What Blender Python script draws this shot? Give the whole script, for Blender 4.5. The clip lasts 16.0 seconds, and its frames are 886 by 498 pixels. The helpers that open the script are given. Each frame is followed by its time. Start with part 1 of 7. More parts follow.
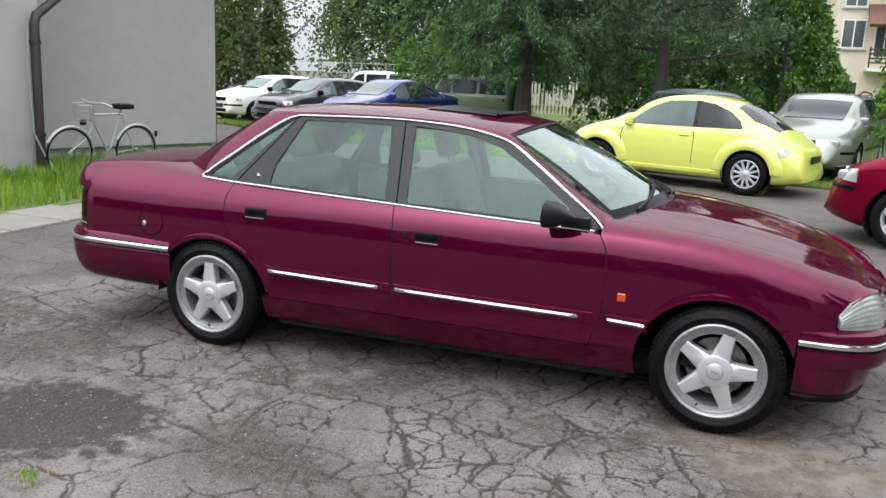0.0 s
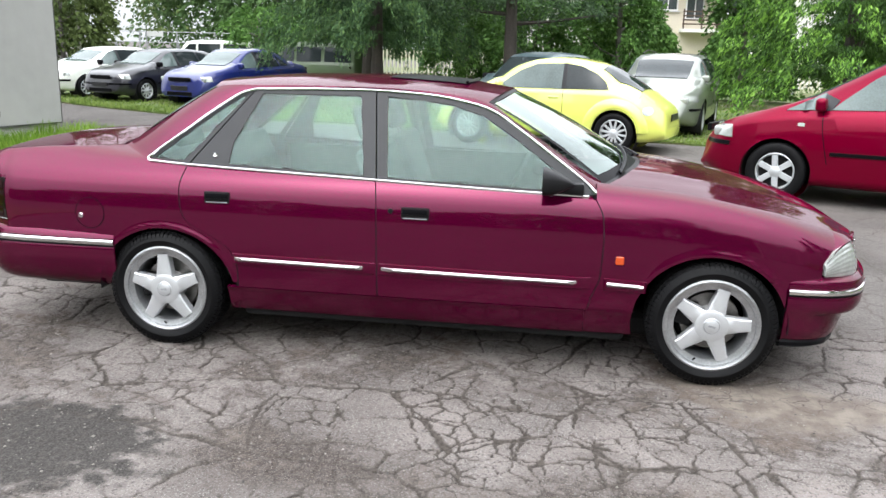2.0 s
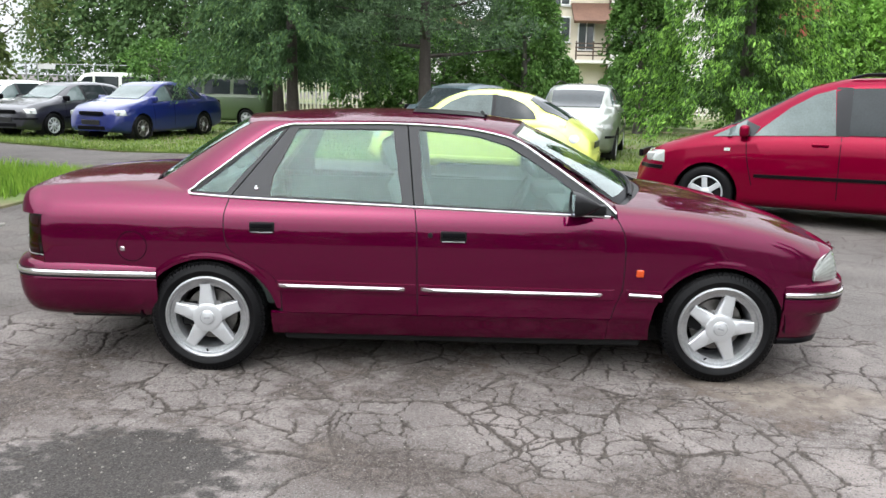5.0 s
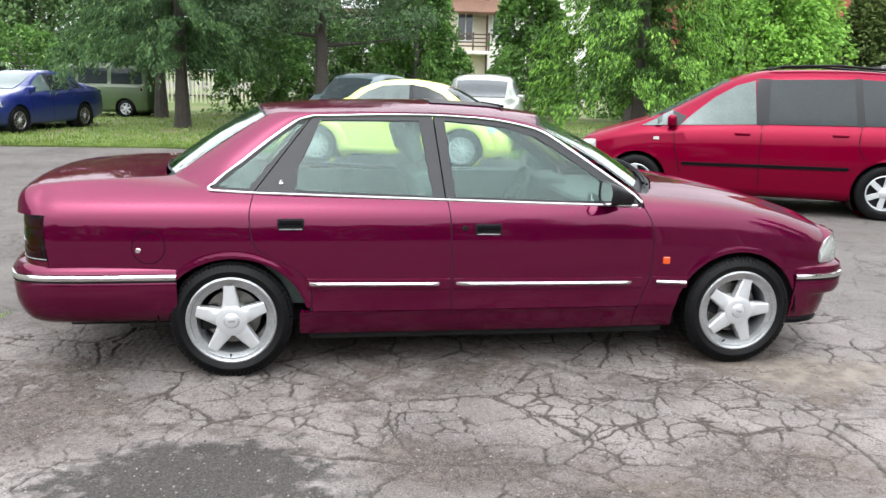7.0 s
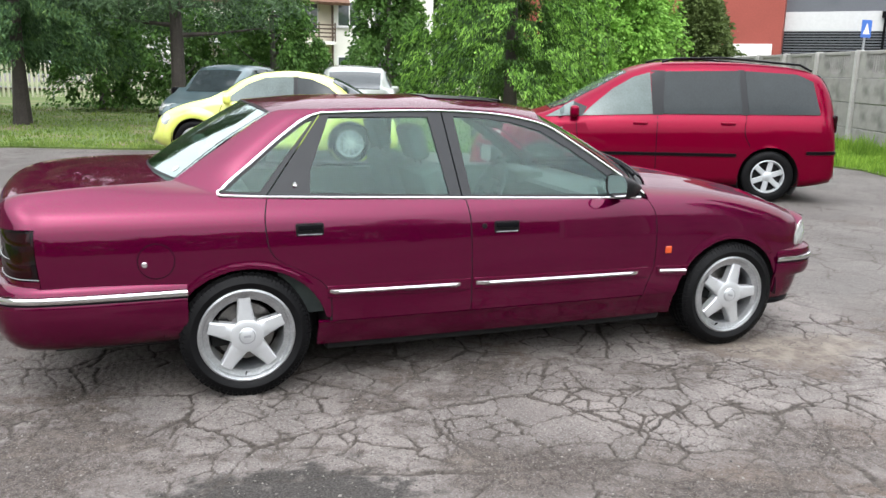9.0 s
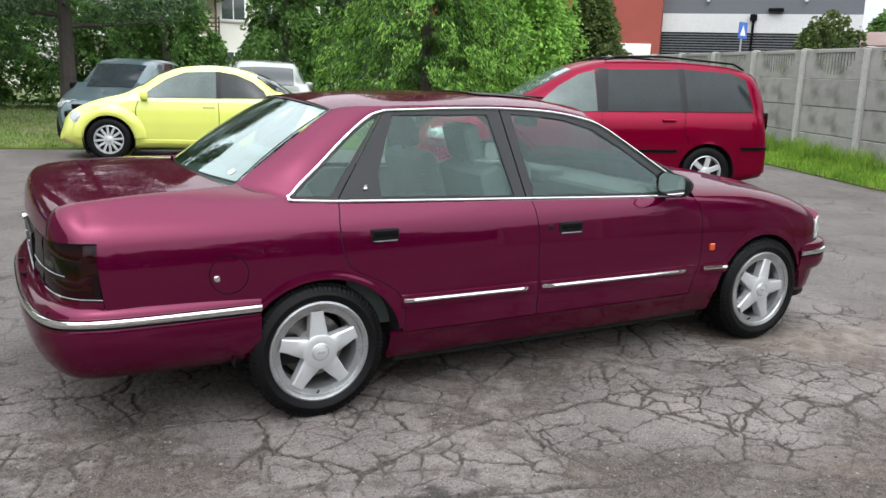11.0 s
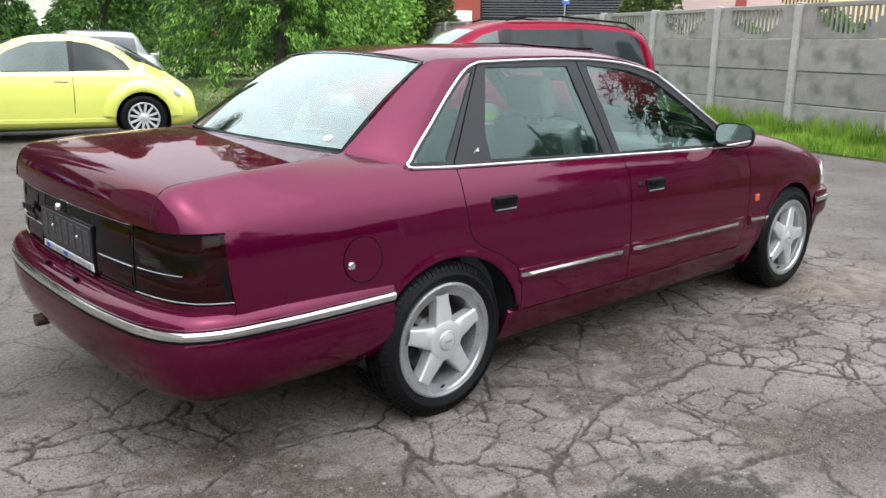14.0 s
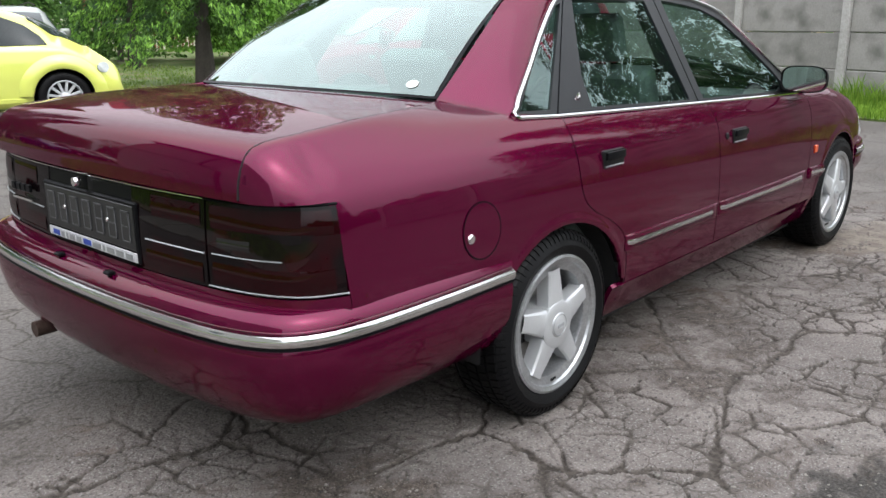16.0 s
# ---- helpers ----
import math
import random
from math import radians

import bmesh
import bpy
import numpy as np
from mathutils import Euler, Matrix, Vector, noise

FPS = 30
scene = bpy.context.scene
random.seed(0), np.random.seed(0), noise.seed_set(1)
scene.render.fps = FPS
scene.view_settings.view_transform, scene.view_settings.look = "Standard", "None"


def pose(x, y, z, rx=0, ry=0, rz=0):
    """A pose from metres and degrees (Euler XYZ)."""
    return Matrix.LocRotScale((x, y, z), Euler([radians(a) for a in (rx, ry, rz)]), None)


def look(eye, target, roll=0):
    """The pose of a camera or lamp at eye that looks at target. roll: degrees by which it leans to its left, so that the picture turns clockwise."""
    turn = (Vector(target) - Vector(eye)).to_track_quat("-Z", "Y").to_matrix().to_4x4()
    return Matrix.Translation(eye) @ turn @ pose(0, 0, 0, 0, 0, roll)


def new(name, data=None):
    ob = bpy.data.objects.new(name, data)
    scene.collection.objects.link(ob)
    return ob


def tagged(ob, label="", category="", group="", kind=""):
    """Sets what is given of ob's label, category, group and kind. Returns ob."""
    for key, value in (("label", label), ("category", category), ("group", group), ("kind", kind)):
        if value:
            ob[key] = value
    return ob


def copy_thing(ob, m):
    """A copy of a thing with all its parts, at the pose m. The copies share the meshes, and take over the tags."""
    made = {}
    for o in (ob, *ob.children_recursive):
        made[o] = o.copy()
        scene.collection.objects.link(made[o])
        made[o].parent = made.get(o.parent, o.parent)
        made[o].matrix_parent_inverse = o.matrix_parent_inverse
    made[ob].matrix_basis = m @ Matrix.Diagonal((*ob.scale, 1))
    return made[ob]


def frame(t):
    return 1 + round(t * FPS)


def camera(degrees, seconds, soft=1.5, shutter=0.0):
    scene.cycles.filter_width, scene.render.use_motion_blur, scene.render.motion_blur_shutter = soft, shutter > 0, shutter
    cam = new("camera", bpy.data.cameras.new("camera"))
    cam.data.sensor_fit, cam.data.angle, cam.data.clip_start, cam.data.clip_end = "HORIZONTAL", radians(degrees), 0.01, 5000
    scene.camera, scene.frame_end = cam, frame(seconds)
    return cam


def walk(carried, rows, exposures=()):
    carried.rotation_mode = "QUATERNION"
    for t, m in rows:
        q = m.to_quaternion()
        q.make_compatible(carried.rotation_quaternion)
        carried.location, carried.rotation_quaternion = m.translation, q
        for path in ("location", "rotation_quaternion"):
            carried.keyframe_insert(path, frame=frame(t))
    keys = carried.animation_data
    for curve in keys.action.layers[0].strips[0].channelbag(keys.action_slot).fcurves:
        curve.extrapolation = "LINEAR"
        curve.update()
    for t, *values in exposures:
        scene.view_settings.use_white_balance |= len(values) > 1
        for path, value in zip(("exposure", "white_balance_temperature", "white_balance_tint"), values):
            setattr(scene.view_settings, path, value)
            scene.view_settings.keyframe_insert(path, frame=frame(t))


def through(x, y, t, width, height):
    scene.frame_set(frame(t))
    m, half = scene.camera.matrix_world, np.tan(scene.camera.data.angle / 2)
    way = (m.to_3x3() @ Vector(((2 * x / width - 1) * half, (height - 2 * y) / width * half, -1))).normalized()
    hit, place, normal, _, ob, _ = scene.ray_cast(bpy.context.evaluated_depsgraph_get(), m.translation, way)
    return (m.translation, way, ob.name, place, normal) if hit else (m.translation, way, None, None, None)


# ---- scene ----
EXPOSURES = [(0, -0.1), (1, 0.2), (2, 0.36), (3.5, 0.17), (4.5, 0.2), (6.5, 0.46), (8, 0.5), (9.2, 0.27), (10.5, 0.07), (12.5, -0.12), (13.2, 0.08), (14.5, 0.13), (16, 0.0)]
cam = camera(56.3, 16.0)
PATH = [
    (0, (1.402, -4.708, 1.588), (0.742, -2.865, 1.178), 2.6),
    (0.5, (1.262, -4.691, 1.551), (0.675, -2.834, 1.098), 3.1),
    (1, (1.03, -4.673, 1.539), (0.557, -2.788, 1.068), 2.5),
    (1.5, (0.843, -4.699, 1.535), (0.495, -2.791, 1.045), 2.2),
    (2, (0.618, -4.76, 1.562), (0.351, -2.834, 1.091), 1.5),
    (2.5, (0.536, -4.829, 1.562), (0.285, -2.891, 1.133), 1.3),
    (3, (0.513, -4.954, 1.566), (0.237, -3.013, 1.167), 1.1),
    (3.5, (0.451, -5.073, 1.569), (0.209, -3.127, 1.176), 1.4),
    (4, (0.272, -5.162, 1.579), (0.084, -3.21, 1.185), 1.4),
    (4.2, (0.208, -5.172, 1.58), (0.055, -3.217, 1.19), 1.4),
    (6.3, (-0.67, -5.092, 1.581), (-0.485, -3.144, 1.168), 1.4),
    (6.5, (-0.758, -5.088, 1.578), (-0.543, -3.143, 1.168), 1.6),
    (7, (-0.943, -5.024, 1.563), (-0.645, -3.09, 1.15), 1.4),
    (7.5, (-1.14, -4.915, 1.566), (-0.789, -2.992, 1.143), 1.0),
    (8, (-1.342, -4.84, 1.557), (-0.881, -2.941, 1.13), 1.0),
    (8.2, (-1.446, -4.819, 1.563), (-0.936, -2.933, 1.134), 1.1),
    (10.3, (-2.342, -4.314, 1.551), (-1.472, -2.563, 1.129), 1.5),
    (10.5, (-2.43, -4.26, 1.554), (-1.535, -2.523, 1.128), 1.6),
    (11, (-2.59, -4.114, 1.53), (-1.644, -2.404, 1.105), 1.8),
    (11.5, (-2.75, -3.921, 1.537), (-1.751, -2.239, 1.12), 1.8),
    (12, (-2.925, -3.753, 1.522), (-1.833, -2.13, 1.104), 1.8),
    (12.5, (-3.114, -3.59, 1.502), (-1.949, -2.026, 1.057), 1.5),
    (13, (-3.222, -3.429, 1.451), (-2.017, -1.904, 0.982), 1.0),
    (13.5, (-3.313, -3.24, 1.419), (-2.067, -1.75, 0.942), 0.8),
    (14, (-3.4, -3.052, 1.403), (-2.096, -1.615, 0.923), 0.8),
    (14.5, (-3.521, -2.844, 1.368), (-2.162, -1.46, 0.882), 0.6),
    (15, (-3.566, -2.657, 1.316), (-2.19, -1.29, 0.829), 0.3),
    (15.5, (-3.537, -2.435, 1.271), (-2.122, -1.112, 0.774), -0.0),
    (16, (-3.484, -2.231, 1.241), (-2.041, -0.951, 0.711), -0.4),
]
walk(cam, [(t, look(eye, target, roll)) for t, eye, target, roll in PATH], EXPOSURES)

# ---------- world and sun: bright overcast ----------
world = bpy.data.worlds.new("overcast_sky")
scene.world = world
world.use_nodes = True
wn, wl = world.node_tree.nodes, world.node_tree.links
wn.clear()
sky = wn.new("ShaderNodeTexSky")
sky.sky_type, sky.sun_disc = "NISHITA", False
sky.sun_elevation, sky.sun_rotation = radians(55), radians(200)
sky.air_density, sky.dust_density, sky.ozone_density = 1.0, 4.0, 1.0
grey = wn.new("ShaderNodeHueSaturation")
grey.inputs["Saturation"].default_value = 0.12
cloud_pos = wn.new("ShaderNodeTexCoord")
cloud = wn.new("ShaderNodeTexNoise")
cloud.inputs["Scale"].default_value, cloud.inputs["Detail"].default_value = 2.2, 4.0
ramp = wn.new("ShaderNodeMapRange")
ramp.inputs["To Min"].default_value, ramp.inputs["To Max"].default_value = 0.75, 1.2
mul = wn.new("ShaderNodeMixRGB")
mul.blend_type, mul.inputs["Fac"].default_value = "MULTIPLY", 1.0
veil = wn.new("ShaderNodeMixRGB")
veil.inputs["Fac"].default_value = 0.7
veil.inputs["Color2"].default_value = (9.45, 9.9, 10.6, 1)
bg = wn.new("ShaderNodeBackground")
bg.inputs["Strength"].default_value = 0.162
wout = wn.new("ShaderNodeOutputWorld")
wl.new(sky.outputs[0], grey.inputs["Color"])
wl.new(grey.outputs[0], veil.inputs["Color1"])
wl.new(cloud_pos.outputs["Generated"], cloud.inputs["Vector"])
wl.new(cloud.outputs["Fac"], ramp.inputs["Value"])
wl.new(veil.outputs[0], mul.inputs["Color1"])
wl.new(ramp.outputs[0], mul.inputs["Color2"])
# an overcast sky is brighter overhead than at the horizon
sep = wn.new("ShaderNodeSeparateXYZ")
wl.new(cloud_pos.outputs["Generated"], sep.inputs[0])
lift = wn.new("ShaderNodeMapRange")
for k, v in (("From Min", 0.0), ("From Max", 0.8), ("To Min", 0.68), ("To Max", 2.55)):
    lift.inputs[k].default_value = v
wl.new(sep.outputs["Z"], lift.inputs["Value"])
mul2 = wn.new("ShaderNodeMixRGB")
mul2.blend_type, mul2.inputs["Fac"].default_value = "MULTIPLY", 1.0
wl.new(mul.outputs[0], mul2.inputs["Color1"])
wl.new(lift.outputs[0], mul2.inputs["Color2"])
wl.new(mul2.outputs[0], bg.inputs["Color"])
wl.new(bg.outputs[0], wout.inputs[0])
sun = bpy.data.lights.new("sun", "SUN")
sun.energy, sun.angle, sun.color = 0.6, radians(80), (1.0, 0.99, 0.98)
sun_ob = new("sun", sun)
sun_ob.matrix_world = look((-4, -12, 22), (0, 0, 0))


# ---------- materials ----------
def rgba(c):
    return (c[0], c[1], c[2], 1.0)


def mat(name, color, rough=0.6, metal=0.0, vary=0.12, scale=6.0, fine=60.0, bump=0.0, bump_scale=80.0,
        coat=0.0, spots=None, spec=0.5, rand=0.0, rough_vary=0.0, subsurface=0.0):
    """A surface with variation at two scales: a large one in tone, a fine one in tone and relief."""
    m = bpy.data.materials.new(name)
    m.use_nodes = True
    n, l = m.node_tree.nodes, m.node_tree.links
    b = n["Principled BSDF"]
    b.inputs["Roughness"].default_value = rough
    b.inputs["Metallic"].default_value = metal
    b.inputs["Specular IOR Level"].default_value = spec
    if coat:
        b.inputs["Coat Weight"].default_value, b.inputs["Coat Roughness"].default_value = coat, 0.02
    tc = n.new("ShaderNodeTexCoord")
    a = n.new("ShaderNodeTexNoise")
    a.inputs["Scale"].default_value, a.inputs["Detail"].default_value = scale, 5.0
    f = n.new("ShaderNodeTexNoise")
    f.inputs["Scale"].default_value, f.inputs["Detail"].default_value = fine, 3.0
    l.new(tc.outputs["Object"], a.inputs["Vector"])
    l.new(tc.outputs["Object"], f.inputs["Vector"])
    mix = n.new("ShaderNodeMath")
    mix.operation = "ADD"
    l.new(a.outputs["Fac"], mix.inputs[0])
    l.new(f.outputs["Fac"], mix.inputs[1])
    last = mix.outputs[0]
    if rand:
        info = n.new("ShaderNodeObjectInfo")
        r = n.new("ShaderNodeMath")
        r.operation = "MULTIPLY_ADD"
        l.new(info.outputs["Random"], r.inputs[0])
        r.inputs[1].default_value = rand
        l.new(last, r.inputs[2])
        last = r.outputs[0]
    mr = n.new("ShaderNodeMapRange")
    mr.inputs["From Min"].default_value, mr.inputs["From Max"].default_value = 0.6, 1.4 + rand
    mr.inputs["To Min"].default_value, mr.inputs["To Max"].default_value = 1 - vary, 1 + vary
    l.new(last, mr.inputs["Value"])
    tone = n.new("ShaderNodeMixRGB")
    tone.blend_type, tone.inputs["Fac"].default_value = "MULTIPLY", 1.0
    tone.inputs["Color1"].default_value = rgba(color)
    l.new(mr.outputs[0], tone.inputs["Color2"])
    out = tone.outputs[0]
    if spots:
        c2, lo, hi, sc = spots
        s = n.new("ShaderNodeTexNoise")
        s.inputs["Scale"].default_value, s.inputs["Detail"].default_value = sc, 6.0
        l.new(tc.outputs["Object"], s.inputs["Vector"])
        sr = n.new("ShaderNodeMapRange")
        sr.inputs["From Min"].default_value, sr.inputs["From Max"].default_value = lo, hi
        l.new(s.outputs["Fac"], sr.inputs["Value"])
        sm = n.new("ShaderNodeMixRGB")
        l.new(sr.outputs[0], sm.inputs["Fac"])
        l.new(out, sm.inputs["Color1"])
        sm.inputs["Color2"].default_value = rgba(c2)
        out = sm.outputs[0]
    l.new(out, b.inputs["Base Color"])
    if rough_vary:
        rr = n.new("ShaderNodeMapRange")
        rr.inputs["To Min"].default_value, rr.inputs["To Max"].default_value = rough - rough_vary, rough + rough_vary
        l.new(a.outputs["Fac"], rr.inputs["Value"])
        l.new(rr.outputs[0], b.inputs["Roughness"])
    if bump:
        bn = n.new("ShaderNodeTexNoise")
        bn.inputs["Scale"].default_value, bn.inputs["Detail"].default_value = bump_scale, 4.0
        l.new(tc.outputs["Object"], bn.inputs["Vector"])
        bp = n.new("ShaderNodeBump")
        bp.inputs["Strength"].default_value, bp.inputs["Distance"].default_value = bump, 0.01
        l.new(bn.outputs["Fac"], bp.inputs["Height"])
        l.new(bp.outputs[0], b.inputs["Normal"])
    return m


def glass(name, tint, rough=0.01, face=0.08, sheen=(0.90, 1.0, 0.97)):
    """A thin pane: clear towards the eye, more mirror-like at a glance, the same from both sides."""
    m = bpy.data.materials.new(name)
    m.use_nodes = True
    n, l = m.node_tree.nodes, m.node_tree.links
    n.clear()
    t, g, x, w, o = (n.new("ShaderNode" + k) for k in ("BsdfTransparent", "BsdfGlossy", "MixShader", "LayerWeight", "OutputMaterial"))
    t.inputs["Color"].default_value = rgba(tint)
    g.inputs["Roughness"].default_value = rough
    g.inputs["Color"].default_value = rgba(sheen)
    p = n.new("ShaderNodeMath")
    p.operation = "POWER"
    p.inputs[1].default_value = 3.0
    q = n.new("ShaderNodeMapRange")
    q.inputs["To Min"].default_value = face
    l.new(w.outputs["Facing"], p.inputs[0])
    l.new(p.outputs[0], q.inputs["Value"])
    l.new(q.outputs[0], x.inputs[0])
    l.new(t.outputs[0], x.inputs[1])
    l.new(g.outputs[0], x.inputs[2])
    l.new(x.outputs[0], o.inputs[0])
    return m


PAINT = mat("burgundy_metallic_paint", (0.098, 0.0002, 0.0265), 0.16, 0.6, 0.04, 3, 900, 0.0, coat=0.7, spec=0.0)
PAINT.node_tree.nodes["Principled BSDF"].inputs["Specular Tint"].default_value = (.30, .02, .10, 1)
PAINT.node_tree.nodes["Principled BSDF"].inputs["Coat IOR"].default_value = 1.47
PAINT_RED = mat("red_paint", (0.165, 0.0003, 0.018), 0.28, 0.45, 0.05, 3, 300, coat=0.25, spec=0.0)
PAINT_YELLOW = mat("yellow_paint", (0.64, 0.69, 0.13), 0.4, 0.0, 0.04, 3, 300, coat=1.0)
PAINT_YELLOW.node_tree.nodes["Principled BSDF"].inputs["Coat IOR"].default_value = 1.7
PAINT_SILVER = mat("silver_paint", (0.22, 0.24, 0.205), 0.35, 0.5, 0.04, 3, 400, coat=0.8)
PAINT_TEAL = mat("teal_paint", (0.05, 0.085, 0.095), 0.35, 0.4, 0.05, 3, 400, coat=0.8)
PAINT_BLUE = mat("blue_paint", (0.004, 0.012, 0.12), 0.35, 0.2, 0.05, 3, 400, coat=1.0)
PAINT_BLACK = mat("black_paint", (0.012, 0.012, 0.018), 0.3, 0.0, 0.1, 3, 400, coat=0.8)
PAINT_WHITE = mat("white_paint", (0.72, 0.74, 0.68), 0.4, 0.0, 0.05, 3, 300, coat=0.6)
PAINT_GREEN = mat("green_paint", (0.05, 0.085, 0.03), 0.45, 0.0, 0.08, 3, 300, coat=0.5)
CHROME = mat("chrome", (0.78, 0.78, 0.78), 0.12, 1.0, 0.05, 20, 300)
ALLOY = mat("silver_alloy", (0.52, 0.53, 0.54), 0.36, 0.5, 0.06, 15, 250, 0.03, 300)
ALLOY_EDGE = mat("worn_alloy_lip", (0.40, 0.41, 0.42), 0.28, 0.8, 0.25, 25, 120, 0.05, 200)
HUBCAP = mat("hubcap_plastic", (0.5, 0.52, 0.53), 0.4, 0.4, 0.08, 12, 200)
RUBBER = mat("tyre_rubber", (0.0045, 0.0045, 0.005), 0.48, 0.0, 0.35, 8, 150, 0.12, 220, spec=0.14)
FRAME = mat("satin_window_frame", (0.016, 0.017, 0.019), 0.36, 0.0, 0.15, 10, 200, spec=0.28)
PLASTIC = mat("black_plastic", (0.008, 0.008, 0.0085), 0.45, 0.0, 0.25, 10, 300, 0.1, 500, spec=0.16)
TRIM = mat("satin_black_trim", (0.005, 0.005, 0.006), 0.32, 0.0, 0.15, 10, 200, spec=0.06)
LINER = mat("dark_underbody", (0.004, 0.004, 0.0045), 0.9, 0.0, 0.4, 8, 60, 0.3, 50)
STEEL = mat("brake_steel", (0.2, 0.19, 0.18), 0.4, 0.9, 0.3, 20, 90)
FABRIC = mat("grey_green_velour", (0.085, 0.105, 0.10), 0.9, 0.0, 0.25, 12, 260, 0.25, 350)
DASH = mat("dark_dashboard", (0.03, 0.034, 0.033), 0.65, 0.0, 0.2, 10, 200, 0.1, 300)
HEADLINER = mat("pale_headliner", (0.45, 0.47, 0.44), 0.9, 0.0, 0.06, 8, 200)
SMOKED = mat("smoked_lamp_lens", (0.004, 0.0025, 0.003), 0.12, 0.0, 0.3, 20, 60, coat=0.45, spec=0.0, spots=((0.016, 0.0006, 0.002), 0.50, 0.66, 7.0))
SMOKED_RED = mat("smoked_red_lens", (0.011, 0.0006, 0.0015), 0.1, 0.0, 0.25, 20, 60, coat=0.45, spec=0.0)
AMBER = mat("amber_lens", (0.5, 0.06, 0.008), 0.25, 0.0, 0.2, 30, 120, coat=0.6)
LAMP_CLEAR = mat("clear_lamp_lens", (0.36, 0.38, 0.36), 0.15, 0.3, 0.2, 40, 160, coat=1.0)
PLATE_BLACK = mat("black_plate", (0.012, 0.012, 0.013), 0.35, 0.0, 0.2, 20, 100)
PLATE_BAR = mat("embossed_black", (0.014, 0.014, 0.015), 0.3, 0.0, 0.2, 20, 100)
PLATE_EDGE = mat("worn_plate_edge", (0.07, 0.07, 0.075), 0.35, 0.0, 0.3, 20, 100)
PALE_PRINT = mat("pale_print", (0.5, 0.5, 0.52), 0.5, 0.0, 0.1, 20, 100)
BLUE_PRINT = mat("blue_print", (0.02, 0.05, 0.3), 0.5, 0.0, 0.1, 20, 100)
STICKER = mat("pale_sticker", (0.5, 0.53, 0.5), 0.5, 0.0, 0.08, 20, 100)
GLASS = glass("tinted_car_glass", (0.72, 0.86, 0.82), face=0.046, sheen=(0.76, 0.97, 0.93))
GLASS_SCREEN = glass("windscreen_glass", (0.55, 0.68, 0.64), face=0.15, sheen=(0.84, 0.98, 0.95))
GLASS_FRONT = glass("front_screen_glass", (0.66, 0.80, 0.76), face=0.05)
GLASS_DARK = mat("dark_car_window", (0.020, 0.026, 0.028), 0.04, 0.0, 0.25, 4, 50, spec=0.32)
GLASS_PALE = mat("pale_car_window", (0.085, 0.115, 0.11), 0.04, 0.0, 0.25, 4, 50, spec=0.5)
PLASTER = mat("grey_rendered_wall", (0.30, 0.30, 0.285), 0.9, 0.0, 0.08, 0.6, 5, 0.07, 60, spots=((0.36, 0.355, 0.33), 0.52, 0.75, 0.35))
PLINTH = mat("dark_plinth", (0.07, 0.068, 0.065), 0.9, 0.0, 0.3, 3, 40, 0.3, 60)
CONCRETE = mat("fence_concrete", (0.245, 0.235, 0.22), 0.92, 0.0, 0.30, 1.8, 40, 0.3, 70, spots=((0.13, 0.127, 0.115), 0.50, 0.72, 2.2), rand=0.35)
POST = mat("fence_post_concrete", (0.36, 0.35, 0.33), 0.92, 0.0, 0.22, 2.5, 40, 0.3, 70)
PIPE = mat("brown_downpipe", (0.022, 0.014, 0.013), 0.5, 0.0, 0.3, 5, 60, 0.1, 60)
BIKE = mat("silver_bicycle_enamel", (0.45, 0.46, 0.44), 0.35, 0.5, 0.1, 10, 100)
CREAM = mat("cream_house_render", (0.62, 0.56, 0.45), 0.9, 0.0, 0.08, 0.8, 15, 0.1, 40)
WHITEWALL = mat("white_house_render", (0.66, 0.65, 0.6), 0.9, 0.0, 0.08, 0.8, 15, 0.1, 40)
ROOF = mat("brown_roof_tiles", (0.14, 0.075, 0.05), 0.8, 0.0, 0.25, 2, 12, 0.4, 8)
BRICKRED = mat("red_facade", (0.27, 0.06, 0.045), 0.85, 0.0, 0.15, 0.6, 14, 0.15, 20)
GREYPANEL = mat("grey_facade_panel", (0.10, 0.105, 0.12), 0.6, 0.0, 0.08, 0.5, 10)
LIGHTPANEL = mat("light_facade_band", (0.5, 0.5, 0.5), 0.6, 0.0, 0.08, 0.5, 10)
WINDOWGLASS = mat("house_window_glass", (0.06, 0.07, 0.075), 0.06, 0.0, 0.3, 2, 10, coat=1.0)
FRAME_WHITE = mat("white_window_frame", (0.7, 0.7, 0.68), 0.5, 0.0, 0.05, 5, 50)
WOOD_DARK = mat("dark_balcony_wood", (0.07, 0.045, 0.03), 0.7, 0.0, 0.3, 5, 40, 0.2, 40)
PALING = mat("pale_yellow_fence", (0.5, 0.5, 0.36), 0.7, 0.0, 0.15, 3, 30)
GALV = mat("galvanised_steel", (0.34, 0.35, 0.36), 0.5, 0.7, 0.15, 5, 80)
SIGN_BLUE = mat("blue_sign", (0.02, 0.11, 0.42), 0.5, 0.0, 0.1, 5, 50)
SIGN_WHITE = mat("white_sign", (0.75, 0.75, 0.73), 0.5, 0.0, 0.06, 5, 50)
KERB = mat("pale_kerb_concrete", (0.20, 0.19, 0.165), 0.9, 0.0, 0.25, 3, 50, 0.35, 60, rand=0.3)


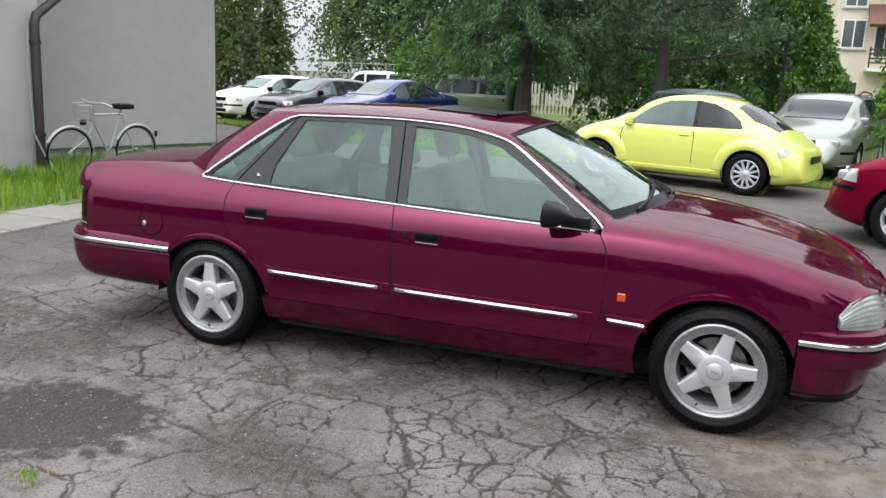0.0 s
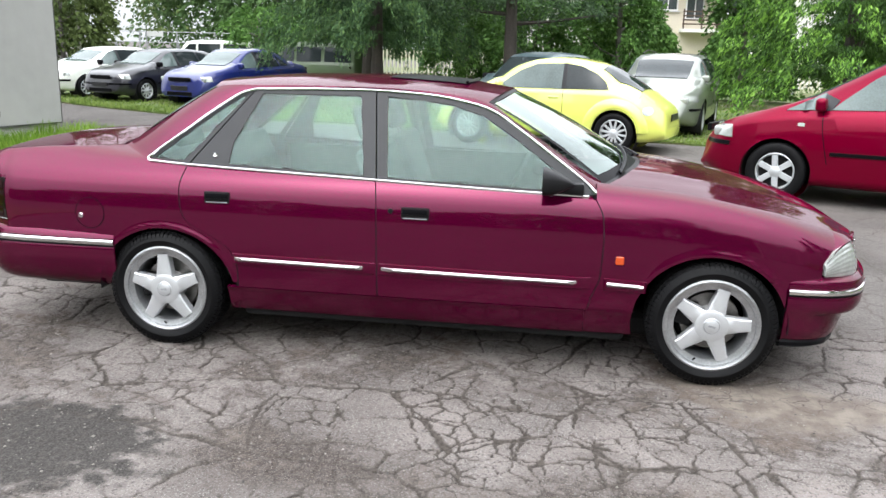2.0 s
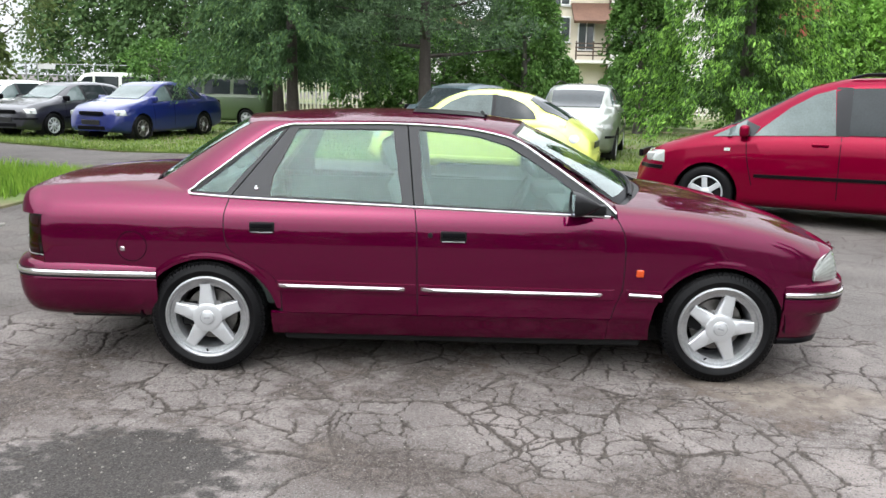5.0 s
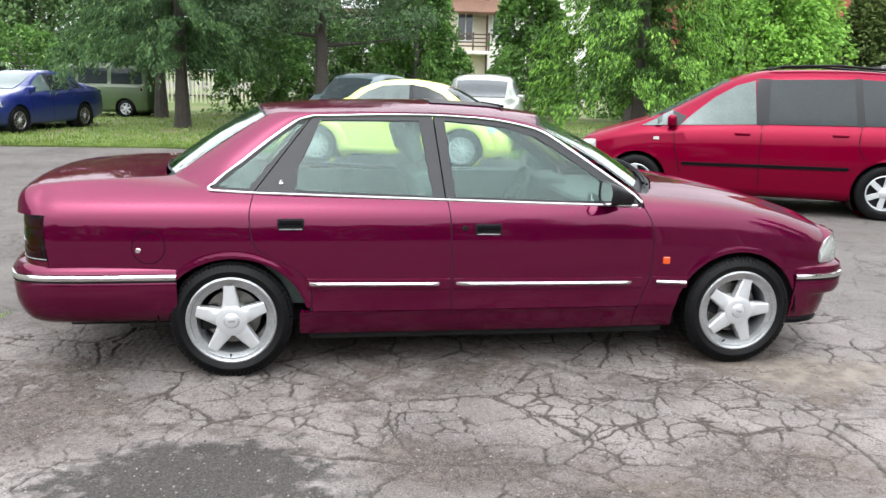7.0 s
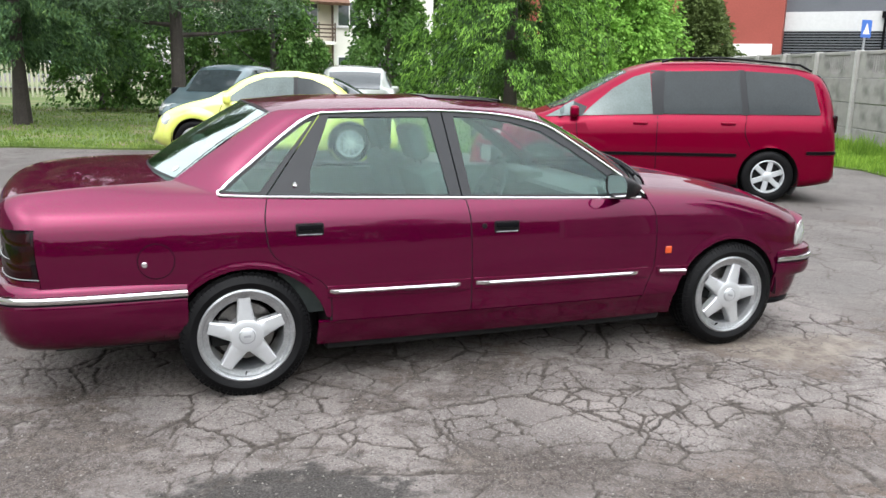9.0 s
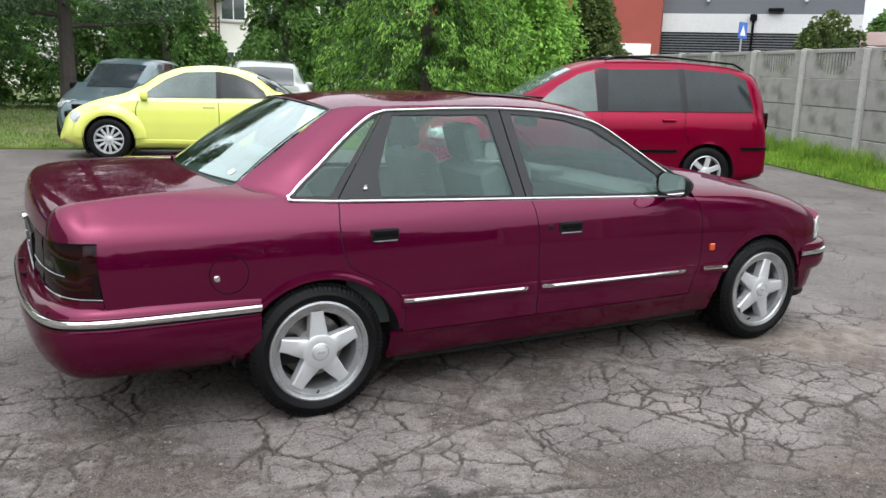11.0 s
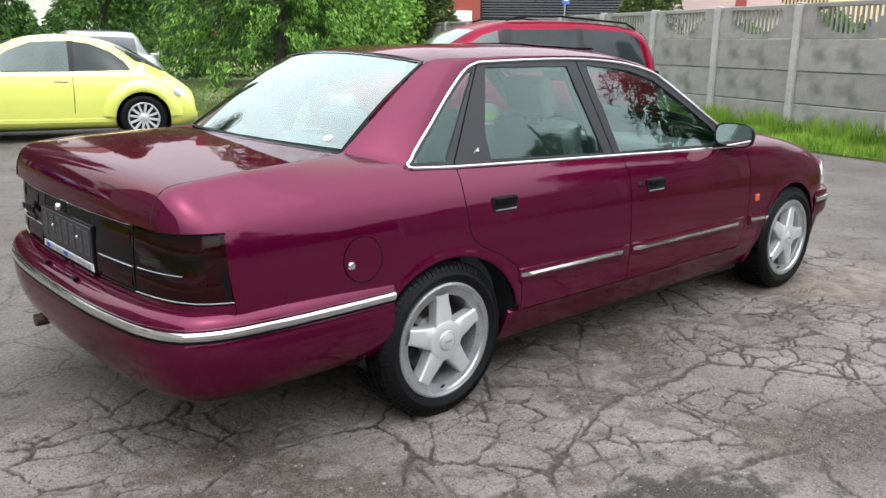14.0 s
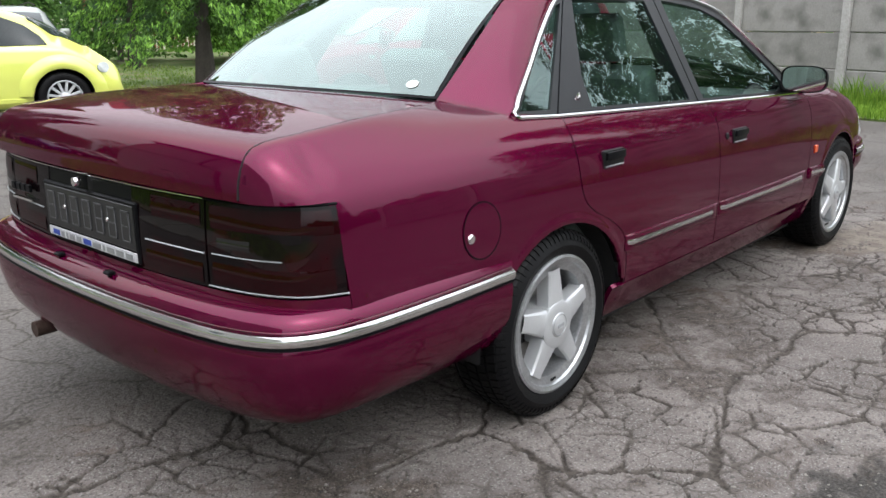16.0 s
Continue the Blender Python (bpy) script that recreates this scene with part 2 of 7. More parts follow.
# ---------- building helpers ----------
def part(name, bm, material, parent=None, label="", smooth=35.0, solid=0.0, offset=-1.0):
    """Links a bmesh as one mesh object, under a thing or a part."""
    me = bpy.data.meshes.new(name)
    bm.normal_update()
    bm.edges.index_update()
    rim = [e.index for e in bm.edges if e.is_boundary] if solid and smooth else ()
    bm.to_mesh(me)
    bm.free()
    me.materials.append(material)
    if smooth:
        me.shade_smooth()
        me.set_sharp_from_angle(angle=radians(smooth))
    for k in rim:
        me.edges[k].use_edge_sharp = True
    ob = new(name, me)
    ob.parent = parent
    if solid:
        md = ob.modifiers.new("thickness", "SOLIDIFY")
        md.thickness, md.offset = solid, offset
    if label:
        tagged(ob, label)
    return ob


def thing(name, label, category, group="", m=None, kind=""):
    ob = new(name)
    ob.empty_display_size = 0.1
    tagged(ob, label, category, group, kind)
    if m is not None:
        ob.matrix_world = m
    return ob


def box(bm, x0, x1, y0, y1, z0, z1, m=None, bevel=0.0, seg=1):
    r = bmesh.ops.create_cube(bm, size=1)
    mm = Matrix.Translation(((x0 + x1) / 2, (y0 + y1) / 2, (z0 + z1) / 2)) @ Matrix.Diagonal((x1 - x0, y1 - y0, z1 - z0, 1))
    bmesh.ops.transform(bm, matrix=mm, verts=r["verts"])
    if bevel:
        edges = list({e for v in r["verts"] for e in v.link_edges})
        out = bmesh.ops.bevel(bm, geom=edges, offset=bevel, segments=seg, affect="EDGES", profile=0.6)
        vs = list({v for f in out["faces"] for v in f.verts} | {v for v in r["verts"] if v.is_valid})
    else:
        vs = r["verts"]
    if m is not None:
        bmesh.ops.transform(bm, matrix=m, verts=[v for v in vs if v.is_valid])
    return vs


def boxed(*args, **kw):
    bm = bmesh.new()
    box(bm, *args, **kw)
    return bm


def tube(bm, pts, r, sides=8, caps=True, radii=None):
    """A tube along points."""
    pts = [Vector(p) for p in pts]
    rings = []
    side = None
    for i, p in enumerate(pts):
        d = (pts[min(i + 1, len(pts) - 1)] - pts[max(i - 1, 0)]).normalized()
        if side is None:
            side = d.cross(Vector((0, 0, 1)) if abs(d.z) < 0.9 else Vector((1, 0, 0))).normalized()
        side = (side - d * side.dot(d)).normalized()
        up = side.cross(d)
        rr = radii[i] if radii else r
        rings.append([bm.verts.new(p + (side * math.cos(2 * math.pi * k / sides) + up * math.sin(2 * math.pi * k / sides)) * rr) for k in range(sides)])
    for a, b in zip(rings, rings[1:]):
        for k in range(sides):
            bm.faces.new((a[k], a[(k + 1) % sides], b[(k + 1) % sides], b[k]))
    if caps:
        bm.faces.new(rings[0])
        bm.faces.new(rings[-1][::-1])
    return bm


def tubed(pts, r, sides=8, **kw):
    return tube(bmesh.new(), pts, r, sides, **kw)


def lathe(bm, profile, sides=48, axis_m=None, close=False):
    """Turns (radius, depth) pairs round the local y axis."""
    rings = []
    for r, d in profile:
        rings.append([bm.verts.new((r * math.cos(2 * math.pi * k / sides), d, r * math.sin(2 * math.pi * k / sides))) for k in range(sides)])
    pairs = list(zip(rings, rings[1:]))
    if close:
        pairs.append((rings[-1], rings[0]))
    for a, b in pairs:
        for k in range(sides):
            bm.faces.new((a[k], a[(k + 1) % sides], b[(k + 1) % sides], b[k]))
    bmesh.ops.recalc_face_normals(bm, faces=bm.faces)
    if axis_m is not None:
        bmesh.ops.transform(bm, matrix=axis_m, verts=bm.verts)
    return bm


def sheet(fn, nu, nv, flip=False):
    """A grid of points fn(u, v), u and v from 0 to 1."""
    bm = bmesh.new()
    g = [[bm.verts.new(fn(i / nu, j / nv)) for j in range(nv + 1)] for i in range(nu + 1)]
    for i in range(nu):
        for j in range(nv):
            q = (g[i][j], g[i + 1][j], g[i + 1][j + 1], g[i][j + 1])
            bm.faces.new(q[::-1] if flip else q)
    return bm


def mirrored(bm):
    """The same mesh on the other side of the car."""
    other = bm.copy()
    for v in other.verts:
        v.co.y = -v.co.y
    bmesh.ops.reverse_faces(other, faces=other.faces)
    return other


def curve(pts):
    """A smooth function through (x, y) pairs."""
    xs, ys = [p[0] for p in pts], [p[1] for p in pts]
    n = len(xs)
    sl = [(ys[i + 1] - ys[i]) / (xs[i + 1] - xs[i]) for i in range(n - 1)]
    ms = [sl[0]] + [0.0 if sl[i - 1] * sl[i] <= 0 else 2 * sl[i - 1] * sl[i] / (sl[i - 1] + sl[i]) for i in range(1, n - 1)] + [sl[-1]]

    def f(x):
        if x <= xs[0]:
            return ys[0] + ms[0] * (x - xs[0])
        if x >= xs[-1]:
            return ys[-1] + ms[-1] * (x - xs[-1])
        i = max(k for k in range(n - 1) if xs[k] <= x)
        h = xs[i + 1] - xs[i]
        t = (x - xs[i]) / h
        return ((1 + 2 * t) * (1 - t) ** 2 * ys[i] + t * (1 - t) ** 2 * h * ms[i] + t * t * (3 - 2 * t) * ys[i + 1] + t * t * (t - 1) * h * ms[i + 1])
    return f


def along(pts):
    """A smooth path through points, by its length from 0 to 1."""
    pts = [Vector(p) for p in pts]
    d = [0.0]
    for a, b in zip(pts, pts[1:]):
        d.append(d[-1] + (b - a).length)
    fs = []
    for k in range(3):
        # Catmull-Rom slopes
        ms = []
        for i in range(len(pts)):
            a, b = max(i - 1, 0), min(i + 1, len(pts) - 1)
            ms.append((pts[b][k] - pts[a][k]) / max(d[b] - d[a], 1e-9))
        fs.append(ms)

    def f(s):
        x = s * d[-1]
        i = max(j for j in range(len(pts) - 1) if d[j] <= x + 1e-12)
        h = d[i + 1] - d[i]
        t = min(max((x - d[i]) / h, 0), 1)
        return Vector([(1 + 2 * t) * (1 - t) ** 2 * pts[i][k] + t * (1 - t) ** 2 * h * fs[k][i] + t * t * (3 - 2 * t) * pts[i + 1][k] + t * t * (t - 1) * h * fs[k][i + 1] for k in range(3)])
    return f


def raw(name, verts, faces, material, parent=None, label="", smooth=True):
    me = bpy.data.meshes.new(name)
    me.from_pydata(verts, [], faces)
    me.materials.append(material)
    if smooth:
        me.shade_smooth()
    ob = new(name, me)
    ob.parent = parent
    if label:
        tagged(ob, label)
    return ob


# ---------- the burgundy saloon: nose along +x, its right flank towards -y ----------
car = thing("saloon_car", "burgundy four-door saloon car with chrome trim parked on cracked asphalt", "car")
REAR_X, FRONT_X, WHEEL_R, RIM_R = -1.383, 1.383, 0.306, 0.223

half_width = curve([(-2.5, .72), (-2.42, .778), (-2.32, .83), (-2.2, .850), (-1.8, .860), (-1.3, .866), (-.6, .872), (.2, .874), (.9, .866), (1.4, .857), (1.75, .836), (1.9, .795), (2.02, .72), (2.1, .65)])
section = curve([(.2, -.085), (.26, -.05), (.33, -.022), (.345, -.012), (.45, -.003), (.56, 0), (.68, -.004), (.78, -.013), (.84, -.026), (.89, -.05), (.93, -.082), (.96, -.112), (1.0, -.16)])
shoulder = curve([(-2.43, .862), (-2.40, .890), (-2.36, .913), (-2.29, .934), (-2.18, .946), (-1.9, .952), (-1.5, .955), (-1.26, .942), (-.28, .913), (.77, .883), (1.2, .862), (1.6, .80), (1.9, .715), (2.05, .67)])
rear_door_edge = curve([(.25, -.975), (.45, -.98), (.53, -1.01), (.60, -1.105), (.645, -1.20), (.69, -1.255), (.75, -1.277), (.85, -1.285), (.95, -1.266)])
middle_edge = curve([(.25, -.248), (.8, -.26), (.95, -.278)])
front_door_edge = curve([(.25, .77), (.4, .80), (.52, .84), (.7, .847), (.80, .838), (.90, .79)])
fender_front = curve([(.24, 1.70), (.5, 1.71), (.54, 1.83), (.57, 1.862), (.62, 1.862), (.69, 1.925), (.76, 1.99)])
quarter_back = curve([(.25, -2.2), (.6, -2.245), (.632, -2.249), (.843, -2.275), (.89, -2.281), (.95, -2.288)])
ARCHES = ((REAR_X + .015, .30, .372, .332), (FRONT_X - .02, .30, .362, .342))


def arch_gap(x, z):
    return min(math.hypot((x - cx) / a, (z - cz) / b) for cx, cz, a, b in ARCHES)


def side(x, z):
    """Half the car's width at a place along it and a height."""
    top = shoulder(x)
    drop = max(0, .885 - top) if x > .7 else 0
    zz = z + drop * min(max((z - .5) / max(top - .5, .05), 0), 1)
    g = arch_gap(x, z)
    return half_width(x) + section(zz) + .006 * math.exp(-((g - 1.03) / .04) ** 2)


def flank(x_low, x_high, z_low, z_high, nu, nv):
    """A panel of the right flank between two edges that follow the height."""
    return sheet(flank_fn(x_low, x_high, z_low, z_high), nu, nv)


def flank_fn(x_low, x_high, z_low, z_high):
    def fn(u, v):
        zt = z_high(0) if callable(z_high) else z_high
        z = z_low + v * (zt - z_low)
        for _ in range(4):
            x = x_low(z) + u * (x_high(z) - x_low(z))
            z = z_low + v * ((z_high(x) if callable(z_high) else z_high) - z_low)
        return (x, -side(x, z), z)
    return fn


def cut_arch(bm, arch):
    cx, cz, a, b = arch
    def d(v):
        return math.hypot((v.co.x - cx) / a, (v.co.z - cz) / b)
    inner = {v for v in bm.verts if d(v) < 1}
    bmesh.ops.delete(bm, geom=[f for f in bm.faces if all(v in inner for v in f.verts)], context="FACES")
    for v in bm.verts:
        k = d(v)
        if k < 1:
            v.co.x, v.co.z = cx + (v.co.x - cx) / k, cz + (v.co.z - cz) / k
            v.co.y = -side(v.co.x, v.co.z)
    bmesh.ops.remove_doubles(bm, verts=[v for v in bm.verts if d(v) < 1.012], dist=.006)
    return bm


def both(name, bm, material, parent, label="", **kw):
    other = mirrored(bm)
    return part(name, bm, material, parent, label, **kw), part(name, other, material, parent, label, **kw)


GAP = .0028
front_door, front_door_left = both("front_door", flank(lambda z: middle_edge(z) + GAP, lambda z: front_door_edge(z) - GAP, .348, shoulder, 40, 34), PAINT, car, solid=.018)
rear_door, rear_door_left = both("rear_door", flank(lambda z: rear_door_edge(z) + GAP, lambda z: middle_edge(z) - GAP, .348, shoulder, 40, 34), PAINT, car, solid=.018)
both("sill", flank(lambda z: -1.04, lambda z: .775, .212, .343, 60, 8), PAINT, car, solid=.015)

# front wing: flank and the rounded top up to the bonnet's edge
bonnet_edge_y = curve([(.84, .690), (1.3, .685), (1.7, .655), (1.95, .60), (2.05, .56)])
bonnet_edge_z = curve([(.84, .944), (1.2, .918), (1.6, .853), (1.9, .770), (2.05, .716)])
wing_edges = (lambda z: front_door_edge(z) + GAP if z > .345 else .778, fender_front, .215, shoulder)
bm = cut_arch(flank(*wing_edges, 64, 40), ARCHES[1])
wing_fn = flank_fn(*wing_edges)


def hermite(p0, t0, p1, t1, s):
    return p0 * ((1 + 2 * s) * (1 - s) ** 2) + t0 * (s * (1 - s) ** 2) + p1 * (s * s * (3 - 2 * s)) + t1 * (s * s * (s - 1))


def skin(columns, n):
    """A sheet through columns of (start, way, end, way)."""
    b = bmesh.new()
    g = [[b.verts.new(hermite(*c, j / n)) for j in range(n + 1)] for c in columns]
    for i in range(len(g) - 1):
        for j in range(n):
            b.faces.new((g[i][j], g[i + 1][j], g[i + 1][j + 1], g[i][j + 1]))
    return b


def join(bm, other):
    """Adds a second mesh to the first and welds what meets."""
    vs = {v: bm.verts.new(v.co) for v in other.verts}
    for f in other.faces:
        bm.faces.new([vs[v] for v in f.verts])
    other.free()
    bmesh.ops.remove_doubles(bm, verts=bm.verts, dist=.0012)
    return bm


cols = []
for i in range(65):
    p0 = Vector(wing_fn(i / 64, 1))
    x, z0 = p0.x, p0.z
    slope = (side(x, z0) - side(x, z0 - .004)) / .004
    cols.append((p0, Vector((0, -slope * .11, .11)), Vector((x, -bonnet_edge_y(x) - .003, bonnet_edge_z(x))), Vector((0, .09, .012))))
both("front_wing", join(bm, skin(cols, 10)), PAINT, car, solid=.014)

# rear wing with the rounded shoulder and the roof pillar
lid_half = curve([(-2.42, .672), (-2.3, .69), (-2.0, .672), (-1.75, .632), (-1.6, .60)])
lid_profile = curve([(-2.452, .84), (-2.447, .90), (-2.425, .945), (-2.385, .972), (-2.3, .993), (-2.1, 1.013), (-1.85, 1.022), (-1.6, 1.03)])


def lid_z(x, y):
    return lid_profile(x) - .022 * (y / .69) ** 2


# boot lid: top and rear face in one pressing
def lid_point(u, v):
    s = u * 1.0
    path = LID_PATH(s)
    y = (2 * v - 1) * (lid_half(max(path.x, -2.42)) - .003)
    bow = .045 * (abs(y) / .69) ** 2.2 * min(max((-path.x - 1.9) / .45, 0), 1)
    front = .10 * (1 - (y / .63) ** 2) * min(max((path.x + 1.95) / .3, 0), 1)
    return (path.x + bow - front, y, path.z - .022 * (y / .69) ** 2 * min(max((path.z - .853) / .1, .2), 1))


LID_PATH = along([(-1.70, 0, 1.035), (-1.85, 0, 1.033), (-2.1, 0, 1.026), (-2.3, 0, 1.012), (-2.385, 0, 1.001), (-2.428, 0, .982), (-2.448, 0, .950), (-2.459, 0, .905), (-2.463, 0, .853)])
LID_EDGE = [Vector(lid_point(k / 400, 0)) for k in range(401)]


def lid_edge(x):
    """The lid's right edge where it stands above a place along the car."""
    return min(LID_EDGE, key=lambda p: abs(p.x - x))


def glass_y(z):
    """The plane in which the side windows stand."""
    return .752 - .51 * (z - .955)


CHROME_BACK = along([(-1.487, -side(-1.487, .9545) + .002, .9545), (-1.462, -glass_y(.995), .995), (-1.33, -glass_y(1.098), 1.098), (-1.18, -glass_y(1.215), 1.215), (-1.045, -glass_y(1.305), 1.305), (-.965, -glass_y(1.33), 1.33)])
SCREEN_EDGE = along([(-1.675, -.606, 1.022), (-1.52, -.578, 1.128), (-1.36, -.545, 1.236), (-1.2, -.512, 1.333), (-1.1, -.532, 1.349), (-.965, -.549, 1.352)])
quarter_edges = (quarter_back, lambda z: rear_door_edge(z) - GAP, .37, shoulder)
bm = cut_arch(flank(*quarter_edges, 76, 50), ARCHES[0])
quarter_fn = flank_fn(*quarter_edges)
cols = []
tops = [Vector(quarter_fn(i / 76, 1)) for i in range(77)]
stop = min(range(77), key=lambda i: abs(tops[i].x + 1.487))
for p0 in tops[:stop + 1]:
    x, z0 = p0.x, p0.z
    slope = (side(x, z0) - side(x, z0 - .004)) / .004
    k = min(max((x + 1.80) / (1.80 - 1.487), 0), 1)
    k = k * k * (3 - 2 * k)
    xe = min(x, -1.80) + .125 * min(max((x + 1.80) / .313, 0), 1)
    p1 = (lid_edge(xe) + Vector((0, -.005, 0))).lerp(Vector((-1.675, -.606, 1.022)), k ** 3)
    t1 = Vector((0, .07, .012)).lerp(Vector((-.12, .16, .06)), k)
    cols.append((p0, Vector((0, -slope * .096, .096)).lerp(Vector((-.03, .085, .085)), k), p1, t1))
for i in range(1, 31):
    q = i / 30
    a, b = CHROME_BACK(q), SCREEN_EDGE(q)
    d = b - a
    k = min(q / .35, 1)
    k = k * k * (3 - 2 * k)
    t0 = Vector((-.03, .085, .085)).lerp(Vector((d.x, .35 * d.y, d.z)), k)
    cols.append((a, t0, b, Vector((-.12, .16, .06)).lerp(Vector((d.x * .75, d.y * 1.7 + .02, d.z)), k)))
# the rounded corner between flank and lid, above the lamp
corner = []
top_x = tops[0].x
rows = [Vector(quarter_fn(0, j / 50)) for j in range(51)]
rows = [p for p in rows if p.z > .8405]
reach = min(range(341), key=lambda k: abs(LID_EDGE[k].x - top_x))
for i, p in enumerate(rows):
    v = i / (len(rows) - 1)
    b = LID_EDGE[round(400 - (400 - reach) * v)] + Vector((0, -.005, 0))
    slope = (side(p.x, p.z) - side(p.x, p.z - .004)) / .004
    t0 = Vector((-.23, .02, 0)).lerp(Vector((0, -slope * .096, .096)), v ** 2)
    t1 = Vector((-.015, .22, 0)).lerp(Vector((0, .07, .012)), v ** 2)
    corner.append((p, t0, b, t1))
bm = join(join(bm, skin(cols, 12)), skin(corner, 12))
bmesh.ops.recalc_face_normals(bm, faces=bm.faces)
if sum(f.normal.y for f in bm.faces) > 0:
    bmesh.ops.reverse_faces(bm, faces=bm.faces)
quarter, quarter_left = both("rear_wing", bm, PAINT, car, solid=.014)
both("belt_filler", sheet(lambda u, v: (-1.50 + u * .235, -(side(-1.50 + u * .235, shoulder(-1.5 + u * .235)) * (1 - v) + (glass_y(.965) - .002) * v), shoulder(-1.50 + u * .235) - .0005 + v * .016), 8, 3), PAINT, rear_door)

boot = part("boot_lid", sheet(lid_point, 60, 36, True), PAINT, car, solid=.014)

# rear panel: lamps, number plate recess and lower panel on one bowed line
def rear_line(s):
    """From the right flank round to the middle."""
    return REAR_PATH(s)


REAR_PATH = along([(-2.262, -.841, 0), (-2.33, -.800, 0), (-2.385, -.715, 0), (-2.418, -.592, 0), (-2.436, -.44, 0), (-2.447, -.27, 0), (-2.452, 0, 0)])


def rear_sheet(s0, s1, z0, z1, nu, nv, out=0.0, lean=.10):
    def fn(u, v):
        s = s0 + (s1 - s0) * u
        p, q = REAR_PATH(s), REAR_PATH(min(s + .01, 1))
        n = Vector((q.y - p.y, -(q.x - p.x), 0)).normalized() * -1
        z = z0 + (z1 - z0) * v
        p = p + n * (out + section(z) * max(0, 1 - s / .3) + .003 * math.sin(math.pi * v))
        return (p.x + max(z - .62, 0) * lean * .25 - .123 * (z - .735) * max(0, 1 - s / .12), p.y, z)
    return sheet(fn, nu, nv, True)


LAMP_IN, PLATE_IN = .40, .735
lamp, lamp_left = both("tail_lamp", rear_sheet(.004, LAMP_IN - .004, .632, .838, 20, 10, .004), SMOKED, car, "smoked dark tail lamp cluster", solid=.03)
for s0, s1, z0, z1, m in ((.02, LAMP_IN - .02, .765, .830, SMOKED_RED), (.03, LAMP_IN - .02, .638, .700, SMOKED_RED)):
    both("lens_field", rear_sheet(s0, s1, z0, z1, 16, 4, .0052), m, lamp)
both("lens_divider", rear_sheet(.16, LAMP_IN - .02, .710, .7135, 16, 2, .0065), GALV, lamp)
both("reversing_lens", rear_sheet(.25, .36, .722, .76, 8, 3, .0055), mat("smoked_clear_lens", (.012, .011, .011), .1, 0, .3, 30, 80, coat=.9, spec=0), lamp)
both("lamp_gasket", rear_sheet(.0, LAMP_IN, .8385, .8455, 20, 3, .003), TRIM, lamp)
both("lamp_gasket", rear_sheet(.0, LAMP_IN, .6275, .632, 20, 3, .005), GALV, lamp)
inner, inner_left = both("boot_lamp_panel", rear_sheet(LAMP_IN + .004, PLATE_IN, .625, .838, 16, 10, .004), SMOKED, boot, "smoked dark panel between lamps and plate", solid=.02)
both("lens_field", rear_sheet(LAMP_IN + .02, PLATE_IN - .10, .765, .828, 12, 4, .0052), SMOKED_RED, inner)
both("lens_field", rear_sheet(LAMP_IN + .02, PLATE_IN - .06, .635, .69, 12, 4, .0052), SMOKED_RED, inner)
both("lens_divider", rear_sheet(LAMP_IN + .01, PLATE_IN - .06, .706, .711, 12, 2, .0065), GALV, inner)
both("plate_backing", rear_sheet(PLATE_IN, 1.0, .625, .836, 12, 8, .002), TRIM, boot, solid=.02)
both("boot_chrome_strip", rear_sheet(LAMP_IN, 1.0, .841, .8465, 24, 3, .008), CHROME, boot, "thin chrome strip across the boot lid")
part("boot_lock", lathe(bmesh.new(), [(.0, -.016), (.012, -.016), (.014, -.008), (.014, .0)], 16, Matrix.Translation((-2.462, 0.02, .822)) @ Matrix.Rotation(radians(-90), 4, "Z")), CHROME, boot)

plate = new("number_plate")
plate.parent = car
plate.matrix_basis = pose(.013, 0, 0)
tagged(plate, "black number plate holder with a pale dealer strip")
bm = boxed(-2.470, -2.455, -.266, .266, .632, .798, bevel=.004)
part("holder", bm, TRIM, plate)
part("plate_face", boxed(-2.4725, -2.469, -.255, .255, .668, .788, bevel=.002), PLATE_BLACK, plate)
for k in range(7):
    y = -.2145 + k * .0715
    b = boxed(-2.4745, -2.4722, y - .019, y + .019, .690, .770, bevel=.001)
    part("plain_bar", b, PLATE_BAR, plate)
    for y0, y1, z0, z1 in ((y - .021, y - .017, .688, .772), (y + .017, y + .021, .688, .772), (y - .021, y + .021, .768, .772), (y - .021, y + .021, .688, .692), (y - .017, y + .017, .728, .732)):
        part("bar_edge", boxed(-2.4752, -2.4722, y0, y1, z0, z1), PLATE_EDGE, plate, smooth=0)
part("dealer_strip", boxed(-2.4725, -2.469, -.255, .255, .636, .662, bevel=.001), PALE_PRINT, plate, "pale strip with dark printed bars")
rng = random.Random(5)
y = -.235
while y < .22:
    w = rng.uniform(.012, .05)
    part("print_bar", boxed(-2.4737, -2.4723, y, y + w, .640, .656), BLUE_PRINT if rng.random() < .2 else GALV, plate)
    y += w + .01
for yy in (-.12, .13):
    part("plate_screw", lathe(bmesh.new(), [(0, -.004), (.006, -.004), (.007, 0)], 10, Matrix.Translation((-2.473, yy, .735)) @ Matrix.Rotation(radians(-90), 4, "Z")), CHROME, plate)
# model badge on the boot, worn to plain bars
for k in range(4):
    part("badge_bar", boxed(-2.462, -2.452, .36 + k * .035, .386 + k * .035, .745, .768, bevel=.002), TRIM, boot)
part("badge_bar", boxed(-2.458, -2.448, .36, .50, .715, .722), CHROME, boot)

# panel under the lamps
both("rear_apron", rear_sheet(.0, 1.0, .55, .622, 30, 4, .004), PAINT, car)


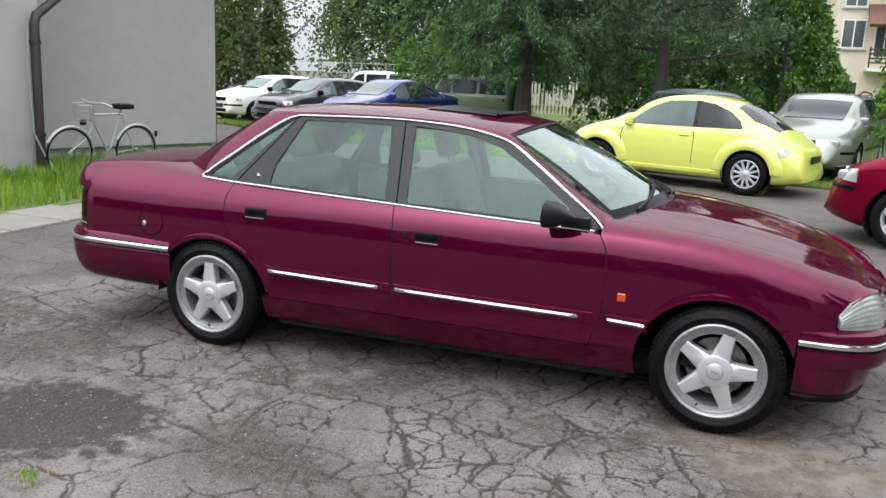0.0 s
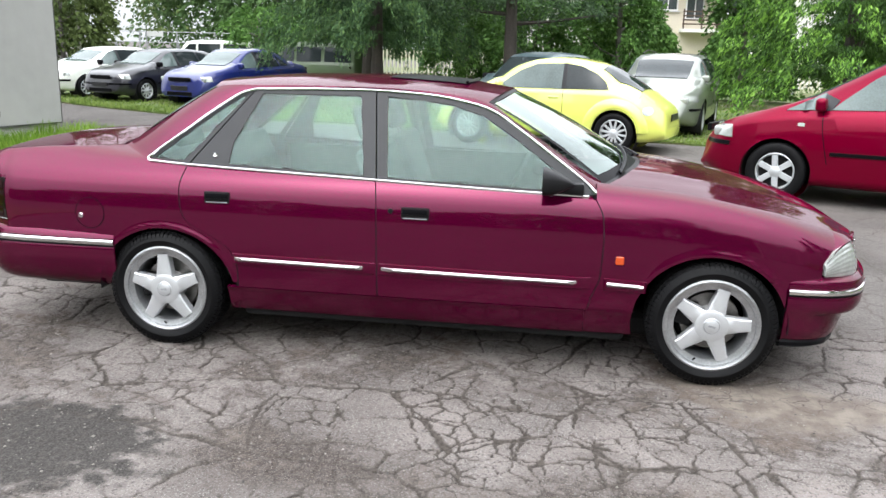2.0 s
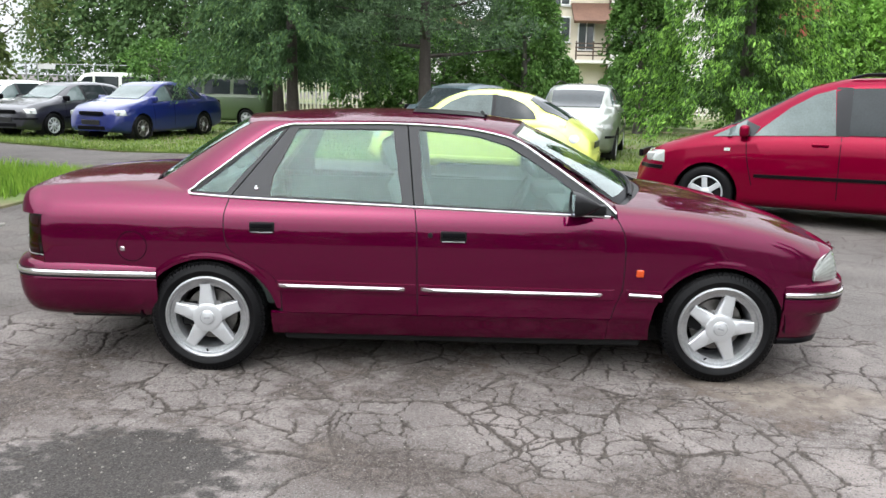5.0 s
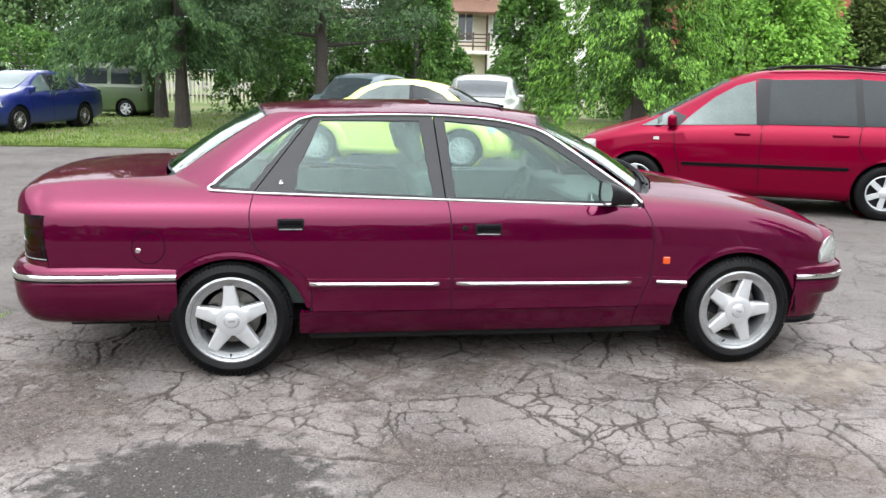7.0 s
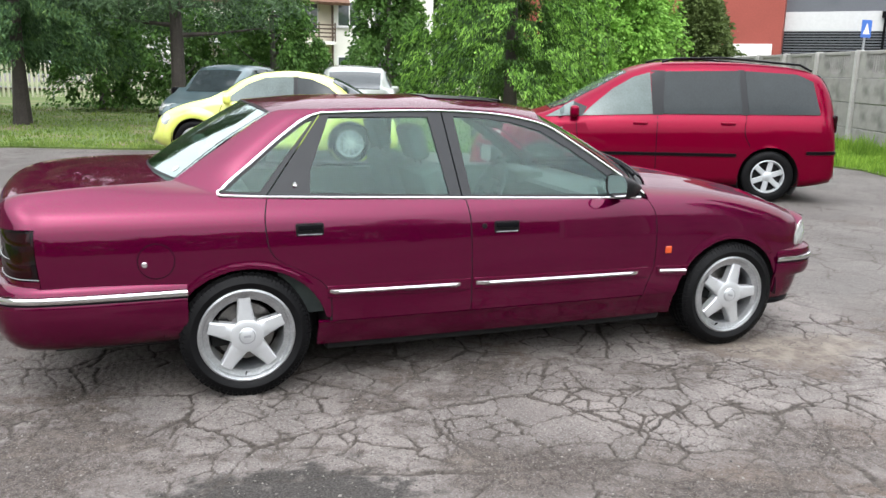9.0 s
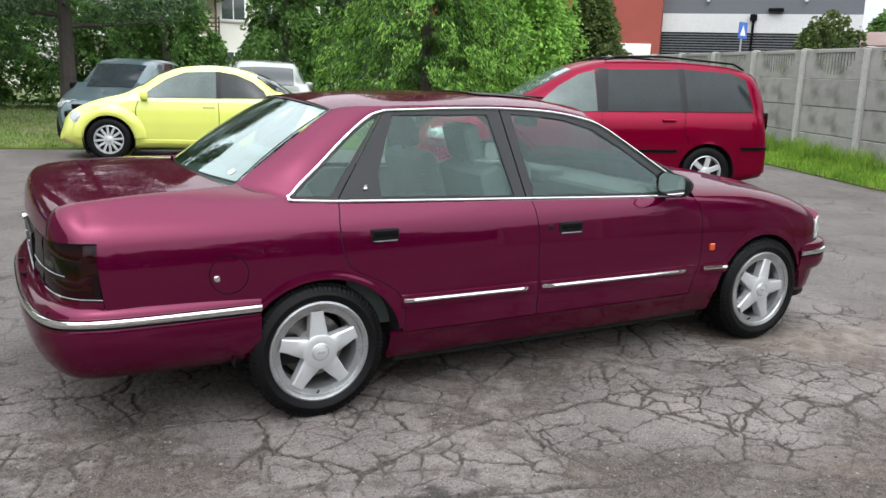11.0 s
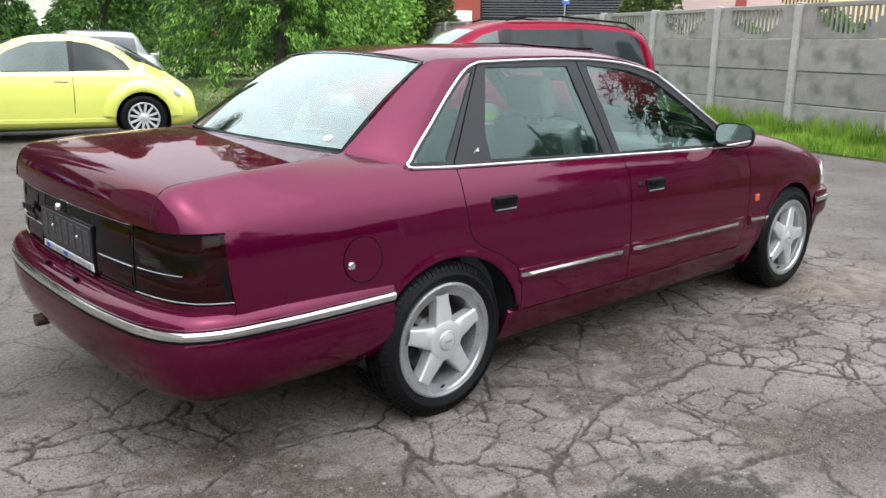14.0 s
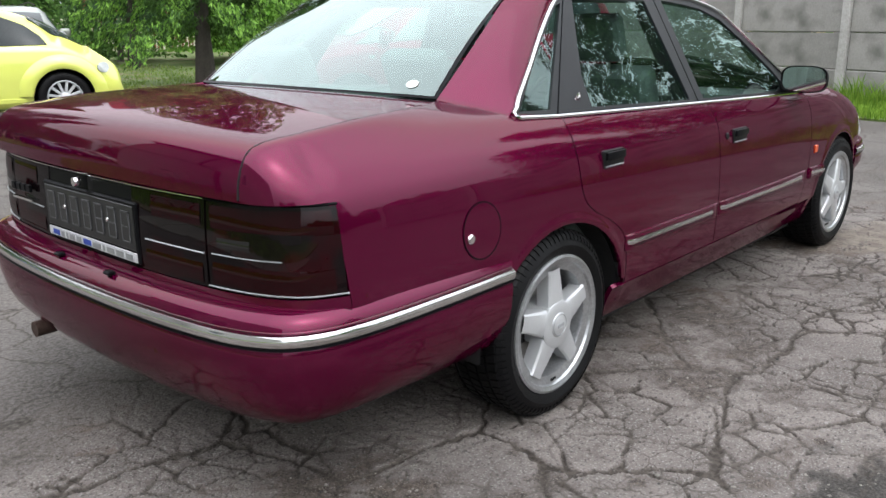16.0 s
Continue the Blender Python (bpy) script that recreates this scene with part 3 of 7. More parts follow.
# ---------- bumpers ----------
def sweep(path, profile, n, x_sign=1):
    """Carries a profile of (out, height) pairs along a level path."""
    def fn(u, v):
        p = path(u)
        a, b = path(max(u - .01, 0)), path(min(u + .01, 1))
        d = (b - a).normalized()
        nrm = Vector((d.y, -d.x, 0)) * x_sign
        k = v * (len(profile) - 1)
        i = min(int(k), len(profile) - 2)
        f = k - i
        back = min(max((p.x - 1.80) / .25, 0), 1)
        low, high = (profile[j][0] - (profile[j][2] * back if len(profile[j]) > 2 else 0) for j in (i, i + 1))
        o = low * (1 - f) + high * f
        z = profile[i][1] * (1 - f) + profile[i + 1][1] * f
        return (p + nrm * o + Vector((0, 0, z)))
    return sheet(fn, n, len(profile) - 1, x_sign > 0)


rear_path = along([(-1.645, -.868, 0), (-1.9, -.872, 0), (-2.15, -.868, 0), (-2.30, -.850, 0), (-2.395, -.805, 0), (-2.45, -.725, 0), (-2.485, -.60, 0), (-2.512, -.35, 0), (-2.52, 0, 0),
                   (-2.512, .35, 0), (-2.485, .60, 0), (-2.45, .725, 0), (-2.395, .805, 0), (-2.30, .850, 0), (-2.15, .868, 0), (-1.9, .872, 0), (-1.645, .868, 0)])
rear_bumper = part("rear_bumper", sweep(rear_path, [(-.07, .605), (-.045, .603), (-.02, .595), (-.004, .575), (0, .562), (-.004, .556), (-.004, .522), (0, .516), (.002, .49), (-.002, .44), (-.012, .39), (-.03, .345), (-.055, .312), (-.09, .29), (-.14, .28)], 110, -1), PAINT, car, solid=.012)
part("bumper_chrome", sweep(rear_path, [(-.004, .556), (.006, .553), (.011, .545), (.011, .534), (.006, .526), (-.004, .523)], 110, -1), CHROME, rear_bumper, "bright chrome strip round the bumper")
part("bumper_rubber", sweep(rear_path, [(-.004, .524), (.005, .522), (.006, .517), (0, .514)], 110, -1), TRIM, rear_bumper)
for yy in (-.17, .12):
    part("bumper_clip", boxed(-2.508, -2.486, yy - .016, yy + .016, .598, .609, bevel=.003), TRIM, rear_bumper)
part("exhaust_pipe", tubed([(-2.1, .44, .29), (-2.38, .44, .287), (-2.475, .44, .285)], .026, 14), mat("rusty_exhaust", (.09, .06, .05), .6, .7, .4, 20, 80), car)

front_path = along([(1.715, -.845, 0), (1.82, -.842, 0), (1.93, -.822, 0), (2.03, -.765, 0), (2.10, -.66, 0), (2.16, -.48, 0), (2.20, -.25, 0), (2.21, 0, 0),
                    (2.20, .25, 0), (2.16, .48, 0), (2.10, .66, 0), (2.03, .765, 0), (1.93, .822, 0), (1.82, .842, 0), (1.715, .845, 0)])
front_bumper = part("front_bumper", sweep(front_path, [(-.06, .566), (-.03, .562), (-.008, .548), (0, .525), (-.003, .512), (-.003, .478), (0, .47), (.002, .44), (-.002, .415), (-.010, .392, .005), (-.016, .378, .05), (-.022, .33, .055), (-.030, .30, .055), (-.040, .262, .055), (-.065, .235, .05), (-.12, .225, .04)], 90, 1), PAINT, car, solid=.012)
part("bumper_chrome", sweep(front_path, [(-.003, .511), (.006, .508), (.010, .500), (.010, .492), (.005, .484), (-.003, .481)], 90, 1), CHROME, front_bumper, "bright chrome strip round the bumper")
part("bumper_rubber", sweep(front_path, [(-.003, .482), (.005, .48), (.005, .475), (0, .472)], 90, 1), TRIM, front_bumper)
part("front_lip", sweep(front_path, [(-.060, .246, .055), (-.052, .232, .055), (-.056, .212, .055), (-.08, .200, .05), (-.14, .195, .04)], 90, 1), TRIM, front_bumper, solid=.008)

# ---------- bonnet, front, windscreen base ----------
bonnet_mid = curve([(.9, .992), (1.06, .985), (1.3, .957), (1.6, .902), (1.9, .818), (2.05, .748), (2.13, .690)])


def bonnet_point(u, v):
    t = 2 * v - 1
    x_back, x_front = .862 + .20 * (1 - t * t), 2.045 + .085 * (1 - abs(t) ** 2.5)
    x = x_back + (x_front - x_back) * u
    y = t * (bonnet_edge_y(min(x, 2.05)) - .003)
    k = abs(t) ** 2.4
    z = bonnet_mid(x) * (1 - k) + bonnet_edge_z(x) * k
    ridge = .006 * math.exp(-((abs(t) - .62) / .09) ** 2)
    return (x, y, z + ridge)


part("bonnet", sheet(bonnet_point, 60, 48), PAINT, car, solid=.012)


def lens_point(u, v):
    lo = HL_LOW(u)
    hi = HL_HIGH(u)
    p = lo.lerp(hi, v)
    out = .012 * math.sin(math.pi * v) + .0008 * math.sin(v * 44)
    return p + Vector((.6, -.8, 0)).normalized() * out


HL_LOW = along([(1.875, -.803, .566), (1.96, -.762, .564), (2.055, -.670, .562), (2.12, -.46, .562)])
HL_HIGH = along([(1.866, -.806, .630), (1.915, -.778, .688), (1.975, -.728, .722), (2.03, -.64, .718), (2.075, -.46, .705)])
head_lamp, _ = both("headlamp", sheet(lens_point, 40, 36), LAMP_CLEAR, car, "clear ribbed wraparound headlamp", solid=.02)
both("headlamp_seal", sheet(lambda u, v: HL_HIGH(u) + Vector((.008, -.008, .001 + v * .004)), 20, 2), TRIM, head_lamp)
BROW = along([(1.885, -.615, .772), (1.93, -.604, .759), (1.98, -.588, .742), (2.045, -.557, .716), (2.085, -.46, .716)])
both("lamp_brow", sheet(lambda u, v: HL_HIGH(.16 + .84 * u).lerp(BROW(u), v) + Vector((.002, -.002, -.006 * max(0, 1 - 5 * u) + .001 + .008 * math.sin(math.pi * v) * min(1, 5 * u))), 24, 6), PAINT, car, solid=.008)
part("grille", boxed(2.075, 2.10, -.455, .455, .575, .695, bevel=.01, seg=2), TRIM, car)
for k in range(4):
    part("grille_bar", boxed(2.10, 2.112, -.45, .45, .588 + k * .028, .598 + k * .028, bevel=.003), CHROME, car)
part("nose_panel", boxed(2.03, 2.09, -.60, .60, .552, .572), PAINT, car)
part("scuttle", sheet(lambda u, v: (.868 + .19 * (1 - (2 * u - 1) ** 2) - .06 * v, (2 * u - 1) * .66, bonnet_mid(1.0) - .055 * abs(2 * u - 1) ** 2.4 - .006 + .004 * v), 30, 3), PLASTIC, car, "black plastic scuttle panel under the windscreen", solid=.012)


def screen_point(u, v, out=0.0):
    t = 2 * u - 1
    lo = Vector((.822 + .20 * (1 - t * t), t * .640, .942 + .045 * (1 - t * t)))
    hi = Vector((.245 + .09 * (1 - t * t), t * .535, 1.302 + .047 * (1 - t * t)))
    p = lo.lerp(hi, v)
    return p + Vector((.5, 0, .86)) * (.018 * math.sin(math.pi * v) + out)


windscreen = part("windscreen", sheet(lambda u, v: screen_point(u, v), 24, 12), GLASS_FRONT, car, "tinted windscreen")


def rim_of(fn, n, width, out):
    """A band along the edge of a pane."""
    b = bmesh.new()
    loop = [(k / n, 0) for k in range(n)] + [(1, k / n) for k in range(n)] + [(1 - k / n, 1) for k in range(n)] + [(0, 1 - k / n) for k in range(n)]
    ins = [(width + (1 - 2 * width) * u, width * 1.6 + (1 - 3.2 * width) * v) for u, v in loop]
    o = [b.verts.new(Vector(fn(u, v)) + out) for u, v in loop]
    i = [b.verts.new(Vector(fn(u, v)) + out) for u, v in ins]
    for k in range(len(o)):
        j = (k + 1) % len(o)
        b.faces.new((o[k], o[j], i[j], i[k]))
    return b


part("windscreen_seal", rim_of(screen_point, 16, .018, Vector((.002, 0, .004))), TRIM, car)
part("screen_band", sheet(lambda u, v: screen_point(u, -.02 + .075 * v, .004), 24, 3), TRIM, windscreen, "black band at the foot of the windscreen")
for foot, tip in (((.10, -.03), (.47, .13)), ((.52, -.02), (.90, .16))):
    f, g = (lambda t: Vector(screen_point(foot[0] + (tip[0] - foot[0]) * t, foot[1] + (tip[1] - foot[1]) * t, .030 - .012 * t))), (lambda t: Vector(screen_point(foot[0] + .10 + (tip[0] - foot[0]) * t, foot[1] + .05 + (tip[1] - foot[1]) * t * .9, .014)))
    w = part("wiper_arm", tubed([f(k / 6) for k in range(7)], .008, 6), TRIM, car)
    part("wiper_blade", tubed([g(-.18 + 1.1 * k / 6) for k in range(7)], .009, 6), TRIM, w)


def rear_screen_point(u, v):
    t = 2 * u - 1
    lo = Vector((-1.668 - .115 * (1 - t * t), t * .604, 1.020 + .014 * (1 - t * t)))
    hi = Vector((-1.205 - .065 * (1 - t * t), t * .512, 1.332 + .034 * (1 - t * t)))
    return lo.lerp(hi, v) + Vector((-.55, 0, .83)) * (.014 * math.sin(math.pi * v))


part("rear_window", sheet(rear_screen_point, 24, 12, True), GLASS_SCREEN, car, "tinted heated rear window")
part("rear_window_seal", rim_of(rear_screen_point, 16, .011, Vector((-.003, 0, .004))), TRIM, car)
def sticker_point(u, v):
    return rear_screen_point(.085 + .016 * v * math.cos(2 * math.pi * u), .10 + .030 * v * math.sin(2 * math.pi * u)) + Vector((-.001, 0, .002))


part("window_sticker", sheet(sticker_point, 20, 3), STICKER, car)

# ---------- roof, windscreen pillars, sunroof ----------
rail_z = curve([(-1.21, 1.333), (-.965, 1.352), (-.6, 1.360), (-.33, 1.360), (-.06, 1.350), (.1, 1.333), (.26, 1.300)])
roof_mid = curve([(-1.28, 1.366), (-.9, 1.398), (-.4, 1.408), (0, 1.394), (.34, 1.350)])
rail_y = curve([(-1.21, .512), (-1.1, .532), (-.965, .549), (-.5, .552), (0, .556), (.25, .537)])


def roof_point(u, v):
    t = 2 * v - 1
    x0, x1 = -1.205 - .065 * (1 - t * t), .247 + .09 * (1 - t * t)
    x = x0 + (x1 - x0) * u
    xr = -1.205 + (.247 + 1.205) * u
    k = abs(t) ** 3
    return (x, t * rail_y(xr), roof_mid(x) * (1 - k) + rail_z(xr) * k)


roof = part("roof", sheet(roof_point, 48, 36), PAINT, car, solid=.012)
CHROME_TOP = along([(-.965, -glass_y(1.33), 1.33), (-.6, -glass_y(1.341), 1.341), (-.33, -glass_y(1.343), 1.343), (-.06, -glass_y(1.330), 1.330), (.10, -glass_y(1.309), 1.309), (.27, -glass_y(1.266), 1.266), (.43, -glass_y(1.170), 1.170), (.60, -glass_y(1.055), 1.055), (.75, -glass_y(.95), .95), (.80, -glass_y(.905), .905)])
ROOF_SIDE = along([(-.965, -.549, 1.352), (-.6, -.552, 1.360), (-.33, -.553, 1.360), (-.06, -.556, 1.350), (.1, -.553, 1.333), (.247, -.537, 1.304), (.40, -.564, 1.206), (.56, -.592, 1.106), (.72, -.622, 1.005), (.825, -.640, .944)])
both("pillar", sheet(lambda u, v: CHROME_TOP(u).lerp(ROOF_SIDE(u), v) + Vector((0, -.3, .3)) * (.014 * math.sin(math.pi * v)), 60, 5), PAINT, car, solid=.01)
part("sunroof", sheet(lambda u, v: Vector(roof_point(.60 + .27 * u, .22 + .56 * v)) + Vector((0, 0, .006)), 12, 14), TRIM, roof, "dark glass tilting sunroof")
part("sunroof_deflector", boxed(.10, .118, -.31, .31, 1.385, 1.398, bevel=.004), TRIM, roof)

# dark joints between doors, wings, lid and bonnet
for edge, z1 in ((rear_door_edge, .93), (middle_edge, .905), (front_door_edge, .87)):
    both("door_gap", sheet(lambda u, v: (edge(.35 + (z1 - .35) * v) + (u - .5) * .016, -side(edge(.35 + (z1 - .35) * v) + (u - .5) * .016, .35 + (z1 - .35) * v) + .0035, .35 + (z1 - .35) * v), 2, 40), LINER, car)
both("lid_gap", tubed([LID_EDGE[k] + Vector((0, -.0025, -.003)) for k in range(60, 400, 8)], .0032, 6), LINER, car)
both("bonnet_gap", tubed([(x, -bonnet_edge_y(x), bonnet_edge_z(x) - .003) for x in [.87 + .04 * k for k in range(28)]], .0032, 6), LINER, car)

# ---------- side windows ----------
def face_with_holes(outer, holes):
    b = bmesh.new()
    es = []
    for loop in [outer] + holes:
        vs = [b.verts.new((x, -glass_y(z), z)) for x, z in loop]
        es += [b.edges.new((vs[i], vs[(i + 1) % len(vs)])) for i in range(len(vs))]
    bmesh.ops.triangle_fill(b, use_beauty=True, edges=es, normal=(0, -1, .5))
    bmesh.ops.recalc_face_normals(b, faces=b.faces)
    return b


def pane(loop, back=.006):
    b = bmesh.new()
    b.faces.new([b.verts.new((x, -glass_y(z) + back, z)) for x, z in loop])
    return b


Q_GLASS = [(-1.455, .978), (-1.295, .972), (-1.005, 1.300), (-1.04, 1.292), (-1.175, 1.20), (-1.32, 1.085)]
R_GLASS = [(-1.055, .962), (-.345, .936), (-.405, 1.315), (-.925, 1.313), (-1.045, 1.065)]
F_GLASS = [(-.225, .932), (.56, .912), (.665, .935), (.60, 1.0), (.39, 1.145), (.225, 1.243), (.06, 1.288), (-.09, 1.305), (-.265, 1.318)]
quarter_frame, quarter_frame_left = both("quarter_window_frame", face_with_holes([(-1.49, .962), (-1.268, .956), (-.972, 1.328), (-1.045, 1.305), (-1.18, 1.215), (-1.33, 1.098), (-1.462, .995)], [Q_GLASS]), FRAME, quarter, solid=.02, smooth=0)
rear_frame, rear_frame_left = both("window_frame", face_with_holes([(-1.260, .955), (-.283, .925), (-.332, 1.342), (-.6, 1.341), (-.964, 1.329)], [R_GLASS]), FRAME, rear_door, solid=.022, smooth=0)
front_frame, front_frame_left = both("window_frame", face_with_holes([(-.275, .925), (.78, .898), (.75, .95), (.60, 1.055), (.43, 1.17), (.27, 1.266), (.10, 1.309), (-.06, 1.330), (-.324, 1.342)], [F_GLASS]), FRAME, front_door, solid=.022, smooth=0)
both("quarter_window", pane(Q_GLASS), GLASS, quarter)
both("door_window", pane(R_GLASS), GLASS, rear_door)
both("door_window", pane(F_GLASS), GLASS, front_door)
part("emblem", lathe(bmesh.new(), [(0, -.004), (.010, -.004), (.013, 0)], 12, Matrix.Translation((-1.128, -glass_y(.995) - .003, .995)) @ Matrix.Rotation(radians(27), 4, "X") @ Matrix.Diagonal((1, 1, 1.7, 1))), CHROME, rear_frame)
CHROME_LOW = [(-1.472, -glass_y(.962) - .004, .960), (-1.26, -glass_y(.952) - .010, .949), (-.28, -glass_y(.921) - .018, .919), (.30, -glass_y(.902) - .020, .902), (.765, -glass_y(.890) - .012, .890)]


def ribbon(pts, n, w, t):
    """A flat bright strip with a rounded face."""
    f = along(pts)
    b = bmesh.new()
    rings = []
    for i in range(n + 1):
        p, d = f(i / n), (f(min(i / n + .01, 1)) - f(max(i / n - .01, 0))).normalized()
        out = Vector((0, -.89, .455))
        up = out.cross(d).normalized()
        rings.append([b.verts.new(p + up * (w * a) + out * (t * c)) for a, c in ((-.5, 0), (-.4, .7), (0, 1), (.4, .7), (.5, 0))])
    for a, c in zip(rings, rings[1:]):
        for k in range(4):
            b.faces.new((a[k], a[k + 1], c[k + 1], c[k]))
    bmesh.ops.recalc_face_normals(b, faces=b.faces)
    return b


both("belt_chrome", ribbon(CHROME_LOW, 40, .013, .010), CHROME, car, "chrome strip under the side windows")
both("window_chrome", ribbon([CHROME_TOP(k / 30) for k in range(31)], 60, .015, .009), CHROME, car, "chrome strip round the side windows")
both("window_chrome", ribbon([(-1.472, -glass_y(.962) - .004, .960), (-1.487, -glass_y(.967) - .003, .967), (-1.488, -glass_y(.978) - .003, .978)] + [CHROME_BACK(.06 + .94 * k / 20) + Vector((0, -.003, 0)) for k in range(21)], 50, .015, .009), CHROME, car, "chrome strip round the quarter window")

# belt ledge between doors and glass
for who, x0, x1 in ((rear_door, -1.262, -.285), (front_door, -.275, .785)):
    both("belt_ledge", sheet(lambda u, v: (x0 + (x1 - x0) * u, -(side(x0 + (x1 - x0) * u, shoulder(x0 + (x1 - x0) * u)) * (1 - v) + (glass_y(shoulder(x0 + (x1 - x0) * u) + .01)) * v), shoulder(x0 + (x1 - x0) * u) + .010 * v), 20, 3), PAINT, who)

# ---------- mouldings, handles, lamps, flap ----------
def moulding(x0, x1, z0, z1, zh, proud, n=24):
    rows = [(0, z0), (proud * .8, z0 + .004), (proud, (z0 + z1) / 2), (proud * .8, z1 - .004), (0, z1)]
    def fn(u, v):
        x = x0 + (x1 - x0) * u
        o, z = rows[round(v * 4)]
        end = min(1, min(u, 1 - u) * 30 + .15)
        dz = zh * u
        return (x, -side(x, z + dz) - o * end, z + dz)
    return sheet(fn, n, 4)


for x0, x1, who in ((-1.0, -.262, rear_door), (-.238, .795, front_door), (.86, 1.062, car)):
    d = -.006 if x1 < 0 else -.008
    z = .498 if x1 < 0 else (.492 if x1 < .8 else .487)
    body, _ = both("side_moulding", moulding(x0, x1, z - .033, z + .028, d, .012), PAINT, who)
    e = .04 if x1 < .9 else .01
    both("chrome_insert", moulding(x0 + .006, x1 - e, z - .012, z + .013, d, .019), CHROME, body)
    both("moulding_groove", moulding(x0 + .006, x1 - e, z - .019, z - .012, d, .014), TRIM, body)


def handle(x0, x1, z0, z1, who):
    xm, zm = (x0 + x1) / 2, (z0 + z1) / 2
    y = -side(xm, zm)
    h, _ = both("door_handle", boxed(x0, x1, y - .008, y + .02, z0, z1, bevel=.010, seg=2), PLASTIC, who, "recessed black door handle")
    both("grip", boxed(x0 + .008, x1 - .008, y - .017, y - .004, zm - .002, z1 - .005, bevel=.006, seg=2), TRIM, h)
    both("handle_edge", boxed(x0 + .010, x1 - .010, y - .0105, y - .002, z0 + .006, z0 + .011, bevel=.001), GALV, h)


handle(-1.146, -1.012, .772, .833, rear_door)
handle(-.134, .006, .744, .806, front_door)
y = -side(-.19, .783)
both("door_lock", lathe(bmesh.new(), [(0, -.006), (.011, -.006), (.014, -.002), (.014, .004)], 16, Matrix.Translation((-.187, y, .783))), PLASTIC, front_door)
y = -side(.929, .602)
both("side_indicator", boxed(.908, .948, y - .007, y + .01, .582, .622, bevel=.004), AMBER, car, "small amber side indicator")
cx, cz, r = -1.772, .690, .078
part("fuel_flap", sheet(lambda u, v: (cx + r * v * math.cos(2 * math.pi * u), -side(cx + r * v * math.cos(2 * math.pi * u), cz + r * v * math.sin(2 * math.pi * u)) - .0022, cz + r * v * math.sin(2 * math.pi * u)), 40, 5, True), PAINT, quarter, "round fuel filler flap")
b = bmesh.new()
ring = [[b.verts.new((cx + (r + dr) * math.cos(a), -side(cx + (r + dr) * math.cos(a), cz + (r + dr) * math.sin(a)) - .0026, cz + (r + dr) * math.sin(a))) for dr in (-.0008, .0026)] for a in [2 * math.pi * k / 40 for k in range(40)]]
for k in range(40):
    b.faces.new((ring[k][0], ring[k][1], ring[(k + 1) % 40][1], ring[(k + 1) % 40][0]))
part("flap_gap", b, TRIM, quarter)
part("flap_lock", lathe(bmesh.new(), [(0, -.006), (.011, -.006), (.014, -.002), (.014, .004)], 16, Matrix.Translation((-1.822, -side(-1.822, .675) - .002, .675))), CHROME, quarter)


# door mirrors
def mirror_point(u, v):
    a = 2 * math.pi * u
    k = math.sin(math.pi * min(v * .5 + .02, .5))
    c = math.copysign(abs(math.cos(a)) ** .6, math.cos(a))
    s = math.copysign(abs(math.sin(a)) ** .6, math.sin(a))
    d = 1 - v
    return (.545 + .15 * d ** 1.1, -.895 + .105 * c * k - .012 * d, .972 + .062 * s * k - .01 * d)


mirror, mirror_left = both("door_mirror", sheet(mirror_point, 28, 10), PLASTIC, car, "black door mirror housing")
both("mirror_glass", sheet(lambda u, v: (.552, -.895 + .098 * v * math.copysign(abs(math.cos(2 * math.pi * u)) ** .6, math.cos(2 * math.pi * u)), .972 + .056 * v * math.copysign(abs(math.sin(2 * math.pi * u)) ** .6, math.sin(2 * math.pi * u))), 28, 3), mat("mirror_silver", (.85, .86, .86), .03, 1.0, .02), mirror)
both("mirror_foot", boxed(.60, .74, -.83, -.765, .90, .955, bevel=.012, seg=2), PLASTIC, mirror)


# ---------- wheels ----------
def star_spoke(k, hub_r, tip_r, w0, w1, y_hub, y_tip, depth):
    b = bmesh.new()
    a = 2 * math.pi * k / 5 + math.pi / 2
    d, s = Vector((math.cos(a), 0, math.sin(a))), Vector((-math.sin(a), 0, math.cos(a)))
    rows = []
    for i in range(7):
        t = i / 6
        r = hub_r + (tip_r - hub_r) * t
        w = w0 + (w1 - w0) * t
        if i == 6:
            w *= 1.12
        yy = y_hub + (y_tip - y_hub) * t
        prof = ((-w, depth), (-w, .006), (-w * .82, 0), (0, -.003), (w * .82, 0), (w, .006), (w, depth))
        rows.append([b.verts.new(d * r + s * x + Vector((0, yy + o, 0))) for x, o in prof])
    for p, q in zip(rows, rows[1:]):
        for j in range(6):
            b.faces.new((p[j], p[j + 1], q[j + 1], q[j]))
    bmesh.ops.recalc_face_normals(b, faces=b.faces)
    return b


def tyre_profile(R, r, w):
    o, i = -w / 2, w / 2
    return [(r - .004, o + .016), (r + .012, o + .004), (r + .035, o - .004), (R - .030, o + .001), (R - .012, o + .012), (R - .003, o + .028), (R, o + .05), (R, i - .05), (R - .003, i - .028), (R - .012, i - .012), (R - .03, i), (r + .03, i), (r - .004, i - .016)]


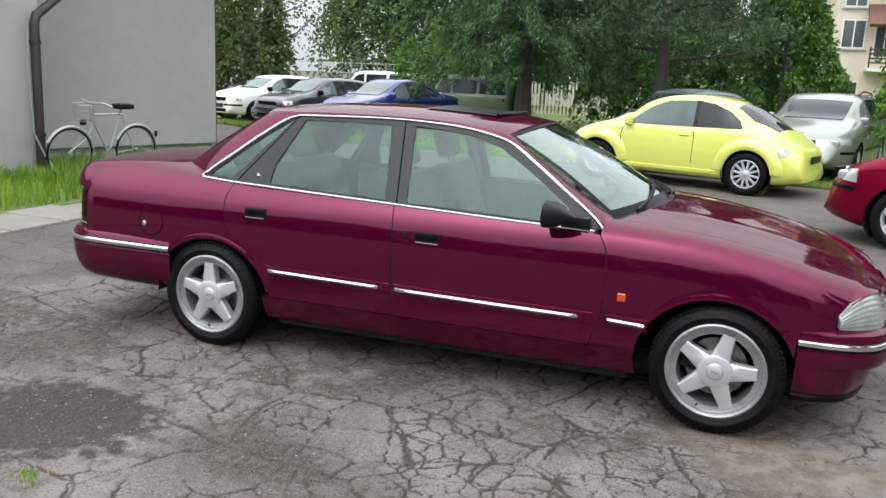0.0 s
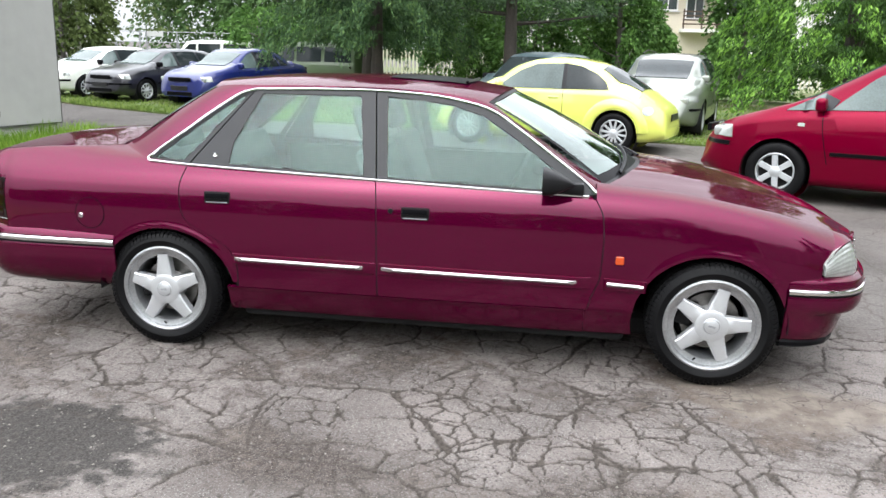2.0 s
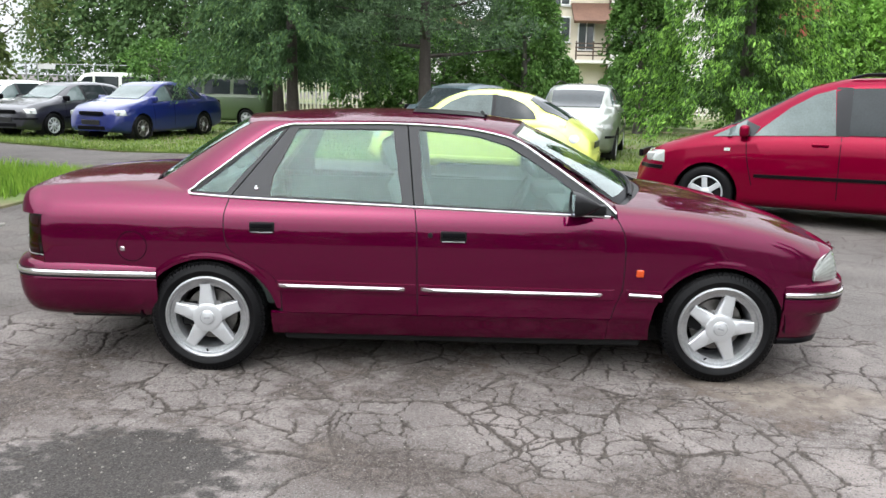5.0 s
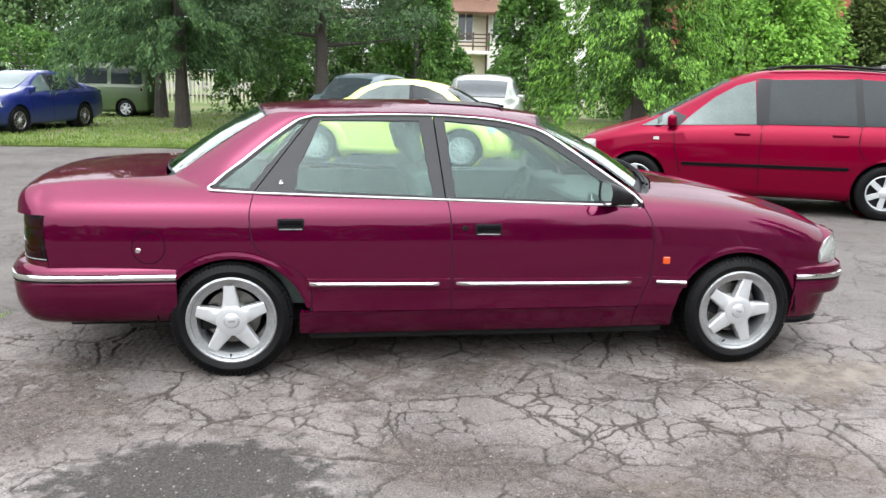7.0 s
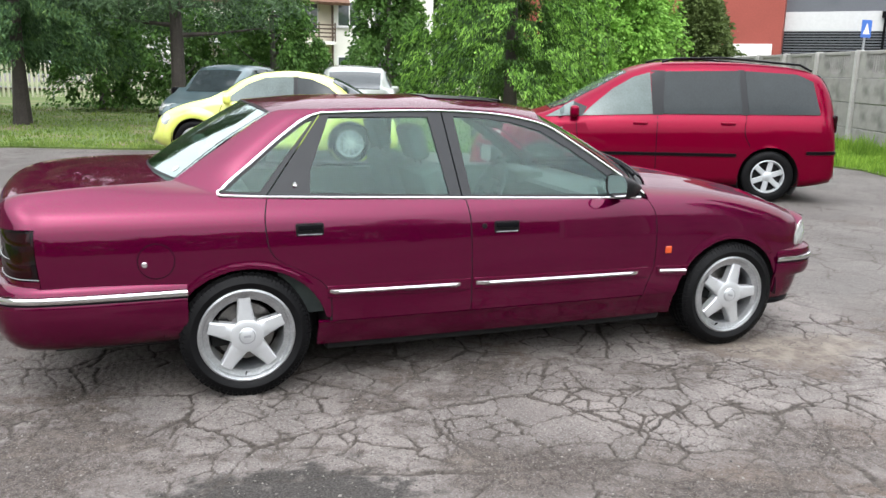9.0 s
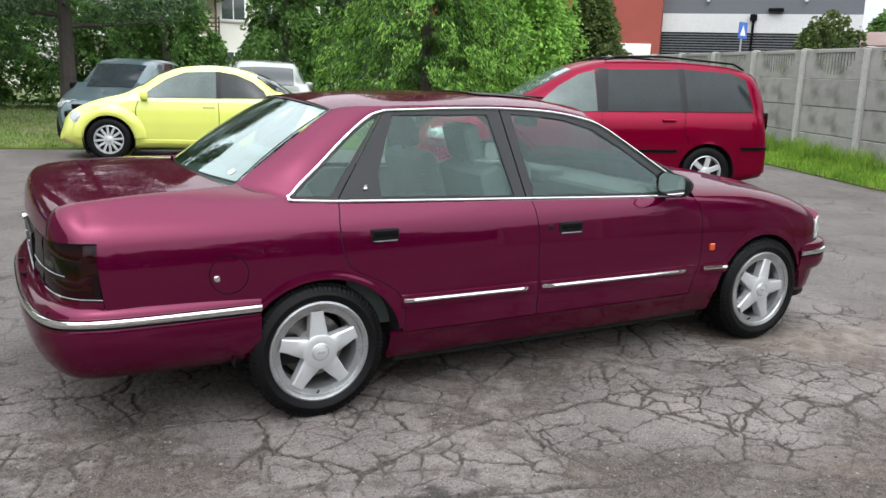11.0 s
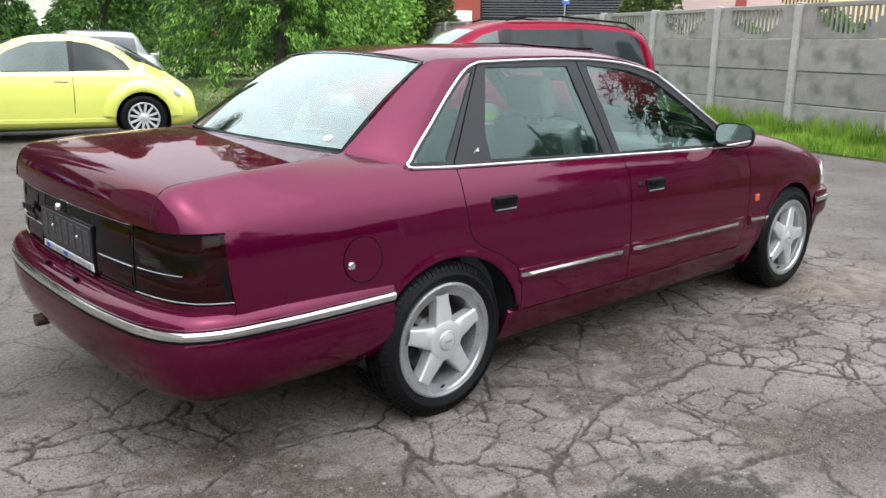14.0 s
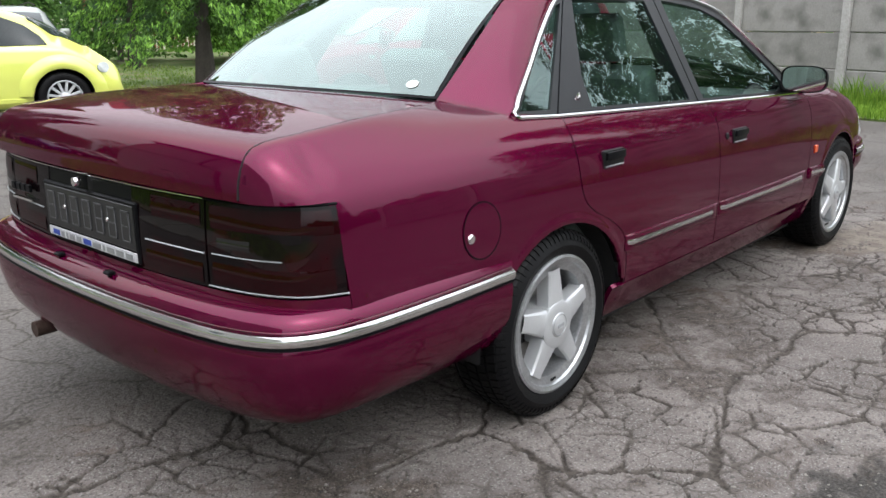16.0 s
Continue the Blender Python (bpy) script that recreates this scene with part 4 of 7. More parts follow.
def wheel(parent, R=WHEEL_R, r=RIM_R, w=.215):
    """A five-spoke alloy wheel; its outer face looks along -y."""
    hub = new("wheel")
    hub.parent = parent
    tyre = part("tyre", lathe(bmesh.new(), tyre_profile(R - .005, r, w), 72), RUBBER, hub, "low-profile black tyre")
    tagged(hub, "silver five-spoke alloy wheel with a black tyre")
    # tread blocks: grooves as real ridges
    b = bmesh.new()
    for row, y0 in enumerate((-.085, -.045, -.005, .035)):
        for k in range(64):
            a0 = 2 * math.pi * (k + .5 * (row % 2)) / 64
            a1 = a0 + 2 * math.pi / 64 * .78
            rr = R + .001
            sk = .02 if row < 2 else -.02
            vs = []
            for rad in (R - .012, rr):
                for aa, yy in ((a0, y0), (a1, y0), (a1 + sk, y0 + .032), (a0 + sk, y0 + .032)):
                    vs.append(b.verts.new((rad * math.cos(aa), yy, rad * math.sin(aa))))
            b.faces.new(vs[4:])
            for i in range(4):
                b.faces.new((vs[i], vs[(i + 1) % 4], vs[4 + (i + 1) % 4], vs[4 + i]))
    bmesh.ops.recalc_face_normals(b, faces=b.faces)
    # lugs that wrap the shoulder
    for k in range(80):
        a0, a1 = 2 * math.pi * k / 80, 2 * math.pi * (k + .74) / 80
        ring = ((R - .030, -w / 2 + .0005), (R - .0155, -w / 2 + .0075), (R - .0055, -w / 2 + .020))
        for sgn in (1, -1):
            rows = [[b.verts.new((rad * math.cos(aa), sgn * yy, rad * math.sin(aa))) for aa in (a0, a1)] for rad, yy in ring + ((R - .016, -w / 2 + .024), (R - .034, -w / 2 + .014))]
            for p, q in zip(rows, rows[1:]):
                b.faces.new((p[0], p[1], q[1], q[0]))
            b.faces.new([p[0] for p in rows])
            b.faces.new([p[1] for p in rows][::-1])
    bmesh.ops.recalc_face_normals(b, faces=b.faces)
    part("tread", b, RUBBER, tyre, smooth=0)
    lip = [(r + .006, -w / 2 + .012), (r + .004, -w / 2 + .004), (r - .004, -w / 2 + .001), (r - .010, -w / 2 + .004), (r - .017, -w / 2 + .006), (r - .021, -w / 2 + .014), (r - .036, -w / 2 + .019), (r - .047, -w / 2 + .021), (r - .050, -w / 2 + .030), (r - .052, .06), (r - .03, .09)]
    rim = part("rim", lathe(bmesh.new(), lip, 72), ALLOY_EDGE, hub, "machined alloy rim with worn lip")
    for k in range(5):
        part("spoke", star_spoke(k, .045, r - .040, .046, .027, -w / 2 + .004, -w / 2 + .014, .05), ALLOY, hub)
    part("hub", lathe(bmesh.new(), [(0, -w / 2 - .004), (.036, -w / 2 - .004), (.041, -w / 2), (.072, -w / 2 + .001), (.079, -w / 2 + .005), (.080, .03)], 40), ALLOY, hub)
    part("centre_cap", lathe(bmesh.new(), [(0, -w / 2 - .0075), (.026, -w / 2 - .0075), (.033, -w / 2 - .004)], 32), ALLOY, hub)
    part("cap_ring", lathe(bmesh.new(), [(.0335, -w / 2 - .0042), (.0345, -w / 2 - .0055), (.0375, -w / 2 - .0042)], 32), GALV, hub)
    part("cap_emblem", boxed(-.017, .017, -w / 2 - .0092, -w / 2 - .007, -.006, .006, bevel=.002), GALV, hub)
    part("tyre_valve", tubed([(-.02, -w / 2 + .018, -(r - .03)), (-.018, -w / 2 + .002, -(r - .045))], .0045, 6), TRIM, hub)
    for k in range(5):
        a = 2 * math.pi * (k + .5) / 5 + math.pi / 2
        part("wheel_bolt", lathe(bmesh.new(), [(0, -w / 2 + .006), (.007, -w / 2 + .006), (.008, -w / 2 + .02)], 8, Matrix.Translation((.056 * math.cos(a), .0, .056 * math.sin(a)))), STEEL, hub)
    part("brake_disc", lathe(bmesh.new(), [(.05, -.012), (.14, -.012), (.142, .012), (.05, .012)], 40), STEEL, hub)
    part("brake_caliper", boxed(-.165, -.07, -.03, .05, -.06, .07, bevel=.01), LINER, hub)
    return hub


def place_wheel(first, parent, m):
    """A copy of a wheel with its parts under the same car."""
    c = copy_thing(first, m)
    c.parent = parent
    return c


WY = .752
w0 = wheel(car)
w0.matrix_basis = pose(REAR_X, -WY, WHEEL_R, 0, -3, 0)
place_wheel(w0, car, pose(FRONT_X, -WY, WHEEL_R, 0, 15, -1.5))
place_wheel(w0, car, pose(REAR_X, WY, WHEEL_R, 0, 30, 180))
place_wheel(w0, car, pose(FRONT_X, WY, WHEEL_R, 0, 50, 178.5))

# wheel housings and floor
for cx, cz, a, b_ in ARCHES:
    bm = bmesh.new()
    ringp = [(cx + (a + .012) * math.cos(t), cz + (b_ + .012) * math.sin(t)) for t in [math.pi * (-.02 + 1.04 * k / 30) for k in range(31)]]
    g = [[bm.verts.new((x, yy, z)) for yy in (-.835, -.55)] for x, z in ringp]
    for p, q in zip(g, g[1:]):
        bm.faces.new((p[0], p[1], q[1], q[0]))
    bm.faces.new([p[1] for p in g])
    both("wheel_housing", bm, LINER, car)
part("floor_pan", boxed(-1.0, 1.95, -.60, .60, .15, .26, bevel=.02), LINER, car)
part("floor_pan", boxed(-2.25, -1.0, -.60, .60, .22, .35, bevel=.02), LINER, car)
part("floor_pan", boxed(-.99, .98, -.755, .755, .165, .265, bevel=.015), LINER, car)
part("engine_bay_filler", boxed(.95, 2.0, -.55, .55, .26, .60), LINER, car)
part("boot_filler", boxed(-2.3, -1.25, -.55, .55, .33, .86), LINER, car)

# ---------- cabin ----------
def cushion(x0, x1, y0, y1, z0, z1, m=None, r=.05):
    return boxed(x0, x1, y0, y1, z0, z1, m=m, bevel=r, seg=3)


for sy in (-1, 1):
    yc = .36 * sy
    seat = new("front_seat")
    seat.parent = car
    tagged(seat, "grey-green velour front seat with headrest")
    part("cushion", cushion(-.22, .32, yc - .25, yc + .25, .36, .54), FABRIC, seat)
    lean = Matrix.Translation((-.20, 0, .50)) @ Matrix.Rotation(radians(-18), 4, "Y")
    part("backrest", cushion(-.07, .07, yc - .24, yc + .24, 0, .58, m=lean), FABRIC, seat)
    part("headrest", cushion(-.045, .045, yc - .13, yc + .13, .61, .80, m=lean, r=.04), FABRIC, seat)
    for k in (-.05, .05):
        part("headrest_post", tubed([lean @ Vector((0, yc + k, .57)), lean @ Vector((0, yc + k, .63))], .007, 6), GALV, seat)
rear_bench = new("rear_bench")
rear_bench.parent = car
tagged(rear_bench, "grey-green velour rear bench with headrests")
part("cushion", cushion(-1.25, -.72, -.62, .62, .38, .55), FABRIC, rear_bench)
lean = Matrix.Translation((-1.22, 0, .52)) @ Matrix.Rotation(radians(-24), 4, "Y")
part("backrest", cushion(-.08, .08, -.64, .64, 0, .52, m=lean), FABRIC, rear_bench)
for yc in (-.34, .34):
    part("headrest", cushion(-.04, .04, yc - .13, yc + .13, .53, .69, m=lean, r=.035), FABRIC, rear_bench)
part("parcel_shelf", boxed(-1.78, -1.40, -.60, .60, .955, .975, bevel=.006), FABRIC, car)
part("dashboard", boxed(.52, .98, -.70, .70, .62, .885, bevel=.05, seg=3), DASH, car)
part("instrument_hood", boxed(.46, .66, .17, .56, .84, .93, bevel=.03, seg=3), DASH, car)
part("centre_console", boxed(-.1, .56, -.11, .11, .27, .52, bevel=.03, seg=2), DASH, car)
wheel_m = Matrix.Translation((.36, .36, .80)) @ Matrix.Rotation(radians(-65), 4, "Y")
b = bmesh.new()
pts = [wheel_m @ Vector((.185 * math.cos(2 * math.pi * k / 28), .185 * math.sin(2 * math.pi * k / 28), 0)) for k in range(29)]
tube(b, pts, .014, 8)
sw = part("steering_wheel", b, DASH, car)
part("wheel_boss", boxed(-.06, .06, -.07, .07, -.03, .01, m=wheel_m, bevel=.015), DASH, sw)
part("wheel_spoke", boxed(-.02, .02, -.18, .18, -.012, .002, m=wheel_m, bevel=.004), DASH, sw)
part("interior_mirror", boxed(.20, .235, -.11, .11, 1.215, 1.275, bevel=.012), DASH, car)
both("door_card", sheet(lambda u, v: (-1.22 + 1.95 * u, -.725 - .03 * math.sin(math.pi * v), .36 + .55 * v), 20, 6), FABRIC, car, solid=.02)
part("headliner", sheet(lambda u, v: Vector(roof_point(.04 + .92 * u, .06 + .88 * v)) - Vector((0, 0, .03)), 16, 12, True), HEADLINER, car)
both("belt_pillar", tubed([(-.30, -.715, .90), (-.335, -.50, 1.31)], .026, 8), DASH, car)


# ---------- ground: old cracked asphalt ----------
rs = np.random.RandomState(7)


def waves(x, y, size, n, seed):
    """A smooth field between about -1 and 1."""
    r = np.random.RandomState(seed)
    out = np.zeros_like(x)
    for _ in range(n):
        a, k, p = r.uniform(0, 2 * np.pi), 2 * np.pi / size * r.uniform(.6, 1.7), r.uniform(0, 2 * np.pi)
        out += np.sin(k * (x * np.cos(a) + y * np.sin(a)) + p)
    return out / np.sqrt(n)


def cells(x, y, size, seed):
    """How far a point lies from the border of its cell, and a number of that cell."""
    gx, gy = np.floor(x / size).astype(int), np.floor(y / size).astype(int)
    f1, f2 = np.full(x.shape, 9e9), np.full(x.shape, 9e9)
    who = np.zeros(x.shape)
    for i in (-1, 0, 1):
        for j in (-1, 0, 1):
            cx, cy = gx + i, gy + j
            h = np.sin(cx * 127.1 + cy * 311.7 + seed) * 43758.5453
            k = np.sin(cx * 269.5 + cy * 183.3 + seed * 1.7) * 43758.5453
            px, py = (cx + .1 + .8 * (h - np.floor(h))) * size, (cy + .1 + .8 * (k - np.floor(k))) * size
            d = np.hypot(x - px, y - py)
            near = d < f1
            f2 = np.where(near, f1, np.minimum(f2, d))
            who = np.where(near, h * 7 - np.floor(h * 7), who)
            f1 = np.where(near, d, f1)
    return (f2 - f1) / 2, who


def lines(lo, hi, step, far):
    inner = np.arange(lo, hi + step / 2, step)
    out, d, x = [], step, hi
    while x < far:
        d *= 1.28
        x += d
        out.append(x)
    up = np.array(out)
    return np.concatenate([(lo - (up - hi))[::-1], inner, up])


gx, gy = lines(-3.5, 2.8, .0085, 600), lines(-2.95, .35, .0085, 600)
X, Y = np.meshgrid(gx, gy, indexing="ij")
wx = X + .018 * waves(X, Y, .5, 7, 1) + .005 * waves(X, Y, .09, 6, 2)
wy = Y + .018 * waves(X, Y, .5, 7, 3) + .005 * waves(X, Y, .09, 6, 4)
big, who_big = cells(wx * .85, wy, .62, 3.1)
mid, who_mid = cells(wx, wy * 1.15, .255, 8.2)
small, who_small = cells(wx, wy, .135, 5.7)
stain = np.exp(-(((X + 1.45) / .62) ** 2 + ((Y + 2.0) / .42) ** 2) ** 2)
dense = np.exp(-(((X - .35) / 1.0) ** 2 + ((Y + 1.55) / .62) ** 2) ** 1.5)
patch = .5 + .5 * np.clip(waves(X, Y, 1.4, 6, 9), -1, 1)


def crack(d, width, keep):
    w = width * (.75 + .35 * waves(X, Y, .35, 5, 11))
    return np.clip(1 - d / np.maximum(w, .001), 0, 1) ** .6 * keep


fbm = .55 * waves(X, Y, 1.5, 7, 41) + .4 * waves(X, Y, .55, 7, 42) + .3 * waves(X, Y, .2, 8, 43) + .22 * waves(X, Y, .08, 9, 44)
dirt = np.clip(fbm * 1.4 - .08 - .8 * dense, 0, 1)
for px, py, sx, sy in ((1.0, -2.05, .5, .3), (-.35, -1.95, .45, .22), (-2.3, -1.5, .5, .3), (.25, -2.3, .5, .2)):
    dirt = np.maximum(dirt, np.clip(1.25 * np.exp(-(((X - px) / sx) ** 2 + ((Y - py) / sy) ** 2)) + .28 * fbm, 0, 1) * (np.hypot((X - px) / sx, (Y - py) / sy) < 2))
broken = .5 + .5 * np.clip(waves(X, Y, .8, 7, 23), -1, 1)
sand = np.clip(1.35 * np.exp(-(((X - 1.85) / .45) ** 2 + ((Y + 1.03) / .22) ** 2)) + .3 * fbm - .15, 0, 1)
k_big = crack(big, .0125, np.clip(.6 + 1.0 * patch, 0, 1))
k_mid = crack(mid, .0095, np.clip(np.maximum(dense * 1.7, 2.0 * broken - .25), 0, 1))
k_small = crack(small, .0075, np.clip(np.maximum(2.2 * dense, .9 * patch) * np.clip(waves(X, Y, .6, 5, 21) + .7, 0, 1), 0, 1))
cr = np.maximum(np.maximum(k_big, k_mid), k_small) * (1 - .75 * stain) * (1 - .5 * dirt) * (1 - .9 * sand)
inside = (X > gx[29]) & (X < gx[-30]) & (Y > gy[29]) & (Y < gy[-30]) & (X > -3.6) & (X < 2.9) & (Y > -2.95) & (Y < .45)
# the finely broken part gives way to the plainer yard over a ragged edge
border = np.minimum(np.minimum(X - max(-3.5, gx[29]), min(2.8, gx[-30]) - X), np.minimum(Y - max(-2.95, gy[29]), min(.35, gy[-30]) - Y))
worn = np.where(inside, np.clip((border + .12 * fbm) / .30, 0, 1), 0)
cr = cr * worn
tilt = ((who_mid - .5) * .006 * np.clip(dense + .35, 0, 1) + .004 * waves(X, Y, .9, 6, 13))
Z = worn * (tilt - .013 * cr - .004 * dirt + .0016 * waves(X, Y, .035, 6, 31))
nx, ny = len(gx), len(gy)
idx = np.arange(nx * ny).reshape(nx, ny)
quads = np.stack([idx[:-1, :-1], idx[1:, :-1], idx[1:, 1:], idx[:-1, 1:]], -1).reshape(-1, 4)
me = bpy.data.meshes.new("ground")
me.from_pydata(np.stack([X, Y, Z], -1).reshape(-1, 3).tolist(), [], quads.tolist())
for nm, val in (("crack", cr), ("dirt", .3 + (dirt - .3) * worn), ("sand", sand * np.where(inside, 1, 0)), ("stain", stain * np.where(inside, 1, 0)), ("near", worn), ("tone", .5 + (who_mid * dense + who_big * (1 - dense) - .5) * worn)):
    at = me.attributes.new(nm, "FLOAT", "POINT")
    at.data.foreach_set("value", val.reshape(-1).astype(np.float32))
me.shade_smooth()
ground = tagged(new("ground", me), "old grey-brown asphalt crazed with cracks and dirt", "ground", kind="structure")

asphalt = bpy.data.materials.new("old_asphalt")
asphalt.use_nodes = True
n, l = asphalt.node_tree.nodes, asphalt.node_tree.links
b = n["Principled BSDF"]
b.inputs["Roughness"].default_value = .88
b.inputs["Specular IOR Level"].default_value = .3
tc = n.new("ShaderNodeTexCoord")


def noise_node(scale, detail=4.0):
    t = n.new("ShaderNodeTexNoise")
    t.inputs["Scale"].default_value, t.inputs["Detail"].default_value = scale, detail
    l.new(tc.outputs["Object"], t.inputs["Vector"])
    return t.outputs["Fac"]


def ranged(v, lo, hi, a=0.0, c=1.0):
    t = n.new("ShaderNodeMapRange")
    for k, val in (("From Min", lo), ("From Max", hi), ("To Min", a), ("To Max", c)):
        t.inputs[k].default_value = val
    l.new(v, t.inputs["Value"])
    return t.outputs[0]


def mixed(fac, c1, c2):
    t = n.new("ShaderNodeMixRGB")
    if isinstance(fac, float):
        t.inputs["Fac"].default_value = fac
    else:
        l.new(fac, t.inputs["Fac"])
    for k, c in (("Color1", c1), ("Color2", c2)):
        if isinstance(c, tuple):
            t.inputs[k].default_value = rgba(c)
        else:
            l.new(c, t.inputs[k])
    return t.outputs[0]


def attr(name):
    t = n.new("ShaderNodeAttribute")
    t.attribute_name = name
    return t.outputs["Fac"]


def maths(op, p, q):
    t = n.new("ShaderNodeMath")
    t.operation = op
    for i, v in enumerate((p, q)):
        if isinstance(v, float):
            t.inputs[i].default_value = v
        else:
            l.new(v, t.inputs[i])
    return t.outputs[0]


col = mixed(ranged(noise_node(1.3, 7), .36, .64), (.097, .083, .076), (.187, .163, .151))
col = mixed(maths("MULTIPLY", ranged(attr("tone"), 0, 1, -.25, .35), .7), col, (.197, .177, .168))
col = mixed(ranged(noise_node(7, 7), .50, .68, 0, .5), col, (.085, .076, .068))
col = mixed(ranged(noise_node(150, 3), .55, .66, 0, .8), col, (.24, .232, .222))
col = mixed(ranged(noise_node(85, 3), .55, .68, 0, .85), col, (.045, .041, .037))
# loose brown grit in the hollows
far_dirt = maths("MULTIPLY", ranged(noise_node(.75, 8), .46, .62), ranged(attr("near"), 0, 1, 1, 0))
grit = mixed(ranged(noise_node(120, 4), .42, .62), (.028, .022, .019), (.086, .070, .060))
grit = mixed(ranged(noise_node(210, 2), .64, .70), grit, (.25, .24, .22))
grit = mixed(ranged(noise_node(1.0, 4), .52, .66, 0, .7), grit, (.115, .082, .062))
soft = maths("MULTIPLY", maths("MAXIMUM", attr("dirt"), far_dirt), ranged(noise_node(28, 5), .30, .58, .55, 1.0))
col = mixed(soft, col, grit)
col = mixed(ranged(attr("near"), 0, 1, .5, 0), col, mixed(ranged(noise_node(60, 4), .40, .62), (.045, .042, .039), (.13, .122, .114)))
col = mixed(ranged(attr("sand"), .1, .75, 0, .85), col, mixed(ranged(noise_node(9, 6), .4, .62), (.120, .099, .082), (.190, .163, .137)))
stain_grit = mixed(ranged(noise_node(110, 3), .45, .62), (.016, .0145, .013), (.052, .048, .043))
rough_stain = ranged(maths("ADD", attr("stain"), ranged(noise_node(11, 10), .3, .7, -.45, .4)), .30, .70, 0, .9)
col = mixed(rough_stain, col, stain_grit)
far_v = n.new("ShaderNodeTexVoronoi")
far_v.feature = "DISTANCE_TO_EDGE"
far_v.inputs["Scale"].default_value = 2.4
warp = n.new("ShaderNodeMixRGB")
warp.blend_type, warp.inputs["Fac"].default_value = "ADD", .35
wn2 = n.new("ShaderNodeTexNoise")
wn2.inputs["Scale"].default_value, wn2.inputs["Detail"].default_value = 3.0, 4.0
l.new(tc.outputs["Object"], wn2.inputs["Vector"])
l.new(tc.outputs["Object"], warp.inputs["Color1"])
l.new(wn2.outputs["Color"], warp.inputs["Color2"])
l.new(warp.outputs[0], far_v.inputs["Vector"])
far_crack = maths("MULTIPLY", ranged(far_v.outputs["Distance"], 0, .03, 1, 0), ranged(attr("near"), 0, 1, 1, 0))
far_crack = maths("MULTIPLY", far_crack, ranged(noise_node(.8, 3), .36, .52, .25, .95))
# hairline cracks that branch off the wide ones
fine_v = n.new("ShaderNodeTexVoronoi")
fine_v.feature = "DISTANCE_TO_EDGE"
fine_v.inputs["Scale"].default_value = 8.0
l.new(warp.outputs[0], fine_v.inputs["Vector"])
hair = maths("MULTIPLY", ranged(fine_v.outputs["Distance"], .0, .035, .8, 0), ranged(noise_node(1.9, 5), .50, .60))
hair = maths("MULTIPLY", hair, ranged(attr("stain"), 0, .5, 1, 0))
dark = maths("MAXIMUM", maths("MAXIMUM", ranged(attr("crack"), .05, .55, 0, .95), hair), far_crack)
col = mixed(dark, col, mixed(ranged(noise_node(60, 3), .4, .6), (.026, .021, .017), (.060, .050, .042)))
l.new(col, b.inputs["Base Color"])
bp = n.new("ShaderNodeBump")
bp.inputs["Strength"].default_value, bp.inputs["Distance"].default_value = .75, .007
l.new(maths("ADD", noise_node(130, 4), maths("MULTIPLY", noise_node(40, 3), 1.2)), bp.inputs["Height"])
l.new(bp.outputs[0], b.inputs["Normal"])
me.materials.append(asphalt)

# loose stones on the dirt
keep = np.argwhere(inside & (np.maximum(dirt, stain) > .25) & (Y < -.5))
pick = keep[rs.randint(0, len(keep), 2600)]
more = np.argwhere(inside & (Y < -.6))
pick = np.concatenate([pick, more[rs.randint(0, len(more), 900)]])
verts, faces = [], []
for i, j in pick:
    r = .0022 + .005 * rs.uniform() ** 3
    x, y, z, a = X[i, j] + rs.uniform(-.006, .006), Y[i, j] + rs.uniform(-.006, .006), Z[i, j] + r * .3, rs.uniform(0, 6.28)
    k = len(verts)
    verts += [(x + r * f * math.cos(a + q * 1.571), y + r * f * math.sin(a + q * 1.571), z) for q, f in enumerate(rs.uniform(.8, 1.5, 4))]
    verts += [(x, y, z + r * .75), (x, y, z - r)]
    faces += [(k + q, k + (q + 1) % 4, k + 4) for q in range(4)] + [(k + (q + 1) % 4, k + q, k + 5) for q in range(4)]
STONE = bpy.data.materials.new("loose_stone")
STONE.use_nodes = True
sn, sl = STONE.node_tree.nodes, STONE.node_tree.links
geo = sn.new("ShaderNodeNewGeometry")
two = sn.new("ShaderNodeMixRGB")
two.inputs["Color1"].default_value, two.inputs["Color2"].default_value = (.03, .028, .026, 1), (.20, .185, .165, 1)
sl.new(geo.outputs["Random Per Island"], two.inputs["Fac"])
sl.new(two.outputs[0], sn["Principled BSDF"].inputs["Base Color"])
sn["Principled BSDF"].inputs["Roughness"].default_value = .85
tagged(raw("loose_stones", verts, faces, STONE, smooth=False), "small grey and pale stones scattered over the asphalt", "stones", kind="stuff")

# ---------- lawns ----------
LAWN = mat("lawn_soil_and_moss", (.085, .125, .03), .95, 0, .35, 1.5, 25, .5, 30, spots=((.16, .13, .075), .50, .68, .8))


def plot(name, loop, label, z=.03, material=None):
    b = bmesh.new()
    top = [b.verts.new((x, y, z)) for x, y in loop]
    es = [b.edges.new((top[i], top[(i + 1) % len(top)])) for i in range(len(top))]
    bmesh.ops.triangle_fill(b, use_beauty=True, edges=es, normal=(0, 0, 1))
    low = [b.verts.new((x, y, -.05)) for x, y in loop]
    for i in range(len(loop)):
        j = (i + 1) % len(loop)
        b.faces.new((top[i], low[i], low[j], top[j]))
    bmesh.ops.recalc_face_normals(b, faces=b.faces)
    return tagged(part(name, b, material or LAWN, smooth=0), label, "lawn", kind="structure")


